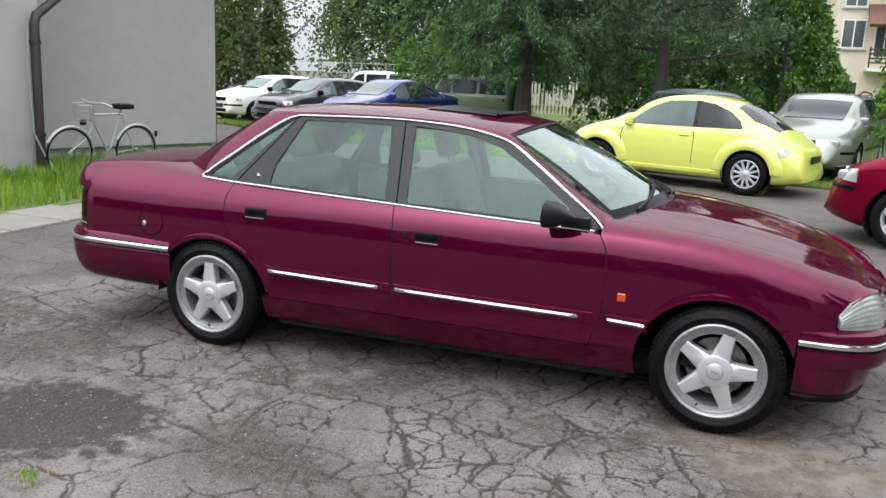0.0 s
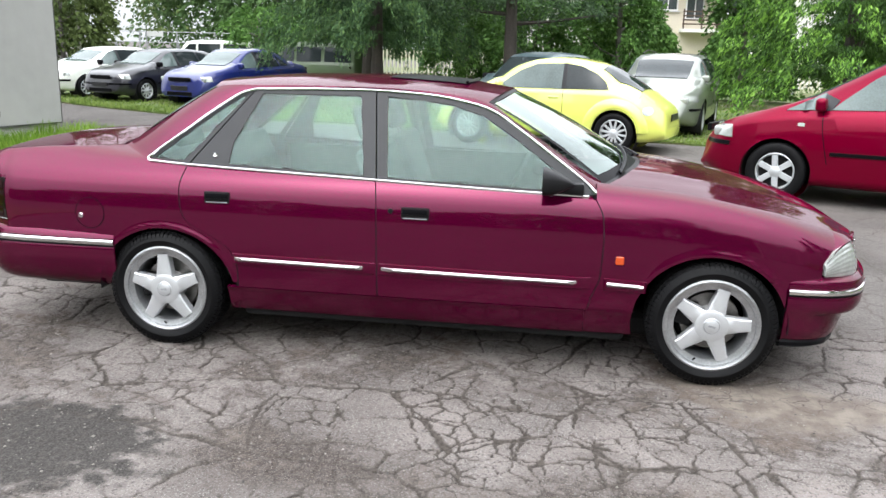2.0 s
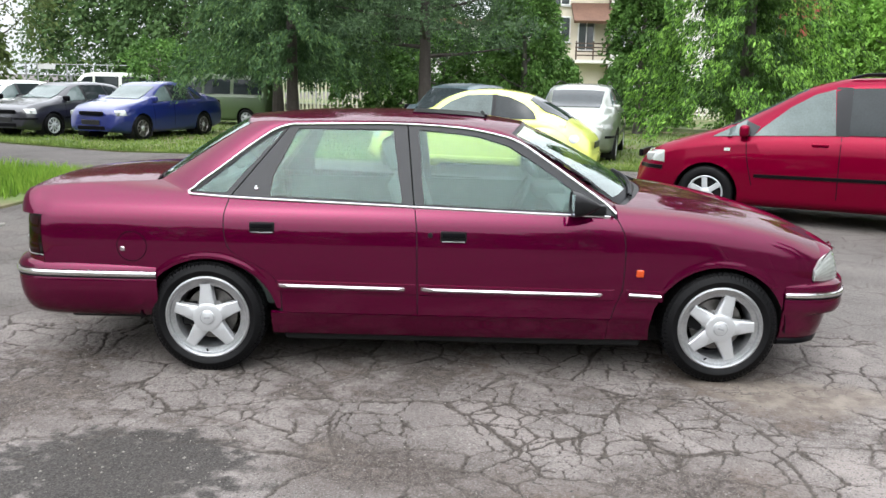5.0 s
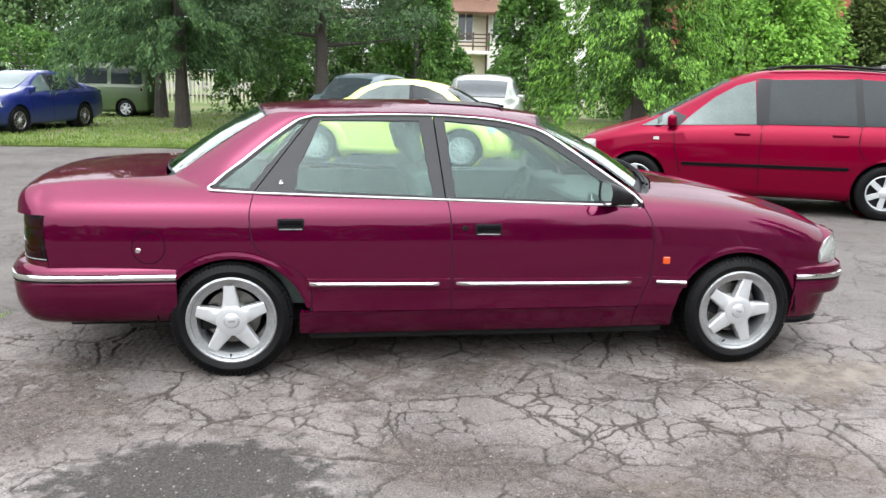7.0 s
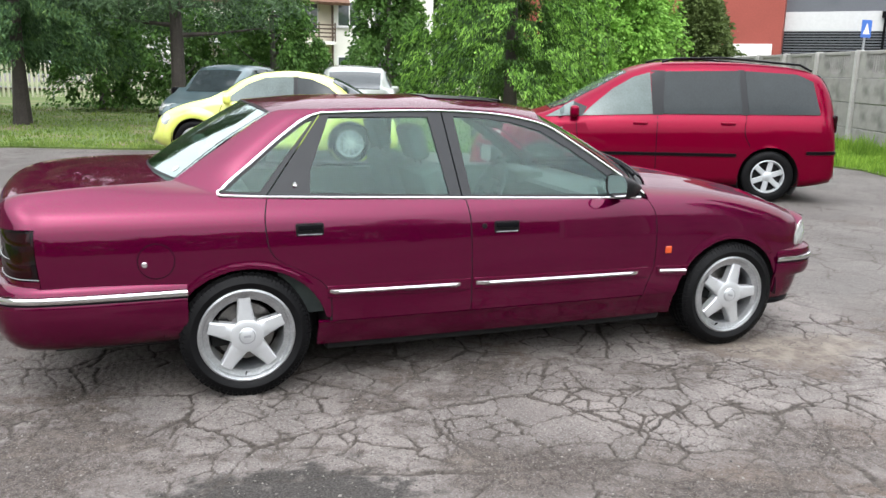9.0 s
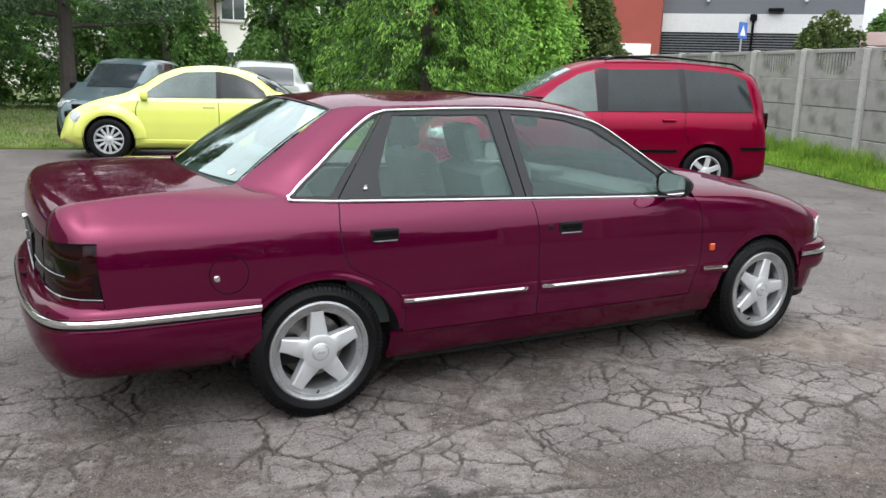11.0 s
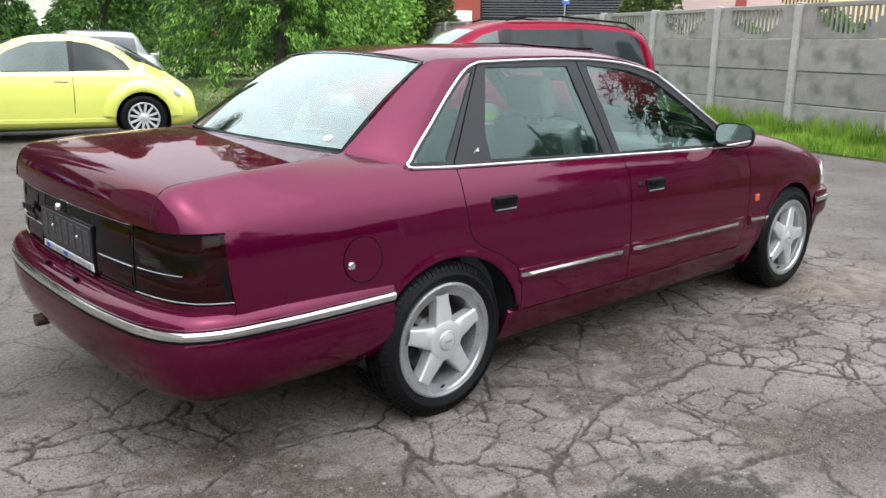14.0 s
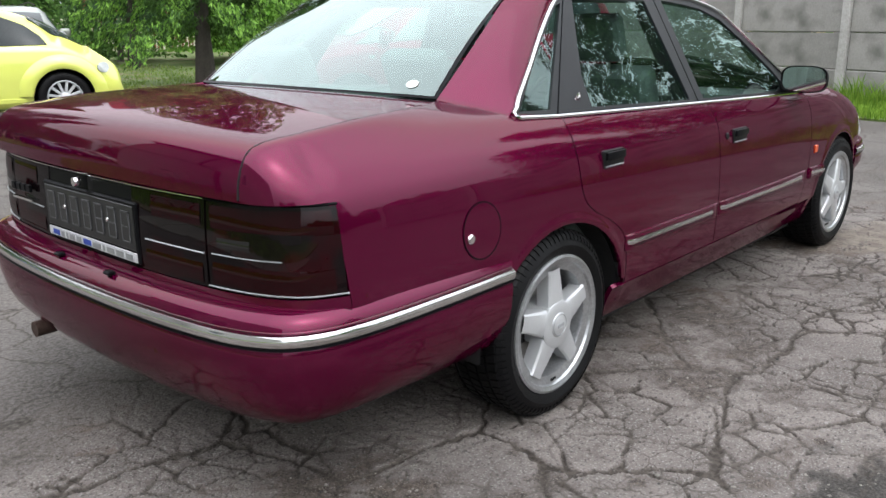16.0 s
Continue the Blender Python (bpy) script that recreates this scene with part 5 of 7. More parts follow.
FENCE_A, FENCE_D = Vector((9.604, 2.0, 0)), Vector((.364, .9314, 0))
VERGE = [(9.6, 7.9), (9.85, 6.2), (9.0, 4.1), (8.2, 2.2), (7.95, 1.0), (7.75, 0), (7.0, -2.2), (6.0, -6)]
EDGE_N = [(-14.5, 16.5), (-12.9, 15.2), (-10, 13.5), (-7, 12.05), (-4, 12.0), (-2, 11.35), (0, 10.95), (2.6, 10.5), (4.2, 10.0), (6.5, 9.2)]
plot("lawn_north", EDGE_N + VERGE + [(8.4, -6), (12.6, 4.5), (17, 16), (40, 34), (40, 60), (-30, 60), (-16, 30)], "uneven green lawn under the trees")
plot("lawn_west", [(-5.75, -8), (-5.6, 0), (-5.45, 3.2), (-5.35, 5.0), (-5.7, 6.8), (-6.3, 7.9), (-7.0, 8.2), (-7.4, 7.5), (-9.6, 1.2), (-13, -8)], "strip of tall grass along the grey building")
kerb = thing("edging_strip", "pale worn concrete edging slabs beside the grass", "edging", kind="structure")
for k in range(11):
    y0 = -3.4 + k * .62
    xa = -5.72 + .022 * (y0 + 3.4)
    part("slab", boxed(xa + .02, xa + .82, y0 + .006, y0 + .612, -.04, .022 + .006 * (k % 3), bevel=.008), KERB, kerb, smooth=0)


def blades(name, n, place, h0, h1, material, label, width=.006):
    """Grass: bent blades at places from place(count)."""
    p = place(n)
    n = len(p)
    a = rs.uniform(0, 2 * np.pi, n)
    h = rs.uniform(h0, h1, n) * (.55 + .45 * np.clip(.5 + .6 * waves(p[:, 0], p[:, 1], 1.1, 6, 5), 0, 1.2))
    lean = rs.uniform(.1, .6, n) * h
    la = rs.uniform(0, 2 * np.pi, n)
    w = width * rs.uniform(.7, 1.6, n)
    dx, dy = np.cos(a) * w, np.sin(a) * w
    lx, ly = np.cos(la) * lean, np.sin(la) * lean
    z0 = np.full(n, .025)
    v = np.stack([
        np.stack([p[:, 0] - dx, p[:, 1] - dy, z0], 1), np.stack([p[:, 0] + dx, p[:, 1] + dy, z0], 1),
        np.stack([p[:, 0] + dx * .7 + lx * .35, p[:, 1] + dy * .7 + ly * .35, z0 + h * .6], 1),
        np.stack([p[:, 0] - dx * .7 + lx * .35, p[:, 1] - dy * .7 + ly * .35, z0 + h * .6], 1),
        np.stack([p[:, 0] + lx, p[:, 1] + ly, z0 + h], 1)], 1).reshape(-1, 3)
    base = (np.arange(n) * 5)[:, None]
    f4 = base + np.array([[0, 1, 2, 3]])
    f3 = base + np.array([[3, 2, 4]])
    return tagged(raw(name, v.tolist(), f4.tolist() + f3.tolist(), material, smooth=False), label, "grass", kind="stuff")


def leaf_mat(name, c1, c2, through=.3, rough=.55):
    m = bpy.data.materials.new(name)
    m.use_nodes = True
    n, l = m.node_tree.nodes, m.node_tree.links
    b, o = n["Principled BSDF"], n["Material Output"]
    g = n.new("ShaderNodeNewGeometry")
    tcx = n.new("ShaderNodeTexCoord")
    nz = n.new("ShaderNodeTexNoise")
    nz.inputs["Scale"].default_value = 1.7
    l.new(tcx.outputs["Object"], nz.inputs["Vector"])
    ad = n.new("ShaderNodeMath")
    ad.operation = "MULTIPLY_ADD"
    l.new(g.outputs["Random Per Island"], ad.inputs[0])
    ad.inputs[1].default_value = .34
    l.new(nz.outputs["Fac"], ad.inputs[2])
    r = n.new("ShaderNodeMapRange")
    r.inputs["From Min"].default_value, r.inputs["From Max"].default_value = .38, .98
    l.new(ad.outputs[0], r.inputs["Value"])
    mx = n.new("ShaderNodeMixRGB")
    mx.inputs["Color1"].default_value, mx.inputs["Color2"].default_value = rgba(c1), rgba(c2)
    l.new(r.outputs[0], mx.inputs["Fac"])
    l.new(mx.outputs[0], b.inputs["Base Color"])
    b.inputs["Roughness"].default_value = rough
    b.inputs["Specular IOR Level"].default_value = .12
    t = n.new("ShaderNodeBsdfTranslucent")
    l.new(mx.outputs[0], t.inputs["Color"])
    s = n.new("ShaderNodeMixShader")
    s.inputs[0].default_value = through
    l.new(b.outputs[0], s.inputs[1])
    l.new(t.outputs[0], s.inputs[2])
    l.new(s.outputs[0], o.inputs["Surface"])
    return m


GRASS = leaf_mat("grass_blades", (.08, .17, .018), (.28, .44, .065), .35, .6)
GRASS_DRY = leaf_mat("short_grass", (.09, .16, .028), (.24, .31, .085), .3, .7)


def in_verge(m):
    t = rs.uniform(-9.5, 9.5, m)
    s = rs.uniform(0, 1, m) ** 1.6
    y = 2 + t * .932
    ex = np.interp(y, [-6, -2.2, 0, 1, 2.2, 4.1, 6.2, 7.9, 12], [6.0, 7.0, 7.75, 7.95, 8.2, 9.0, 9.85, 9.6, 9.0])
    fx = 9.604 + (y - 2) * .3908
    x = fx - .05 - (fx - ex) * s
    return np.stack([x, y], 1)


blades("verge_grass", 34000, in_verge, .05, .22, GRASS, "tall green grass along the concrete fence", .008)
blades("fence_foot_grass", 6000, lambda m: np.stack([9.604 + (y := rs.uniform(-6, 11, m)) * .3908 - .7816 - rs.uniform(.05, .5, m), y], 1), .25, .5, GRASS, "uncut grass at the foot of the fence", .008)
blades("west_grass", 14000, lambda m: np.stack([-7.3 + .365 * ((y := rs.uniform(-2, 7.9, m)) - 7.6) + .1 + (7.2 - 5.6 - .365 * (y - 7.6) * 1.0) * rs.uniform(0, 1, m) ** 1.1, y], 1), .10, .34, GRASS, "tall grass beside the grey building", .007)


def in_north(m):
    x = rs.uniform(-13.5, 10, m)
    e = np.interp(x, [p[0] for p in EDGE_N] + [10], [p[1] for p in EDGE_N] + [8.2])
    return np.stack([x, e + rs.uniform(0, 1, m) ** 2 * 14], 1)


blades("lawn_grass", 42000, in_north, .03, .10, GRASS_DRY, "short patchy lawn grass", .011)
# weeds in the cracks
for i, (x, y) in enumerate(((-1.04, -2.485), (-.98, -2.52), (-2.9, .3))):
    blades("weed", 22, lambda m: np.stack([x + rs.normal(0, .025, m), y + rs.normal(0, .02, m)], 1), .02, .05, GRASS, "small green weed in a crack", .004)

# ---------- grey building: its long wall runs at a slant past the yard ----------
WEST = Matrix.Translation((-7.3, 7.6, 0)) @ Matrix.Rotation(radians(-20), 4, "Z")


def west(name, bm, material, label, category):
    o = tagged(part(name, bm, material, smooth=0), label, category, kind="structure")
    o.matrix_world = WEST
    return o


west("wall_west", boxed(-.4, 0, -3.45, 0, .26, 5.2, bevel=.01), PLASTER, "grey rendered wall of a low building", "wall")
west("wall_west_end", boxed(-12, -.4, -.4, 0, .26, 5.2), PLASTER, "grey rendered end wall", "wall")
west("wall_west_front", boxed(-.4, 1.05, -14, -3.45, 0, 5.2, bevel=.012), PLASTER, "grey rendered projecting wall", "wall")
west("plinth", boxed(-12, -.05, -3.45, -.05, -.05, .26, bevel=.006), POST, "pale concrete plinth set back under the wall", "plinth")
# thin dark strip along the gap between render and plinth
west("foot_strip", boxed(-.06, .006, -3.45, .006, .245, .262), PLINTH, "dark strip along the gap under the render", "trim")
west("corner_bead", boxed(-.03, .004, -.004, .006, .26, 5.2), PLINTH, "dark corner bead of the rendered wall", "trim")
west("eaves", boxed(-12, .35, -14, .3, 5.2, 5.35), PIPE, "dark eaves board", "eaves")
west("eaves_trim", boxed(-.02, .05, -3.4, .02, 2.74, 2.82), PIPE, "dark trim high on the wall", "trim")
win = thing("window_1", "white framed window with a grey sill", "window", kind="structure", m=WEST)
part("window_frame", boxed(1.03, 1.10, -5.6, -4.42, 1.30, 2.9, bevel=.008), FRAME_WHITE, win)
part("pane", boxed(1.095, 1.107, -5.52, -4.50, 1.38, 2.82), WINDOWGLASS, win)
part("window_sill", boxed(1.03, 1.20, -5.7, -4.28, 1.24, 1.295, bevel=.006), PLINTH, win)
pipe = thing("downpipe", "brown rainwater downpipe with brackets on the wall corner", "downpipe", m=WEST)
part("pipe", tubed([(1.12, -3.54, .06), (1.12, -3.54, 2.0), (1.10, -3.50, 2.12), (.86, -3.1, 2.38), (.6, -2.75, 2.6), (.5, -2.6, 5.1)], .06, 14), PIPE, pipe)
for z in (.55, 1.75):
    part("bracket", tubed([(1.12, -3.54, z), (1.12, -3.54, z + .05)], .074, 14), PIPE, pipe)
cable = tagged(part("cable", tubed([(1.18, -3.66, 2.1), (1.2, -3.68, 1.2), (1.22, -3.66, .6), (1.27, -3.55, .3), (1.36, -3.42, .06)], .012, 6), GALV), "grey cable hanging beside the downpipe", "cable")
cable.matrix_world = WEST

# ---------- bicycle leaning on the wall ----------
bike = thing("bicycle", "silver roadster bicycle with black saddle leaning by the wall", "bicycle", m=Matrix.Translation((-7.12, 4.02, .0)) @ Matrix.Rotation(radians(80), 4, "Z") @ Matrix.Rotation(radians(5), 4, "X"))


def bike_wheel(x):
    b = bmesh.new()
    ring = [(x + .335 * math.cos(2 * math.pi * k / 40), 0, .34 + .335 * math.sin(2 * math.pi * k / 40)) for k in range(41)]
    w = part("wheel", tube(b, ring, .017, 8), RUBBER, bike)
    ring = [(x + .315 * math.cos(2 * math.pi * k / 40), 0, .34 + .315 * math.sin(2 * math.pi * k / 40)) for k in range(41)]
    part("rim", tubed(ring, .011, 6), GALV, w)
    for k in range(18):
        a = 2 * math.pi * k / 18
        part("wheel_wire", tubed([(x, .02 * (-1) ** k, .34), (x + .31 * math.cos(a), 0, .34 + .31 * math.sin(a))], .0015, 3), GALV, w)
    part("hub", tubed([(x, -.04, .34), (x, .04, .34)], .022, 10), GALV, w)
    pts = [(x + .365 * math.cos(a), 0, .34 + .365 * math.sin(a)) for a in [math.pi * (.05 + .8 * k / 16) for k in range(17)]]
    part("mudguard", tubed(pts, .02, 6), BIKE, bike)


bike_wheel(0)
bike_wheel(1.08)
for a, c, r in (((.36, 0, .86), (.86, 0, .86), .014), ((.34, 0, .80), (.62, 0, .30), .016), ((.62, 0, .30), (.80, 0, .90), .015), ((.62, 0, .30), (1.08, .04, .34), .009), ((.82, 0, .84), (1.08, .05, .34), .008), ((.30, 0, .98), (.36, 0, .74), .017), ((.36, 0, .74), (.24, 0, .52), .012), ((.24, 0, .52), (0, .04, .34), .011)):
    part("frame_tube", tubed([a, c], r, 8), BIKE, bike)
part("handlebar", tubed([(.44, -.28, 1.0), (.34, -.22, 1.04), (.29, -.05, 1.02), (.29, .05, 1.02), (.34, .22, 1.04), (.44, .28, 1.0)], .012, 8), BIKE, bike)
part("saddle", boxed(.70, .98, -.08, .08, .93, 1.0, bevel=.03, seg=2), PLASTIC, bike)
part("seat_post", tubed([(.79, 0, .86), (.82, 0, .95)], .012, 8), GALV, bike)
part("chain_wheel", lathe(bmesh.new(), [(0, -.01), (.09, -.01), (.09, .01), (0, .01)], 20, Matrix.Translation((.62, -.03, .30))), GALV, bike)
part("lamp", boxed(.16, .24, -.035, .035, .72, .79, bevel=.015), PLASTIC, bike)
basket = part("basket", tubed([(.20 + .13 * math.cos(2 * math.pi * k / 20), .15 * math.sin(2 * math.pi * k / 20), 1.0) for k in range(21)], .006, 6), GALV, bike, "round wire basket on the handlebar")
for z in (.78, .86, .93):
    q = .72 + .28 * (z - .78) / .22
    part("basket_hoop", tubed([(.20 + .13 * q * math.cos(2 * math.pi * k / 20), .15 * q * math.sin(2 * math.pi * k / 20), z) for k in range(21)], .003, 5), GALV, basket)
for k in range(12):
    a = 2 * math.pi * k / 12
    part("basket_wire", tubed([(.20 + .094 * math.cos(a), .108 * math.sin(a), .78), (.20 + .13 * math.cos(a), .15 * math.sin(a), 1.0)], .003, 4), GALV, basket)
part("rear_reflector", boxed(1.42, 1.45, -.02, .02, .52, .60, bevel=.005), SMOKED_RED, bike)

# ---------- concrete panel fence ----------
fence = thing("concrete_fence", "grey precast concrete panel fence with slotted top panels", "fence", kind="structure")
fy = math.degrees(math.atan2(FENCE_D.y, FENCE_D.x))
post_mesh, plain_mesh, slot_mesh = None, None, None
first_s = (Vector((10.872, 5.24, 0)) - FENCE_A).dot(FENCE_D) - 16
for k in range(16):
    o = FENCE_A + FENCE_D * (first_s + 2.0 * k)
    m = Matrix.Translation(o) @ Matrix.Rotation(radians(fy), 4, "Z")
    if post_mesh is None:
        b = bmesh.new()
        box(b, -.065, .065, -.085, .085, -.1, 2.10, bevel=.012)
        box(b, -.055, .055, -.07, .07, 2.10, 2.135, bevel=.012)
        pm = part("post", b, POST, fence, smooth=0)
        b = bmesh.new()
        box(b, .068, 1.932, -.028, .028, 0, .510, bevel=.014)
        pl = part("panel", b, CONCRETE, fence, smooth=0)
        b = bmesh.new()
        # the slotted top panel: bars of rising length under an arch
        box(b, .068, 1.932, -.028, .028, .47, .545, bevel=.01)
        box(b, .068, 1.932, -.028, .028, 0, .06)
        box(b, .068, .375, -.028, .028, .05, .48)
        box(b, 1.625, 1.932, -.028, .028, .05, .48)
        for j in range(13):
            x = .375 + (j + .5) * (1.25 / 13)
            arc = .07 + .30 * (abs(x - 1.0) / .625) ** 2.4
            box(b, x - .0481, x + .0481, -.026, .026, .055, arc)
            box(b, x - .0481, x - .034, -.014, .014, arc - .01, .475)
            box(b, x + .034, x + .0481, -.014, .014, arc - .01, .475)
        sp = part("slotted_panel", b, CONCRETE, fence, smooth=0)
        post_mesh, plain_mesh, slot_mesh = pm.data, pl.data, sp.data
        pm.matrix_basis, pl.matrix_basis, sp.matrix_basis = m, m @ Matrix.Translation((0, 0, .02)), m @ Matrix.Translation((0, 0, 1.57))
    else:
        for nm, dat, z in (("post", post_mesh, 0), ("panel", plain_mesh, .02), ("slotted_panel", slot_mesh, 1.57)):
            o2 = new(nm, dat)
            o2.parent = fence
            o2.matrix_basis = m @ Matrix.Translation((0, 0, z))
    for z in (.537, 1.054):
        o2 = new("panel", plain_mesh)
        o2.parent = fence
        o2.matrix_basis = m @ Matrix.Translation((0, .006 if z > 1 else -.004, z))

# ---------- paling fence behind the lawn ----------
pal = thing("paling_fence", "pale yellow paling fence behind the trees", "fence", kind="structure")
for k in range(20):
    part("post", boxed(-20 + k * 3, -19.9 + k * 3, 32.0, 32.1, 0, 1.5), GALV, pal, smooth=0)
for z in (.4, 1.15):
    part("rail", boxed(-20, 38, 32.02, 32.06, z, z + .06), WOOD_DARK, pal, smooth=0)
slat = boxed(-.04, .04, 31.98, 32.015, .12, 1.45)
s0 = part("slat", slat, PALING, pal, smooth=0)
s0.matrix_basis = Matrix.Translation((-14, 0, 0))
for k in range(1, 250):
    o2 = new("slat", s0.data)
    o2.parent = pal
    o2.matrix_basis = Matrix.Translation((-14 + k * .17, 0, rs.uniform(-.02, .02)))


# ---------- the other parked cars ----------
def make_car(name, label, spec, m):
    """A parked car from its side outline: x forward, z up, the origin between the axles on the ground."""
    top, belt, wide, roof_w = curve(spec["top"]), curve(spec["belt"]), curve(spec["wide"]), curve(spec["roof_w"])
    crown = curve(spec.get("crown", [(-3, .025), (0, .025), (3, .025)]))
    x0, x1 = spec["top"][0][0], spec["top"][-1][0]
    wb, R = spec["wb"] / 2, spec.get("R", .315)
    bot = spec.get("bottom", .2)
    paint = spec["paint"]
    grille_w = .16 if spec.get("round_lamps") else .34
    body = thing(name, label, "car" if "van" not in name else "van", m=m)

    def ring(x):
        t, b_, w = top(x), belt(x), wide(x)
        b_ = min(b_, t - .03)
        low = bot + .10 * max(0, (abs(x) - wb - .45) / .6)
        h = b_ - low
        pts = [(0, low), (w - .10, low), (w - .035, low + .06), (w - .012, low + .30 * h), (w, low + .52 * h), (w - .008, low + .76 * h), (w - .03, b_ - .03), (w - .055, b_)]
        g = t - b_
        if g > .18:
            rw = min(roof_w(x), w - .08)
            c = min(crown(x), max(.025, (g - .18) * 1.2 + .025))
            for k in (.25, .5, .75, .9):
                pts.append((w - .055 + (rw - w + .055) * k ** 1.15, b_ + (g - .025 - c) * k))
            pts += [(rw - .05, t - c), (rw * .55, t - .28 * c), (0, t)]
        else:
            for k in (.25, .5, .75, .9):
                pts.append((w - .055 - .10 * k, b_ + (g - .008) * k ** .7))
            pts += [(w * .62, t - .006), (w * .35, t - .001), (0, t)]
        return pts

    def y_at(x, z):
        p = ring(x)[1:]
        for a, c in zip(p, p[1:]):
            if a[1] <= z <= c[1] and c[1] > a[1]:
                return a[0] + (c[0] - a[0]) * (z - a[1]) / (c[1] - a[1])
        return p[-3][0]

    def z_at(x, y):
        p = ring(x)[3:]
        for a, c in zip(p[::-1], p[::-1][1:]):
            if a[0] <= y <= c[0]:
                return a[1] + (c[1] - a[1]) * (y - a[0]) / max(c[0] - a[0], 1e-6)
        return p[0][1]

    n = 90
    xs = [x0 + (x1 - x0) * (0.5 - 0.5 * math.cos(math.pi * i / n)) * .35 + (x1 - x0) * (i / n) * .65 for i in range(n + 1)]
    b = bmesh.new()
    g = []
    for x in xs:
        half = ring(x)
        g.append([b.verts.new((x, -y, z)) for y, z in half] + [b.verts.new((x, y, z)) for y, z in half[-2:0:-1]])
    k = len(g[0])
    for p, q in zip(g, g[1:]):
        for j in range(k):
            b.faces.new((p[j], p[(j + 1) % k], q[(j + 1) % k], q[j]))
    b.faces.new(g[0])
    b.faces.new(g[-1][::-1])
    bmesh.ops.subdivide_edges(b, edges=[e for e in b.edges if abs(e.verts[0].co.x - e.verts[1].co.x) < 1e-6 and abs(e.calc_length()) > .09 and max(abs(v.co.y) for v in e.verts) > .5 and min(v.co.z for v in e.verts) < .8], cuts=3, use_grid_fill=True)
    bmesh.ops.recalc_face_normals(b, faces=b.faces)
    AR = R + .045
    for cx in (-wb, wb):
        def d(v):
            return math.hypot((v.co.x - cx), (v.co.z - R)) / AR if abs(v.co.y) > .45 else 9
        inner = {v for v in b.verts if d(v) < 1}
        bmesh.ops.delete(b, geom=[f for f in b.faces if all(v in inner for v in f.verts)], context="FACES")
        for v in b.verts:
            q = d(v)
            if .3 < q < 1:
                v.co.x, v.co.z = cx + (v.co.x - cx) / q, R + (v.co.z - R) / q
    shell = part("body", b, paint, body, smooth=50)
    for cx in (-wb, wb):
        for s in (-1, 1):
            hb = bmesh.new()
            rr = [(cx + (AR + .01) * math.cos(t), R + (AR + .01) * math.sin(t)) for t in [math.pi * (-.2 + 1.4 * j / 24) for j in range(25)]]
            gg = [[hb.verts.new((x, s * yy, z)) for yy in (wide(cx) - .02, .50)] for x, z in rr]
            for p, q in zip(gg, gg[1:]):
                hb.faces.new((p[0], p[1], q[1], q[0]))
            hb.faces.new([p[1] for p in gg])
            part("wheel_housing", hb, LINER, body)

    def side_patch(nm, loop, material, out, parent, label_=""):
        """A flat-lying piece on both flanks with the given outline in (x, z)."""
        for s in (-1, 1):
            pb = bmesh.new()
            f = pb.faces.new([pb.verts.new((x, 0, z)) for x, z in loop])
            bmesh.ops.triangulate(pb, faces=[f])
            bmesh.ops.subdivide_edges(pb, edges=pb.edges, cuts=5, use_grid_fill=True)
            for v in pb.verts:
                v.co.y = s * (y_at(v.co.x, v.co.z) + out)
            bmesh.ops.recalc_face_normals(pb, faces=pb.faces)
            part(nm, pb, material, parent, label_, solid=.012, offset=0)

    def strip(nm, pts, w, material, out, parent):
        for s in (-1, 1):
            f = along([(x, 0, z) for x, z in pts])
            pb = bmesh.new()
            rows = []
            for i in range(17):
                p, q = f(i / 16), f(min(i / 16 + .02, 1)) - f(max(i / 16 - .02, 0))
                q.normalize()
                nn = Vector((-q.z, 0, q.x)) * w / 2
                rows.append([pb.verts.new((e.x, s * (y_at(e.x, e.z) + o), e.z)) for e, o in ((p - nn, 0), (p - nn * .8, out), (p + nn * .8, out), (p + nn, 0))])
            for a, c in zip(rows, rows[1:]):
                for j in range(3):
                    pb.faces.new((a[j], a[j + 1], c[j + 1], c[j]))
            bmesh.ops.recalc_face_normals(pb, faces=pb.faces)
            part(nm, pb, material, parent)

    for loop, dark in spec["windows"]:
        side_patch("side_window", loop, GLASS_DARK if dark else GLASS_PALE, .004, body)
    for loop in spec.get("black", ()):
        side_patch("window_surround", loop, FRAME, .001, body)
    for a, c, dark in spec["screens"]:
        pb = sheet(lambda u, v: (lambda x, t: (x, t * (min(roof_w(x), wide(x) - .08) - .06), z_at(x, abs(t) * (min(roof_w(x), wide(x) - .08) - .06)) + .006))(a + (c - a) * u, 2 * v - 1), 10, 16)
        bmesh.ops.recalc_face_normals(pb, faces=pb.faces)
        part("windscreen" if a > 0 else "rear_window", pb, GLASS_DARK if dark else GLASS_PALE, body, solid=.012, offset=0)
    for pts in spec.get("seams", ()):
        strip("door_gap", pts, .010, TRIM, .001, shell)
    for pts, w, material in spec.get("strips", ()):
        strip("side_moulding", pts, w, material, .014, body)
    for x, z in spec.get("handles", ()):
        for s in (-1, 1):
            y = s * y_at(x, z)
            part("door_handle", boxed(x - .09, x + .09, y - .022, y + .022, z - .018, z + .018, bevel=.01), spec.get("handle_mat", paint), body)
    for (x, z, lx, lz, material, nm) in spec.get("lamps", ()):
        side_patch(nm, [(x - lx, z - lz), (x + lx, z - lz * .8), (x + lx * .9, z + lz * .8), (x - lx * .9, z + lz)], material, .006, body)
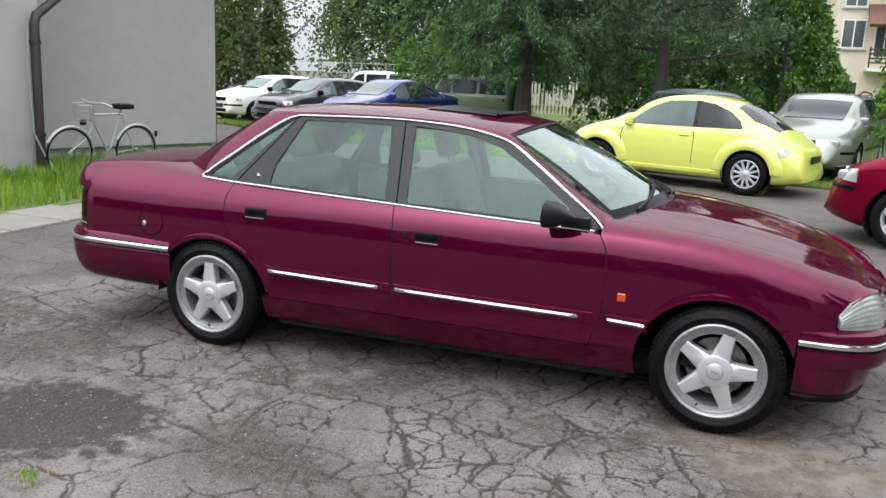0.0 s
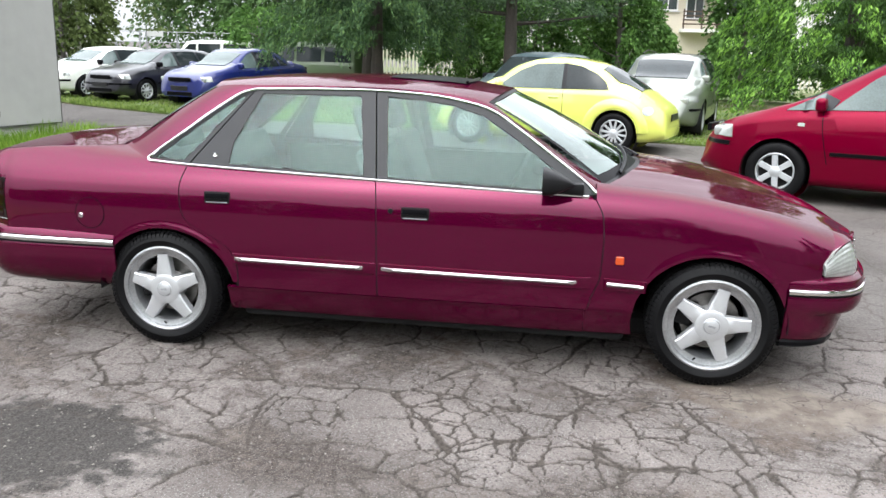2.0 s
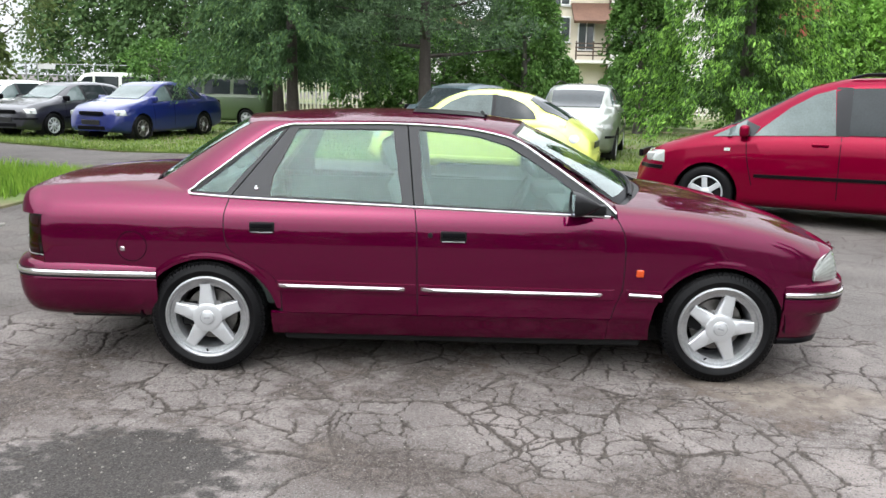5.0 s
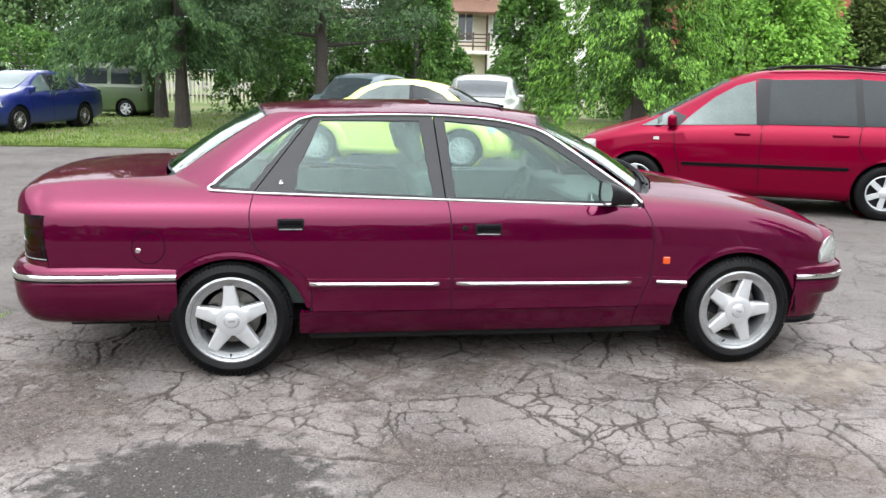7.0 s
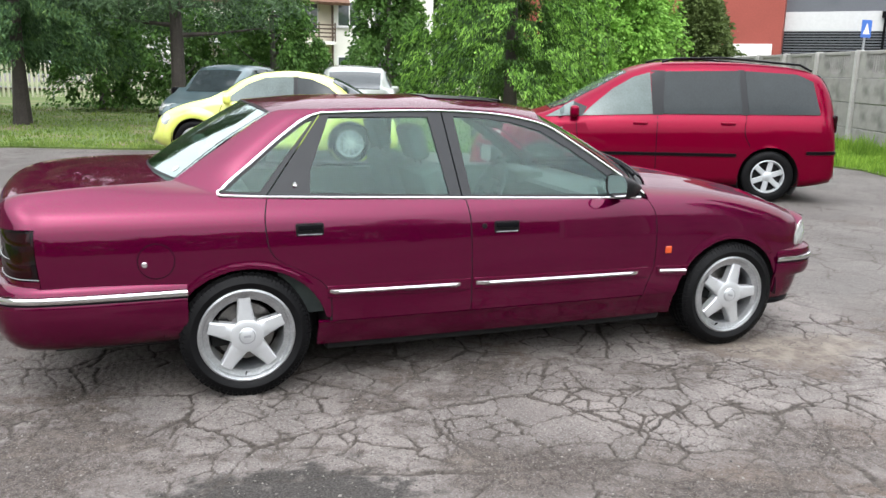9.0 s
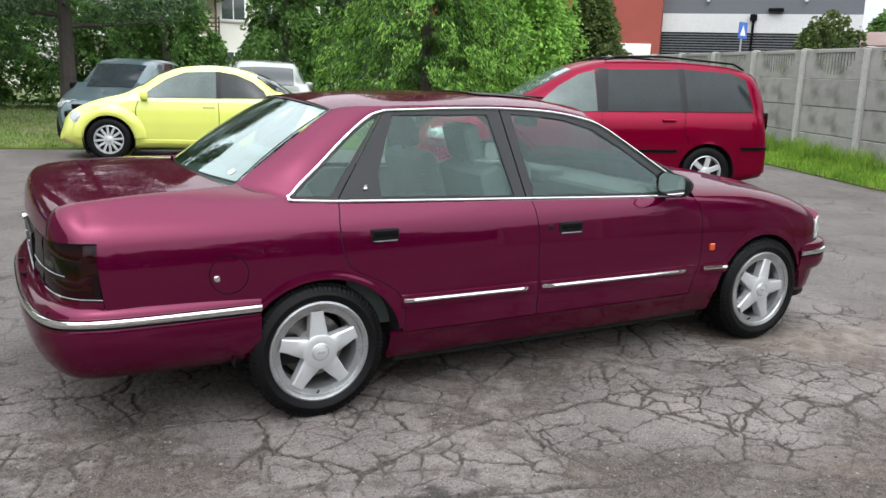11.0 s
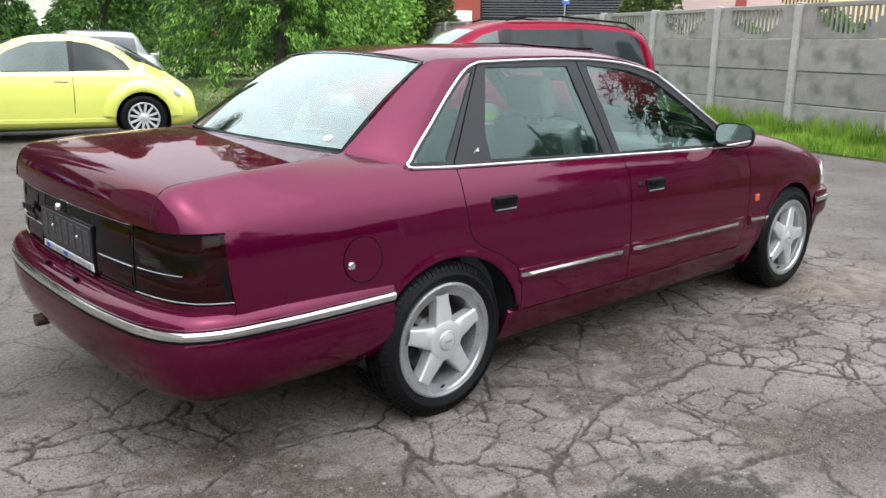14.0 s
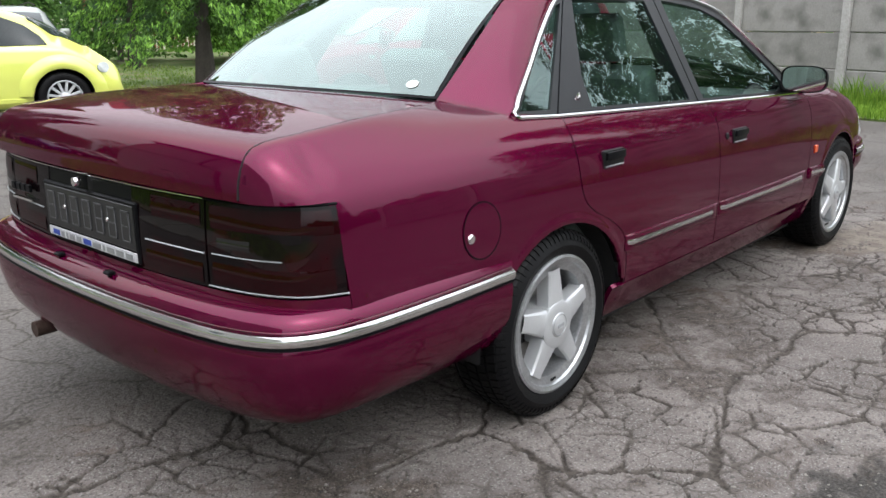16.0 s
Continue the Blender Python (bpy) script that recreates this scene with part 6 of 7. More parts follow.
    if not spec.get("round_lamps"):
        for s in (-1, 1):
            fx = max(x for x in xs if wide(x) > .71)
            bx = min(x for x in xs if wide(x) > .74)
            part("headlamp", boxed(fx - .10, fx + .05, s * .58 - .13, s * .58 + .13, spec["nose"] - .07, spec["nose"] + .05, bevel=.045, seg=3), LAMP_CLEAR, body)
            part("tail_lamp", boxed(bx - .015, bx + .10, s * .66 - .08, s * .66 + .08, spec["tail"] - .12, spec["tail"] + .10, bevel=.03, seg=2), SMOKED_RED, body)
    else:
        # separate bulging wings round the wheels, round lamps
        for cx in (-wb, wb):
            for s in (-1, 1):
                def wing(u, v, cx=cx, s=s):
                    a, rr = math.pi * (.02 + .96 * u), AR + (.54 - AR) * v
                    x, z = cx + rr * math.cos(a), R + rr * math.sin(a)
                    out = .05 * (1 - v ** 2.2) ** .8 * (1 - .45 * (1 - v) ** 5)
                    return (x, s * (y_at(x, min(max(z, .24), belt(x) - .02)) + out - .004), z)
                fb = sheet(wing, 40, 10)
                bmesh.ops.recalc_face_normals(fb, faces=fb.faces)
                part("wing", fb, paint, body, solid=.01, offset=0)
        for cx, z, rr, material, nm in spec["round_lamps"]:
            side_patch(nm, [(cx + rr * math.cos(2 * math.pi * j / 14), z + rr * .85 * math.sin(2 * math.pi * j / 14)) for j in range(14)], material, .012, body)
    part("grille", boxed(x1 - .05, x1 + .004, -grille_w, grille_w, spec["nose"] - .05, spec["nose"] + .04, bevel=.01), TRIM, body)
    part("bumper_intake", boxed(x1 - .06, x1 + .006, -.40, .40, bot + .08, bot + .18, bevel=.01), TRIM, body)
    part("number_plate", boxed(x1 + .002, x1 + .018, -.26, .26, bot + .21, bot + .32, bevel=.004), PLATE_BLACK, body)
    part("number_plate", boxed(x0 - .018, x0 - .002, -.26, .26, spec.get("rear_plate", .75), spec.get("rear_plate", .75) + .11, bevel=.004), PLATE_BLACK, body)
    mx, mz = spec["mirror"]
    for s in (-1, 1):
        y = s * (y_at(mx, mz) + .09)
        part("door_mirror", boxed(mx - .05, mx + .06, y - .09, y + .09, mz - .05, mz + .09, bevel=.05, seg=4), spec.get("mirror_mat", paint), body)
    for mb in spec.get("rails", ()):
        for s in (-1, 1):
            pts = [(x, s * (roof_w(x) - .07), top(x) + h) for x, h in mb]
            part("roof_rail", tubed(pts, .014, 8), TRIM, body)
    # wheels
    wr = spec.get("rim", .20)
    hub = new("wheel")
    hub.parent = body
    part("tyre", lathe(bmesh.new(), tyre_profile(R, wr, .2), 40), RUBBER, hub)
    part("rim", lathe(bmesh.new(), [(wr + .004, -.09), (wr - .006, -.098), (wr - .014, -.088), (wr - .02, -.06), (wr - .03, .05)], 40), spec.get("hub_mat", HUBCAP), hub)
    part("wheel_back", lathe(bmesh.new(), [(0, -.03), (wr - .02, -.03)], 30), LINER, hub)
    ns, sw = spec.get("spokes", (12, .016))
    for j in range(ns):
        a = 2 * math.pi * j / ns
        part("spoke", boxed(.03, wr - .012, -.088, -.06, -sw, sw, m=Matrix.Rotation(a, 4, "Y"), bevel=.004), spec.get("hub_mat", HUBCAP), hub)
    part("hub", lathe(bmesh.new(), [(0, -.098), (.05, -.096), (.065, -.085), (.07, -.05)], 24), HUBCAP, hub)
    yw = wide(wb) - .115
    hub.matrix_basis = pose(wb, -yw, R)
    place_wheel(hub, body, pose(-wb, -yw, R, 0, 17, 0))
    place_wheel(hub, body, pose(wb, yw, R, 0, 25, 180))
    place_wheel(hub, body, pose(-wb, yw, R, 0, 40, 180))
    return body


def resized(spec, k):
    """The same car, larger or smaller."""
    out = dict(spec)
    for key in ("top", "belt", "wide", "roof_w", "handles"):
        out[key] = [(a * k, b * k) for a, b in spec[key]]
    for key in ("black", "seams", "rails"):
        out[key] = [[(a * k, b * k) for a, b in loop] for loop in spec.get(key, ())]
    out["windows"] = [([(a * k, b * k) for a, b in loop], dark) for loop, dark in spec["windows"]]
    out["strips"] = [([(a * k, b * k) for a, b in pts], w, m) for pts, w, m in spec.get("strips", ())]
    out["screens"] = [(a * k, b * k, dark) for a, b, dark in spec["screens"]]
    out["lamps"] = [(a * k, b * k, c, d, m, nm) for a, b, c, d, m, nm in spec.get("lamps", ())]
    out["mirror"] = tuple(v * k for v in spec["mirror"])
    for key, usual in (("wb", 2.7), ("R", .315), ("rim", .2), ("nose", .7), ("tail", .9), ("bottom", .2), ("rear_plate", .75)):
        out[key] = spec.get(key, usual) * k
    return out


def heading(front, rear, gap, left=True):
    """The pose of a car whose wheels on one side stand on these two spots."""
    f, r = Vector((*front, 0)), Vector((*rear, 0))
    h = (f - r).normalized()
    side_way = Vector((-h.y, h.x, 0)) * (1 if left else -1)
    c = (f + r) / 2 - side_way * gap
    return Matrix.Translation(c) @ Matrix.Rotation(math.atan2(h.y, h.x), 4, "Z")


BEETLE = dict(paint=PAINT_YELLOW, wb=2.51, R=.325, rim=.215, spokes=(12, .017), nose=.66, tail=.72, rear_plate=.52, mirror=(.72, .98),
    top=[(-2.03, .44), (-2.02, .58), (-1.96, .70), (-1.85, .80), (-1.68, .92), (-1.42, 1.11), (-1.1, 1.295), (-.7, 1.425), (-.25, 1.475), (.15, 1.445), (.5, 1.34), (.85, 1.12), (1.05, 1.02), (1.4, .93), (1.75, .79), (1.95, .62), (2.02, .42)],
    crown=[(-2.03, .15), (-1.3, .15), (-.95, .06), (-.6, .028), (0, .025), (1.0, .03), (2.02, .03)],
    belt=[(-2.03, .41), (-1.96, .56), (-1.85, .64), (-1.6, .80), (-1.2, .955), (.9, .955), (1.3, .82), (1.75, .66), (2.02, .39)],
    wide=[(-2.03, .60), (-1.98, .68), (-1.88, .76), (-1.7, .825), (-1.3, .862), (-.9, .815), (-.5, .775), (.5, .775), (.9, .81), (1.25, .862), (1.6, .80), (1.85, .68), (2.02, .50)],
    roof_w=[(-1.9, .40), (-1.2, .56), (-.3, .60), (.5, .58), (1.0, .54)],
    windows=[([(-.33, .975), (.79, .965), (.62, 1.10), (.40, 1.25), (.13, 1.355), (-.15, 1.372), (-.33, 1.375)], False), ([(-1.12, .99), (-.40, .978), (-.40, 1.373), (-.62, 1.342), (-.88, 1.235), (-1.05, 1.10)], True)],
    black=[[(-.41, .972), (-.32, .972), (-.32, 1.38), (-.41, 1.38)]],
    screens=[(.98, .36, False), (-.95, -1.58, True)],
    seams=[[(-.36, .95), (-.37, .7), (-.36, .40)], [(.80, .95), (.86, .75), (.78, .52), (.72, .40)]],
    handles=[(-.22, .84)], strips=[([(-.80, .30), (0, .295), (.80, .30)], .06, PAINT_YELLOW)],
    round_lamps=[(-1.76, .69, .08, LAMP_CLEAR, "tail_lamp"), (1.74, .66, .10, LAMP_CLEAR, "headlamp")])
make_car("compact_car", "bright yellow rounded two-door car with silver hubcaps", BEETLE, heading((-.945, 9.47), (1.445, 8.72), .75))

MPV = dict(paint=PAINT_RED, wb=2.84, R=.325, rim=.205, spokes=(6, .032), nose=.73, tail=1.0, mirror=(1.02, 1.06),
    top=[(-2.27, .40), (-2.26, .80), (-2.23, 1.10), (-2.13, 1.42), (-1.98, 1.60), (-1.6, 1.69), (-.8, 1.73), (-.1, 1.71), (.3, 1.62), (.8, 1.36), (1.3, 1.10), (1.65, .985), (2.02, .86), (2.22, .73), (2.33, .55), (2.34, .40)],
    belt=[(-2.27, .37), (-2.24, .75), (-2.1, 1.06), (0, 1.03), (1.2, .965), (1.65, .90), (2.05, .76), (2.34, .37)],
    wide=[(-2.27, .72), (-2.22, .82), (-2.0, .885), (-1.0, .905), (.8, .90), (1.6, .885), (1.95, .81), (2.2, .66), (2.34, .50)],
    roof_w=[(-2.4, .66), (-1.5, .70), (0, .70), (.6, .66), (1.3, .60)],
    windows=[([(.05, 1.065), (.92, 1.025), (.84, 1.11), (.55, 1.36), (.30, 1.515), (.10, 1.575)], False), ([(-1.05, 1.085), (-.08, 1.07), (-.08, 1.59), (-.98, 1.615)], True), ([(-2.0, 1.10), (-1.13, 1.088), (-1.06, 1.615), (-1.70, 1.585), (-1.90, 1.50)], True), ([(1.02, 1.02), (1.38, 1.0), (1.02, 1.20)], False)],
    black=[[(-1.13, 1.08), (-1.05, 1.08), (-.98, 1.625), (-1.06, 1.625)], [(-.08, 1.06), (.05, 1.06), (.09, 1.60), (-.08, 1.60)], [(.92, 1.02), (1.02, 1.015), (1.02, 1.19), (.86, 1.13)]],
    screens=[(1.32, .38, False), (-1.98, -2.18, True)],
    seams=[[(-.01, 1.05), (-.01, .75), (-.02, .34)], [(-1.10, 1.08), (-1.09, .85), (-1.16, .70)], [(1.0, 1.02), (.98, .8), (.90, .45)]],
    handles=[(.20, .95), (-.88, .97)], strips=[([(-1.0, .585), (0, .575), (.88, .565)], .042, TRIM), ([(-2.24, .64), (-2.1, .638), (-1.85, .632)], .045, TRIM), ([(1.95, .60), (2.1, .60), (2.26, .60)], .05, TRIM)],
    lamps=[(1.20, .86, .035, .02, LAMP_CLEAR, "side_indicator"), (2.06, .735, .13, .07, LAMP_CLEAR, "headlamp")],
    rails=[[(-1.9, .0), (-1.75, .035), (-.8, .04), (-.2, .035), (-.05, .0)]])
make_car("people_carrier", "cherry red people carrier with tinted rear windows and roof rails", MPV, heading((3.02, 4.905), (5.605, 3.74), .79))

ESTATE = dict(paint=PAINT_SILVER, wb=2.75, R=.315, rim=.20, spokes=(9, .02), nose=.66, tail=.85, mirror=(.82, .98),
    top=[(-2.3, .42), (-2.28, .82), (-2.18, 1.15), (-2.0, 1.36), (-1.5, 1.425), (-.6, 1.45), (.1, 1.42), (.5, 1.28), (1.0, 1.02), (1.25, .965), (1.7, .88), (2.1, .74), (2.28, .42)],
    belt=[(-2.3, .39), (-2.2, .8), (-1.8, .965), (0, .93), (1.1, .89), (1.7, .80), (2.1, .66), (2.28, .39)],
    wide=[(-2.3, .68), (-2.2, .80), (-1.6, .86), (0, .87), (1.4, .86), (1.9, .78), (2.15, .62), (2.28, .5)],
    roof_w=[(-2.2, .54), (-1.5, .58), (0, .58), (.5, .56), (1.2, .52)],
    windows=[([(.06, .96), (.80, .93), (.62, 1.08), (.32, 1.27), (.08, 1.335)], False), ([(-.92, .985), (-.03, .965), (-.03, 1.345), (-.88, 1.36)], True), ([(-1.95, 1.01), (-1.0, .99), (-.97, 1.36), (-1.7, 1.33)], True)],
    black=[[(-.04, .96), (.07, .955), (.08, 1.35), (-.04, 1.35)]],
    screens=[(1.06, .42, True), (-2.0, -2.22, True)], seams=[[(.02, .95), (.02, .7), (.02, .34)], [(.9, .92), (.9, .7), (.84, .36)]],
    handles=[(.18, .82), (-.8, .84)], strips=[([(-1.0, .52), (0, .515), (.88, .51)], .05, TRIM), ([(1.75, .5), (1.95, .5), (2.1, .5)], .05, TRIM)],
    lamps=[(1.98, .68, .13, .06, LAMP_CLEAR, "headlamp")], rails=[[(-1.8, .0), (-1.6, .04), (-.6, .045), (0, .0)]])
make_car("estate_car", "silver-green estate car standing on the lawn", resized(ESTATE, 1.10), heading((3.25, 12.2), (3.98, 15.1), .83))

TALL = dict(ESTATE, paint=PAINT_TEAL, nose=.72, wb=2.76, mirror=(.9, 1.05), mirror_mat=TRIM,
    top=[(-2.1, .42), (-2.08, .9), (-1.95, 1.25), (-1.7, 1.5), (-1.1, 1.62), (-.3, 1.65), (.2, 1.6), (.6, 1.42), (1.15, 1.08), (1.4, 1.0), (1.8, .88), (2.05, .72), (2.14, .42)],
    belt=[(-2.1, .39), (-2.0, .85), (-1.6, 1.06), (0, 1.02), (1.2, .95), (1.7, .82), (2.0, .66), (2.14, .39)],
    wide=[(-2.1, .66), (-2.0, .80), (-1.5, .86), (0, .87), (1.4, .86), (1.8, .78), (2.05, .62), (2.14, .5)],
    windows=[([(.06, 1.05), (.9, 1.0), (.72, 1.16), (.40, 1.40), (.08, 1.5)], False), ([(-.92, 1.07), (-.03, 1.05), (-.03, 1.53), (-.85, 1.54)], True), ([(-1.75, 1.10), (-1.0, 1.08), (-.95, 1.53), (-1.4, 1.48)], True)],
    black=[[(-.04, 1.04), (.07, 1.04), (.08, 1.52), (-.04, 1.53)]], screens=[(1.18, .42, True), (-1.75, -2.0, True)], strips=[([(-.9, .55), (0, .545), (.88, .54)], .06, TRIM)], lamps=[(1.86, .76, .11, .08, LAMP_CLEAR, "headlamp")], rails=[])
make_car("tall_hatchback", "teal tall hatchback facing the road on the lawn", resized(TALL, .94), heading((.034, 12.31), (1.28, 14.584), .715))

HATCH = dict(ESTATE, paint=PAINT_BLACK, wb=2.51, nose=.68, tail=.85, mirror=(.72, .98), mirror_mat=TRIM,
    top=[(-1.95, .42), (-1.94, .84), (-1.86, 1.08), (-1.62, 1.3), (-1.2, 1.40), (-.5, 1.44), (.1, 1.41), (.45, 1.27), (.92, 1.02), (1.15, .97), (1.6, .89), (1.92, .78), (2.03, .66), (2.08, .42)],
    belt=[(-1.95, .39), (-1.88, .8), (-1.6, .96), (0, .93), (1.0, .89), (1.6, .80), (1.95, .66), (2.08, .39)],
    wide=[(-1.95, .66), (-1.85, .80), (-1.4, .85), (0, .865), (1.3, .855), (1.75, .79), (1.98, .68), (2.08, .56)],
    windows=[([(.06, .96), (.74, .93), (.56, 1.08), (.28, 1.27), (.08, 1.33)], False), ([(-.85, .985), (-.03, .965), (-.03, 1.34), (-.78, 1.34)], True), ([(-1.5, 1.01), (-.95, .99), (-.88, 1.34), (-1.2, 1.28)], True)],
    black=[[(-.04, .96), (.07, .955), (.08, 1.34), (-.04, 1.345)]],
    screens=[(.98, .36, False), (-1.60, -1.86, True)], lamps=[(1.86, .69, .10, .065, LAMP_CLEAR, "headlamp")], rails=[], seams=[[(.02, .95), (.02, .7), (.02, .34)], [(.82, .92), (.82, .7), (.78, .36)]])
make_car("hatchback", "black hatchback parked at the edge of the lawn", resized(HATCH, .96), heading((-10.1, 15.7), (-9.34, 17.99), .73))
make_car("hatchback", "off-white hatchback parked at the edge of the lawn", resized(dict(HATCH, paint=PAINT_WHITE), .96), heading((-12.3, 16.6), (-11.45, 18.85), .73))

SALOON = dict(HATCH, paint=PAINT_BLUE, mirror_mat=PAINT_BLUE, spokes=(10, .018), strips=[], hub_mat=STEEL,
    top=[(-2.28, .42), (-2.27, .80), (-2.2, .98), (-1.95, 1.03), (-1.65, 1.07), (-1.3, 1.25), (-.9, 1.38), (-.4, 1.44), (.1, 1.41), (.45, 1.27), (.92, 1.02), (1.15, .97), (1.6, .89), (1.92, .78), (2.03, .66), (2.08, .42)],
    belt=[(-2.28, .39), (-2.2, .86), (-1.8, .97), (-.9, .955), (0, .93), (1.0, .89), (1.6, .80), (1.95, .66), (2.08, .39)],
    wide=[(-2.28, .66), (-2.15, .79), (-1.5, .85), (0, .865), (1.3, .855), (1.75, .79), (1.98, .68), (2.08, .56)],
    windows=[([(.06, .96), (.74, .93), (.56, 1.08), (.28, 1.27), (.08, 1.33)], False), ([(-.85, .985), (-.03, .965), (-.03, 1.34), (-.72, 1.32)], True), ([(-1.25, 1.01), (-.92, .99), (-.80, 1.28)], True)],
    screens=[(.98, .36, False), (-1.05, -1.62, True)])
make_car("small_saloon", "dark blue small saloon car parked under the trees", SALOON, heading((-7.65, 15.1), (-6.87, 17.5), .76))

VAN = dict(MPV, paint=PAINT_GREEN, wb=2.92, nose=.8, tail=.95, rails=[], mirror=(1.15, 1.2), mirror_mat=TRIM,
    top=[(-2.4, .42), (-2.39, 1.2), (-2.33, 1.75), (-2.1, 1.9), (-1, 1.94), (.4, 1.93), (.85, 1.85), (1.35, 1.35), (1.6, 1.18), (2.0, 1.05), (2.25, .85), (2.33, .42)],
    belt=[(-2.4, .39), (-2.35, 1.1), (-2.1, 1.15), (0, 1.14), (1.3, 1.1), (1.7, 1.0), (2.1, .8), (2.33, .39)],
    roof_w=[(-2.4, .72), (0, .74), (.8, .72), (1.6, .66)],
    windows=[([(.4, 1.18), (1.2, 1.15), (.95, 1.5), (.75, 1.7), (.4, 1.74)], True), ([(-.8, 1.2), (.28, 1.19), (.28, 1.74), (-.8, 1.75)], True), ([(-2.1, 1.2), (-.95, 1.2), (-.95, 1.75), (-2.05, 1.72)], True)], black=[],
    screens=[(1.5, .92, False), (-2.2, -2.36, True)], seams=[[(.34, 1.15), (.34, .7), (.34, .34)]], handles=[(.55, 1.0)], strips=[], lamps=[(2.08, .82, .10, .07, LAMP_CLEAR, "headlamp")])
make_car("green_van", "dull green van parked behind the spruces", resized(VAN, .86), heading((-9.25, 22.8), (-6.78, 22.2), .68))
make_car("white_van", "white van at the far end of the car park", resized(dict(VAN, paint=PAINT_WHITE), .86), heading((-15.6, 28.9), (-13.1, 29.1), .68))


# ---------- houses beyond the fence ----------
def window(parent, x, z, w, h, y, sill=True):
    """A house window in a wall that faces -y."""
    win = part("window", boxed(x - w / 2, x + w / 2, y - .05, y + .02, z, z + h, bevel=.01), FRAME_WHITE, parent, smooth=0)
    for k in (0, 1):
        part("pane", boxed(x - w / 2 + .07 + k * (w / 2 - .03), x - .02 + k * (w / 2 - .05), y - .062, y - .045, z + .07, z + h - .07), WINDOWGLASS, win, smooth=0)
    if sill:
        part("sill", boxed(x - w / 2 - .08, x + w / 2 + .08, y - .14, y, z - .06, z), LIGHTPANEL, win, smooth=0)
    return win


house = thing("house", "cream rendered house with brown roof and dark balcony", "house")
part("wall", boxed(4.7, 12.2, 40, 49, 0, 7.4), CREAM, house, smooth=0)
part("wall", boxed(8.05, 13.6, 39.6, 40, 0, 7.2), WHITEWALL, house, smooth=0)
b = bmesh.new()
vs = [b.verts.new(v) for v in ((4.2, 39.0, 7.3), (14.1, 39.0, 7.3), (14.1, 50, 7.3), (4.2, 50, 7.3), (6.2, 44.5, 10.4), (12.1, 44.5, 10.4))]
for f in ((0, 1, 5, 4), (1, 2, 5), (2, 3, 4, 5), (3, 0, 4), (3, 2, 1, 0)):
    b.faces.new([vs[i] for i in f])
part("roof", b, ROOF, house, smooth=0)
window(house, 5.55, 3.7, 1.05, 1.35, 40)
window(house, 6.9, 3.3, .9, 1.9, 40, False)
window(house, 5.5, .9, 1.1, 1.3, 40)
window(house, 8.9, 3.6, 1.3, 1.3, 39.6)
window(house, 8.9, .9, 1.3, 1.2, 39.6)
window(house, 10.9, 3.6, 1.3, 1.3, 39.6)
b = bmesh.new()
vs = [b.verts.new(v) for v in ((6.05, 38.5, 4.75), (8.7, 38.5, 4.75), (8.7, 40, 5.75), (6.05, 40, 5.75))]
b.faces.new(vs)
part("canopy", b, ROOF, house, "brown tiled canopy over the balcony", smooth=0, solid=.16)
window(house, 5.5, 5.6, 1.0, 1.2, 40)
window(house, 10.9, 1.0, 1.3, 1.2, 39.6)
balcony = part("balcony", boxed(6.2, 8.0, 38.8, 40, 2.65, 2.82), WHITEWALL, house, smooth=0)
for z in (3.0, 3.2, 3.4, 3.6):
    part("rail", boxed(6.2, 8.0, 38.78, 38.84, z, z + .07), WOOD_DARK, balcony, smooth=0)
for x in (6.22, 7.1, 7.95):
    part("post", boxed(x, x + .07, 38.8, 38.87, 2.8, 3.75), WOOD_DARK, balcony, smooth=0)
part("downpipe", tubed([(8.0, 39.5, .1), (8.0, 39.5, 7.2)], .06, 8), WOOD_DARK, house)
annex = thing("house_annex", "low white annex with a dark slatted porch", "house")
part("wall", boxed(-1.5, 4.5, 41, 47, 0, 4.6), WHITEWALL, annex, smooth=0)
part("roof", boxed(-1.9, 4.9, 40.4, 47.4, 4.6, 4.85), ROOF, annex, smooth=0)
window(annex, .6, 2.9, 1.2, 1.1, 41)
window(annex, 3.2, 2.9, 1.2, 1.1, 41)
part("porch_roof", boxed(1.2, 4.4, 38.9, 41, 2.55, 2.7), LIGHTPANEL, annex, smooth=0)
for k in range(12):
    part("porch_slat", boxed(1.3 + k * .26, 1.38 + k * .26, 38.95, 39.02, .2, 2.5), WOOD_DARK, annex, smooth=0)

# ---------- commercial building: red and grey ----------
hall = thing("commercial_building", "red and grey flat-roofed hall with a light band and louvres", "building", m=Matrix.Translation((28.0, 28.9, 0)) @ Matrix.Rotation(math.atan2(-.76, .65), 4, "Z"))
part("wall", boxed(0, 9.2, 0, 12, 0, 8.2), GREYPANEL, hall, smooth=0)
part("wall", boxed(-16, 0, -.5, 12, 0, 9), BRICKRED, hall, smooth=0)
part("band", boxed(.02, 9.2, -.06, 0, 3.72, 4.62), LIGHTPANEL, hall, smooth=0)
part("louvre_backing", boxed(.02, 9.2, -.02, 0, 1.6, 3.70), TRIM, hall, smooth=0)
for k in range(16):
    part("louvre", boxed(.05, 9.18, -.10, -.02, 1.66 + k * .128, 1.72 + k * .128), GREYPANEL, hall, smooth=0)
for z in (5.9,):
    part("panel_joint", boxed(-16, 0, -.52, -.5, z, z + .04), PLINTH, hall, smooth=0)
part("white_panel", boxed(-2.6, -.4, -.58, -.5, 2.0, 3.1), SIGN_WHITE, hall, smooth=0)
part("downpipe", boxed(4.3, 4.42, -.2, -.06, 1.6, 4.4), TRIM, hall, smooth=0)
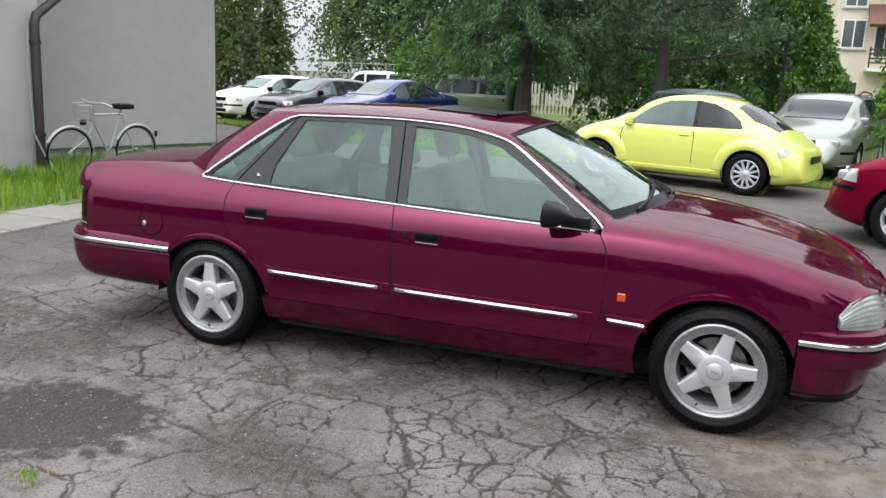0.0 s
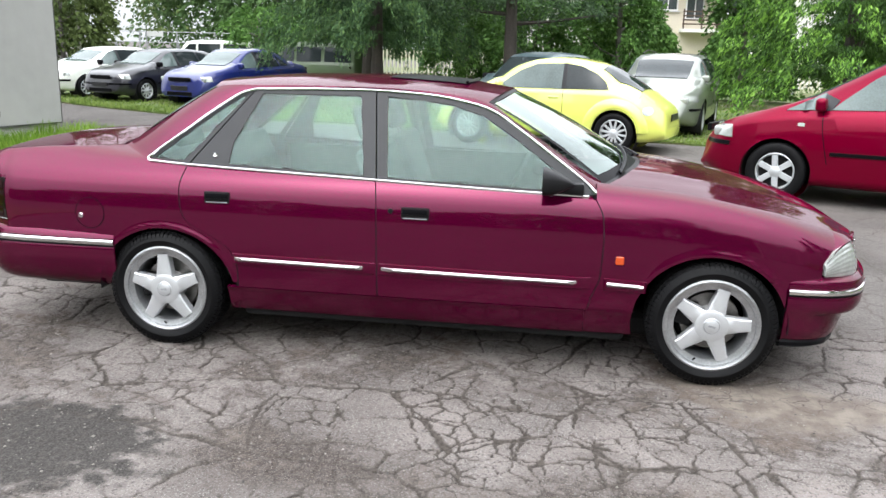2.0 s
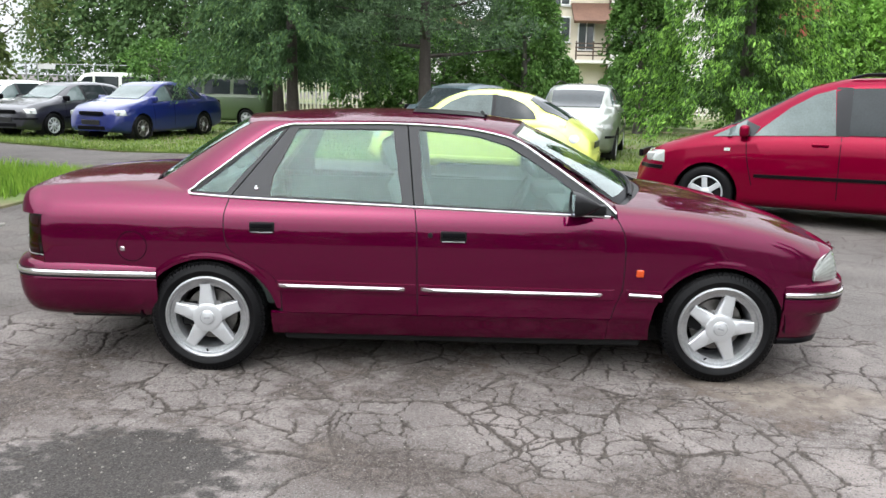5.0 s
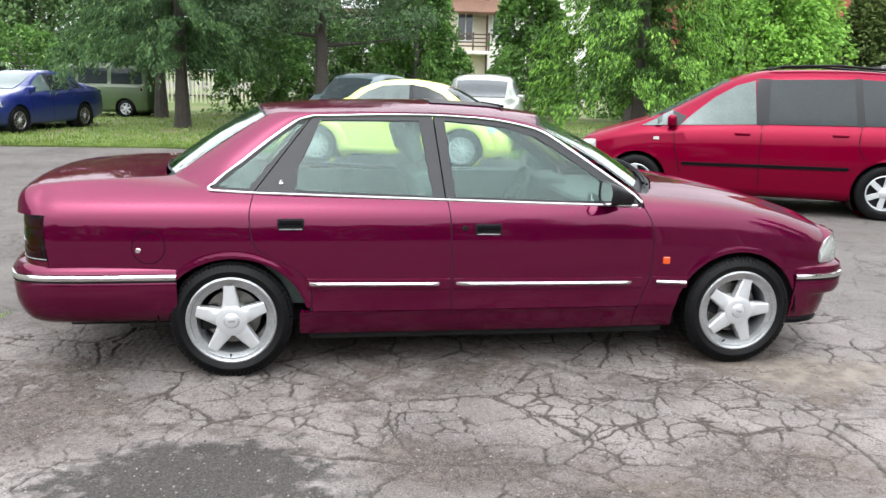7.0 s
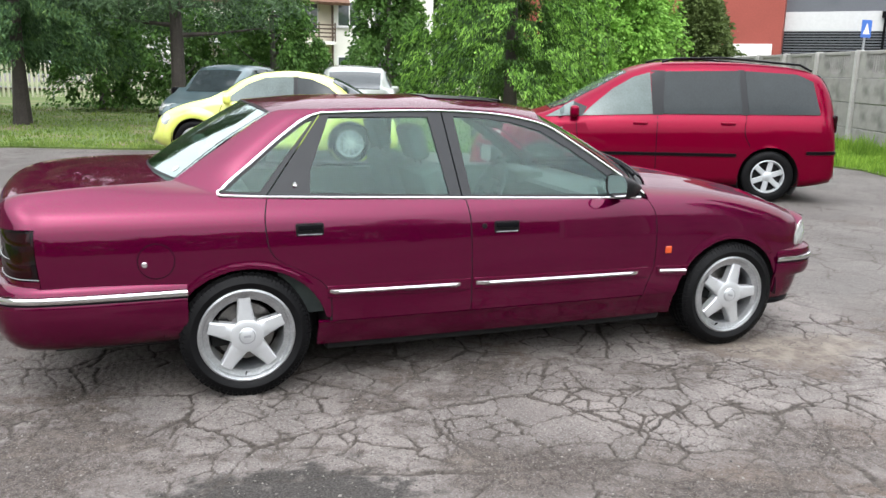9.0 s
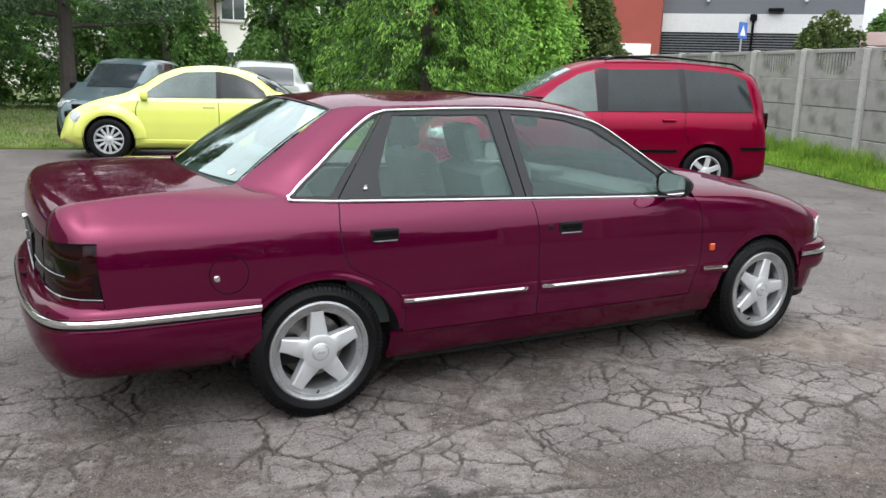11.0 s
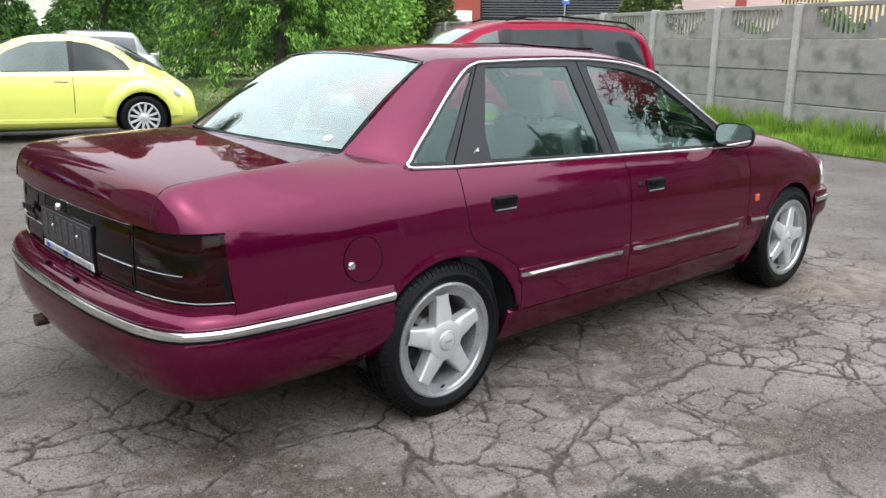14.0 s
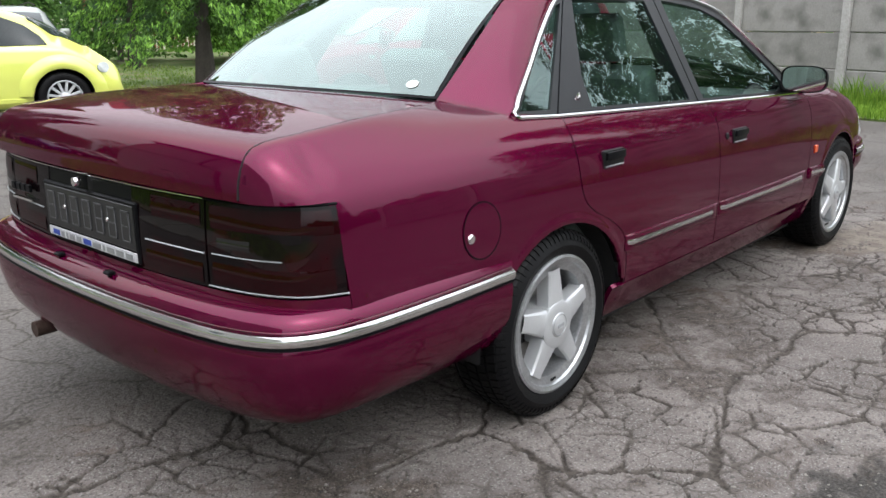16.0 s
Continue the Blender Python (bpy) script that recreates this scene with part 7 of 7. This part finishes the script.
part("pipe_hopper", boxed(4.2, 4.52, -.25, -.06, 4.3, 4.6), TRIM, hall, smooth=0)
part("floodlight", boxed(5.0, 5.7, -.3, -.06, 4.72, 4.88), TRIM, hall, smooth=0)
for x in (2.1, 6.6):
    part("wall_lamp", boxed(x, x + .14, -.2, -.02, 5.2, 5.36), LIGHTPANEL, hall, smooth=0)
cross_sign = thing("crossing_sign", "blue square pedestrian crossing sign on a grey pole", "road sign", m=pose(22.2, 18.4, 0, 0, 0, 12))
part("pole", tubed([(0, 0, 0), (0, 0, 3.5)], .035, 8), GALV, cross_sign)
part("board", boxed(-.3, .3, -.045, -.03, 2.95, 3.55, bevel=.01), SIGN_BLUE, cross_sign)
b = bmesh.new()
tri = [b.verts.new(v) for v in ((-.2, -.05, 3.07), (.2, -.05, 3.07), (0, -.05, 3.45))]
b.faces.new(tri)
part("white_triangle", b, SIGN_WHITE, cross_sign, smooth=0)
garage = thing("garage", "pale low garage with a faded pink roof", "garage", m=pose(40, 22.3, 0, 0, 0, -60))
part("wall", boxed(-3.4, 3.4, 0, 6, 0, 3.45), CREAM, garage, smooth=0)
part("wall", boxed(-6.4, -3.4, 1.5, 6, 0, 4.0), PLASTER, garage, smooth=0)
b = bmesh.new()
low = [b.verts.new(v) for v in ((-3.8, -.5, 3.42), (3.8, -.5, 3.42), (3.2, 4.5, 4.35), (-3.2, 4.5, 4.35), (-3.8, 6.4, 3.5), (3.8, 6.4, 3.5))]
for f in ((0, 1, 2, 3), (3, 2, 5, 4), (1, 5, 2), (0, 3, 4)):
    b.faces.new([low[i] for i in f])
part("roof", b, mat("faded_pink_roof", (.20, .135, .115), .8, 0, .15, 1, 10), garage, smooth=0, solid=.08)
part("roof_edge", boxed(-6.6, -3.2, 1.3, 6.2, 4.0, 4.16), PLINTH, garage, smooth=0)
part("chimney", boxed(.9, 1.5, 1.0, 1.6, 3.4, 4.05), BRICKRED, garage, smooth=0)
block = thing("apartment_block", "cream and yellow apartment block with brown-framed windows", "building", m=pose(53.9, 30, 0, 0, 0, -45))
part("wall", boxed(0, 16, 0, 10, 0, 9.5), mat("yellow_cream_render", (.62, .50, .29), .9, 0, .08, .5, 10), block, smooth=0)
part("side_wall", boxed(-.05, 0, 0, 10, 0, 9.5), CREAM, block, smooth=0)
for x in (1.67, 2.6, 6.2, 8.4, 10.6):
    for z in (2.0, 5.1):
        w = part("window", boxed(x - .32, x + .32, -.05, .02, z, z + 1.6), WOOD_DARK, block, smooth=0)
        part("pane", boxed(x - .22, x + .22, -.065, -.03, z + .1, z + 1.5), WINDOWGLASS, w, smooth=0)
for y in (1.0, 3.4, 5.8):
    w = part("window", boxed(-.09, -.05, y, y + 1.0, 4.4, 5.7), FRAME_WHITE, block, smooth=0)
    part("pane", boxed(-.105, -.08, y + .1, y + .9, 4.5, 5.6), WINDOWGLASS, w, smooth=0)
part("downpipe", tubed([(-.12, .2, 0), (-.12, .2, 9)], .07, 8), GALV, block)
part("sign_board", boxed(3.9, 5.6, -.10, -.02, 6.6, 7.5), SIGN_BLUE, block, smooth=0)
deck = part("balcony", boxed(3.4, 7.0, -1.3, 0, 4.2, 4.35), WOOD_DARK, block, smooth=0)
for k in range(14):
    part("baluster", boxed(3.45 + k * .26, 3.57 + k * .26, -1.3, -1.24, 4.35, 5.3), WOOD_DARK, deck, smooth=0)
yield_sign = thing("road_sign", "pale triangular road sign seen from behind on a pole", "road sign", m=pose(-24, 36, -.8, 0, 0, 30))
part("pole", tubed([(0, 0, 0), (0, 0, 2.9)], .035, 8), GALV, yield_sign)
b = bmesh.new()
tri = [b.verts.new(v) for v in ((-.42, 0, 2.9), (.42, 0, 2.9), (0, 0, 2.15))]
b.faces.new(tri)
part("board", b, GALV, yield_sign, smooth=0, solid=.02)
name_sign = thing("direction_sign", "small pale direction sign on a post", "road sign", m=pose(-17.9, 31, -.75, 0, 0, 20))
part("pole", tubed([(0, 0, 0), (0, 0, 2.75)], .03, 8), GALV, name_sign)
part("board", boxed(0, .7, -.02, .02, 2.5, 2.75, bevel=.01), SIGN_WHITE, name_sign, smooth=0)
lamp_post = thing("lamp_post", "slim pale concrete lamp post by the road", "lamp post", m=pose(-17.2, 24.5, 0))
part("pole", tubed([(0, 0, 0), (0, 0, 9)], .09, 10), POST, lamp_post)
mesh_fence = thing("mesh_fence", "grey mesh fence along the far road", "fence", kind="structure")
for k in range(16):
    part("post", tubed([(-38 + 2.2 * k, 40 - .1 * k, 0), (-38 + 2.2 * k, 40 - .1 * k, 2.1)], .04, 6), GALV, mesh_fence)
for z in (.3, .9, 1.5, 2.05):
    part("rail", tubed([(-38, 40, z), (-5, 38.5, z)], .02, 5), GALV, mesh_fence)

# ---------- trees ----------
BARK = mat("tree_bark", (.048, .040, .035), .9, 0, .35, 4, 30, .6, 25)
BARK_GREY = mat("grey_bark", (.11, .10, .09), .9, 0, .3, 4, 30, .5, 25)
LEAF_MAPLE = leaf_mat("fresh_green_leaves", (.06, .15, .022), (.32, .58, .11), .38)
LEAF_BRIGHT = leaf_mat("bright_green_leaves", (.045, .115, .016), (.27, .50, .09), .35)
LEAF_OLIVE = leaf_mat("olive_green_leaves", (.045, .07, .02), (.12, .16, .05), .25)
LEAF_DARK = leaf_mat("dark_green_leaves", (.022, .060, .013), (.145, .28, .065), .25)
NEEDLE = leaf_mat("spruce_needles", (.014, .038, .016), (.092, .17, .066), .12)
NEEDLE_TIP = leaf_mat("young_spruce_tips", (.05, .10, .028), (.15, .24, .08), .15)
NEEDLE_PINE = leaf_mat("pine_needles", (.018, .040, .020), (.11, .175, .085), .15)


# muted green for the far row: distance haze is put into the leaf colour
LEAF_FAR = leaf_mat("hazy_far_leaves", (.035, .075, .026), (.12, .20, .07), .25)
NEEDLE_GREEN = leaf_mat("green_spruce_needles", (.016, .042, .011), (.085, .17, .035), .12)
NEEDLE_FRESH = leaf_mat("fresh_spruce_growth", (.07, .17, .025), (.30, .54, .10), .28)


def unit(v):
    return v / np.maximum(np.linalg.norm(v, axis=1, keepdims=True), 1e-9)


def leafage(name, c, axis, length, width, material, parent):
    """Small pointed leaves at places c, along axis."""
    n = len(c)
    axis = unit(axis)
    s = unit(np.cross(axis, unit(rs.normal(size=(n, 3)))))
    L, W = length[:, None], width[:, None]
    v = np.stack([c - axis * L * .5, c + s * W * .5, c + axis * L * .5, c - s * W * .5], 1).reshape(-1, 3)
    f = (np.arange(n) * 4)[:, None] + np.arange(4)[None]
    me = bpy.data.meshes.new(name)
    me.from_pydata(v.tolist(), [], f.tolist())
    me.materials.append(material)
    o = new(name, me)
    o.parent = parent
    o["kind"] = "stuff"
    return o


def trunk_of(tree, h, r, bark, limbs, rise=.5, z0=1.5, reach=1.5):
    pts = [(.05 * math.sin(z * 1.3) * (z / h), .05 * math.cos(z * 1.7) * (z / h), z * h / 8) for z in range(9)]
    b = tube(bmesh.new(), pts, r, 10, radii=[r * 1.35 if k == 0 else r * (1 - .86 * k / 8) for k in range(9)])
    t = part("trunk", b, bark, tree)
    for k in range(limbs):
        z = z0 + (h * .85 - z0) * (k + .5) / limbs
        a = k * 2.4 + rs.uniform(-.3, .3)
        L = reach * (1 - .6 * (z - z0) / (h - z0)) * rs.uniform(.7, 1)
        part("limb", tubed([(0, 0, z), (math.cos(a) * L * .5, math.sin(a) * L * .5, z + rise * L * .35), (math.cos(a) * L, math.sin(a) * L, z + rise * L)], .05, 6, radii=[r * .35, r * .2, r * .07]), bark, t)
    return t


def broadleaf(label, x, y, h, radius, z0, leaves, size, material, cone=False, clumps=110, bark=None, squash=1.0):
    tree = thing("tree", label, "tree", m=pose(x, y, 0))
    trunk_of(tree, h * .85, .05 + h * .012, bark or BARK_GREY, 10, .6, z0 + .1, radius * .9)
    k = clumps
    u = rs.uniform(0, 1, k) ** .8
    z = z0 + (h - z0) * u
    prof = (1 - u) ** .75 * .98 + .04 if cone else np.sqrt(np.maximum(1 - ((u - .42) / .60) ** 2, .02))
    a = rs.uniform(0, 2 * np.pi, k)
    rr = radius * prof * rs.uniform(.45, 1.08, k) ** .6
    c = np.stack([rr * np.cos(a), rr * np.sin(a) * squash, z], 1)
    per = leaves // k
    sig = radius * (.13 if cone else .15)
    # each clump is a hanging spray: leaves run out and down from its heart
    puff = rs.uniform(.55, 1.25, (k, 1)).repeat(per, 0)
    d = rs.normal(size=(k * per, 3)) * np.array([sig, sig, sig * .45]) * puff
    home = np.repeat(c, per, 0)
    p = home + d
    p[:, 2] -= .9 * (d[:, 0] ** 2 + d[:, 1] ** 2) / sig
    p[:, 2] = np.maximum(p[:, 2], z0 * .8)
    out = unit(np.stack([d[:, 0], d[:, 1], np.zeros(len(d))], 1) + .4 * unit(home - np.array([0, 0, h * .45])))
    ax = out * .9 + np.array([0, 0, -.65]) + rs.normal(size=p.shape) * .38
    L = size * rs.uniform(.7, 1.5, len(p))
    leafage("crown", p, ax, L, L * rs.uniform(.45, .7, len(p)), material, tree)
    return tree


def spruce(label, x, y, h, radius, z0, density=1.0, tips=.15, needle=None, fresh=None):
    tree = thing("tree", label, "tree", m=pose(x, y, 0))
    trunk_of(tree, h, .17, BARK, 0)
    P, A, Ls = [], [], []
    n_wh = int((h - z0) / .42)
    for i in range(n_wh):
        z = z0 + i * .42
        for j in range(8):
            a = j * 2 * math.pi / 8 + i * .7 + rs.uniform(-.25, .25)
            L = radius * (1 - (z - z0) / (h - z0 + .4)) ** .75 * rs.uniform(.7, 1.1) + .25
            # hanging sprays along the branch, each a tapering curtain of short twigs
            sprays = int(4 + 5.5 * L)
            per = int(34 * density)
            t = np.repeat(rs.uniform(.12, 1, sprays), per)
            m = len(t)
            off = np.repeat(rs.normal(0, .10, sprays), per) * (.4 + t)
            long = np.repeat(rs.uniform(.25, .75, sprays), per) * (.45 + .55 * t) * (.5 + .16 * radius)
            fall = rs.uniform(0, 1, m) ** 1.3
            ca, sa = math.cos(a), math.sin(a)
            spread = rs.normal(0, .085, m) * (1.15 - .75 * fall)
            r = L * t + rs.normal(0, .04, m) + .10 * fall
            P.append(np.stack([ca * r - sa * (off + spread), sa * r + ca * (off + spread), z + .18 * L * t - .42 * L * t ** 2 + .12 * L * t ** 4 - long * fall], 1))
            A.append(np.stack([rs.normal(0, .45, m) + ca * .45, rs.normal(0, .45, m) + sa * .45, np.full(m, -.75)], 1))
            Ls.append(rs.uniform(.06, .155, m))
    P, A, Ls = np.concatenate(P), np.concatenate(A), np.concatenate(Ls)
    ok = P[:, 2] > .5
    P, A, Ls = P[ok], A[ok], Ls[ok]
    tip = (np.hypot(P[:, 0], P[:, 1]) > radius * .45) & (rs.uniform(0, 1, len(P)) < tips)
    leafage("crown", P[~tip], A[~tip], Ls[~tip], Ls[~tip] * .27, needle or NEEDLE, tree)
    leafage("tip_growth", P[tip], A[tip], Ls[tip], Ls[tip] * .30, fresh or NEEDLE_TIP, tree)
    return tree


def pine(label, x, y, h, radius, z0):
    tree = thing("tree", label, "tree", m=pose(x, y, 0))
    trunk_of(tree, h, .2, BARK, 22, .12, z0, radius)
    k = 760
    u = rs.uniform(0, 1, k)
    z = z0 + (h - z0) * u
    a = rs.uniform(0, 2 * np.pi, k)
    rr = radius * (1 - .55 * u) * np.sqrt(rs.uniform(.05, 1, k))
    c = np.stack([rr * np.cos(a), rr * np.sin(a), z + .15 * rr + rs.normal(0, .1, k)], 1)
    per = 60
    d = unit(rs.normal(size=(k * per, 3)) + np.array([0, 0, .15]))
    p = np.repeat(c, per, 0) + rs.normal(size=(k * per, 3)) * np.array([.26, .26, .10]) + d * .06
    L = rs.uniform(.10, .2, len(p))
    leafage("crown", p, d, L, L * .2, NEEDLE_PINE, tree)
    return tree


spruce("weeping dark spruce with pale young tips", -4.43, 17.7, 10.5, 2.9, 1.9, 1.3, .22)
spruce("tall dark spruce behind another one", -5.75, 22.15, 11, 3.0, 2.1, 1.0, .12)
spruce("dark spruce deep in the garden", -2.2, 27.5, 9, 2.4, 1.6, .8, .1)
pine("dark pine with a bare straight trunk", -.83, 17.3, 8.5, 2.9, 2.1)
broadleaf("dense dark conical tree by the house", 2.2, 21.8, 6.6, 1.8, .7, 36000, .11, LEAF_DARK, True)
broadleaf("slender dark green tree by the house", 5.94, 22.0, 6.8, 1.4, .9, 36000, .11, LEAF_DARK, True)
spruce("large spruce thick with fresh green growth", 6.01, 12.49, 8.0, 2.3, 1.3, 1.3, .5, NEEDLE_GREEN, NEEDLE_FRESH)
spruce("dark drooping spruce inside the green trees", 8.84, 20.4, 6.0, 1.8, 1.5, .8, .08)
broadleaf("bright green bushy tree", 12.6, 19.6, 5.4, 2.2, .6, 42000, .125, LEAF_MAPLE)
broadleaf("bright green bushy tree", 14.4, 22.6, 5.4, 2.3, .5, 32000, .13, LEAF_BRIGHT)
broadleaf("olive green conical tree", 16.6, 20.2, 4.7, 1.7, .4, 20000, .13, LEAF_OLIVE, True)
broadleaf("olive green conical tree", 19.5, 24, 5.2, 2.1, .4, 14000, .15, LEAF_OLIVE, True)
broadleaf("green tree behind the garage", 53.1, 33.0, 6.3, 2.3, .5, 5000, .34, LEAF_DARK, clumps=70)
for x, y in ((14.0, 9.0), (13.0, 6.3), (11.8, 3.6), (10.8, .9), (9.8, -1.8)):
    broadleaf("dark green shrub behind the concrete fence", x, y, 2.0, .95, .2, 5000, .13, LEAF_DARK, clumps=60)
broadleaf("flowering shrub behind the concrete fence", 20.8, 13.6, 3.6, 1.1, .8, 6000, .14, LEAF_OLIVE, clumps=60)
for x, y, h, r in ((-2.9, 24.5, 3.4, 1.3), (-.4, 23.5, 3.6, 1.5), (1.2, 25.2, 3.2, 1.4), (-9.5, 29.5, 3.0, 1.8), (3.0, 26.8, 3.2, 1.6), (10.4, 24.2, 3.4, 1.8), (6.9, 25.5, 3.0, 1.5), (-12.5, 30.5, 3.2, 1.8)):
    broadleaf("leafy green garden shrub", x, y, h, r, .25, 10000, .12, LEAF_DARK, clumps=70)
broadleaf("dense green shrub at the corner of the building", -17.3, 23.6, 5.0, 1.7, .2, 12000, .16, LEAF_OLIVE)
broadleaf("thin light tree beside the road", -18.6, 28.5, 9, 2.6, 2.5, 5000, .16, LEAF_OLIVE, clumps=90)
for x, y, h, r in ((-43, 60, 6, 4.0), (-20.5, 46, 9.5, 4.4), (-15.5, 44, 10, 4.6), (-10, 43, 10, 4.2), (-4, 47, 9, 4.2), (16, 44, 8, 3.6), (22, 40, 7, 3.4), (-46, 54, 7, 5)):
    broadleaf("tall green tree in the far row", x, y, h, r, 1.2, 22000, .24, LEAF_FAR, clumps=150)
# trees and a hedge on the near side of the yard, which the paint and the windows mirror
for x, y, h, r, dense_ in ((11.4, -4.7, 11.0, 2.7, 1.1), (8.6, -6.6, 7.2, 1.9, .9), (14, -11, 8.5, 2.4, .5), (4.5, -17, 7.5, 2.6, .5)):
    spruce("tall spruce on the near side of the yard", x, y, h, r, 1.6, dense_, .05)
for x in range(-36, 40, 6):
    broadleaf("green tree on the near side of the yard", x + 2 * math.sin(x), -30 + 3 * math.cos(x * 2.0), 5.8 + 1.6 * math.sin(x * 1.3), 3.8, .1, 5000, .4, LEAF_DARK, clumps=90)
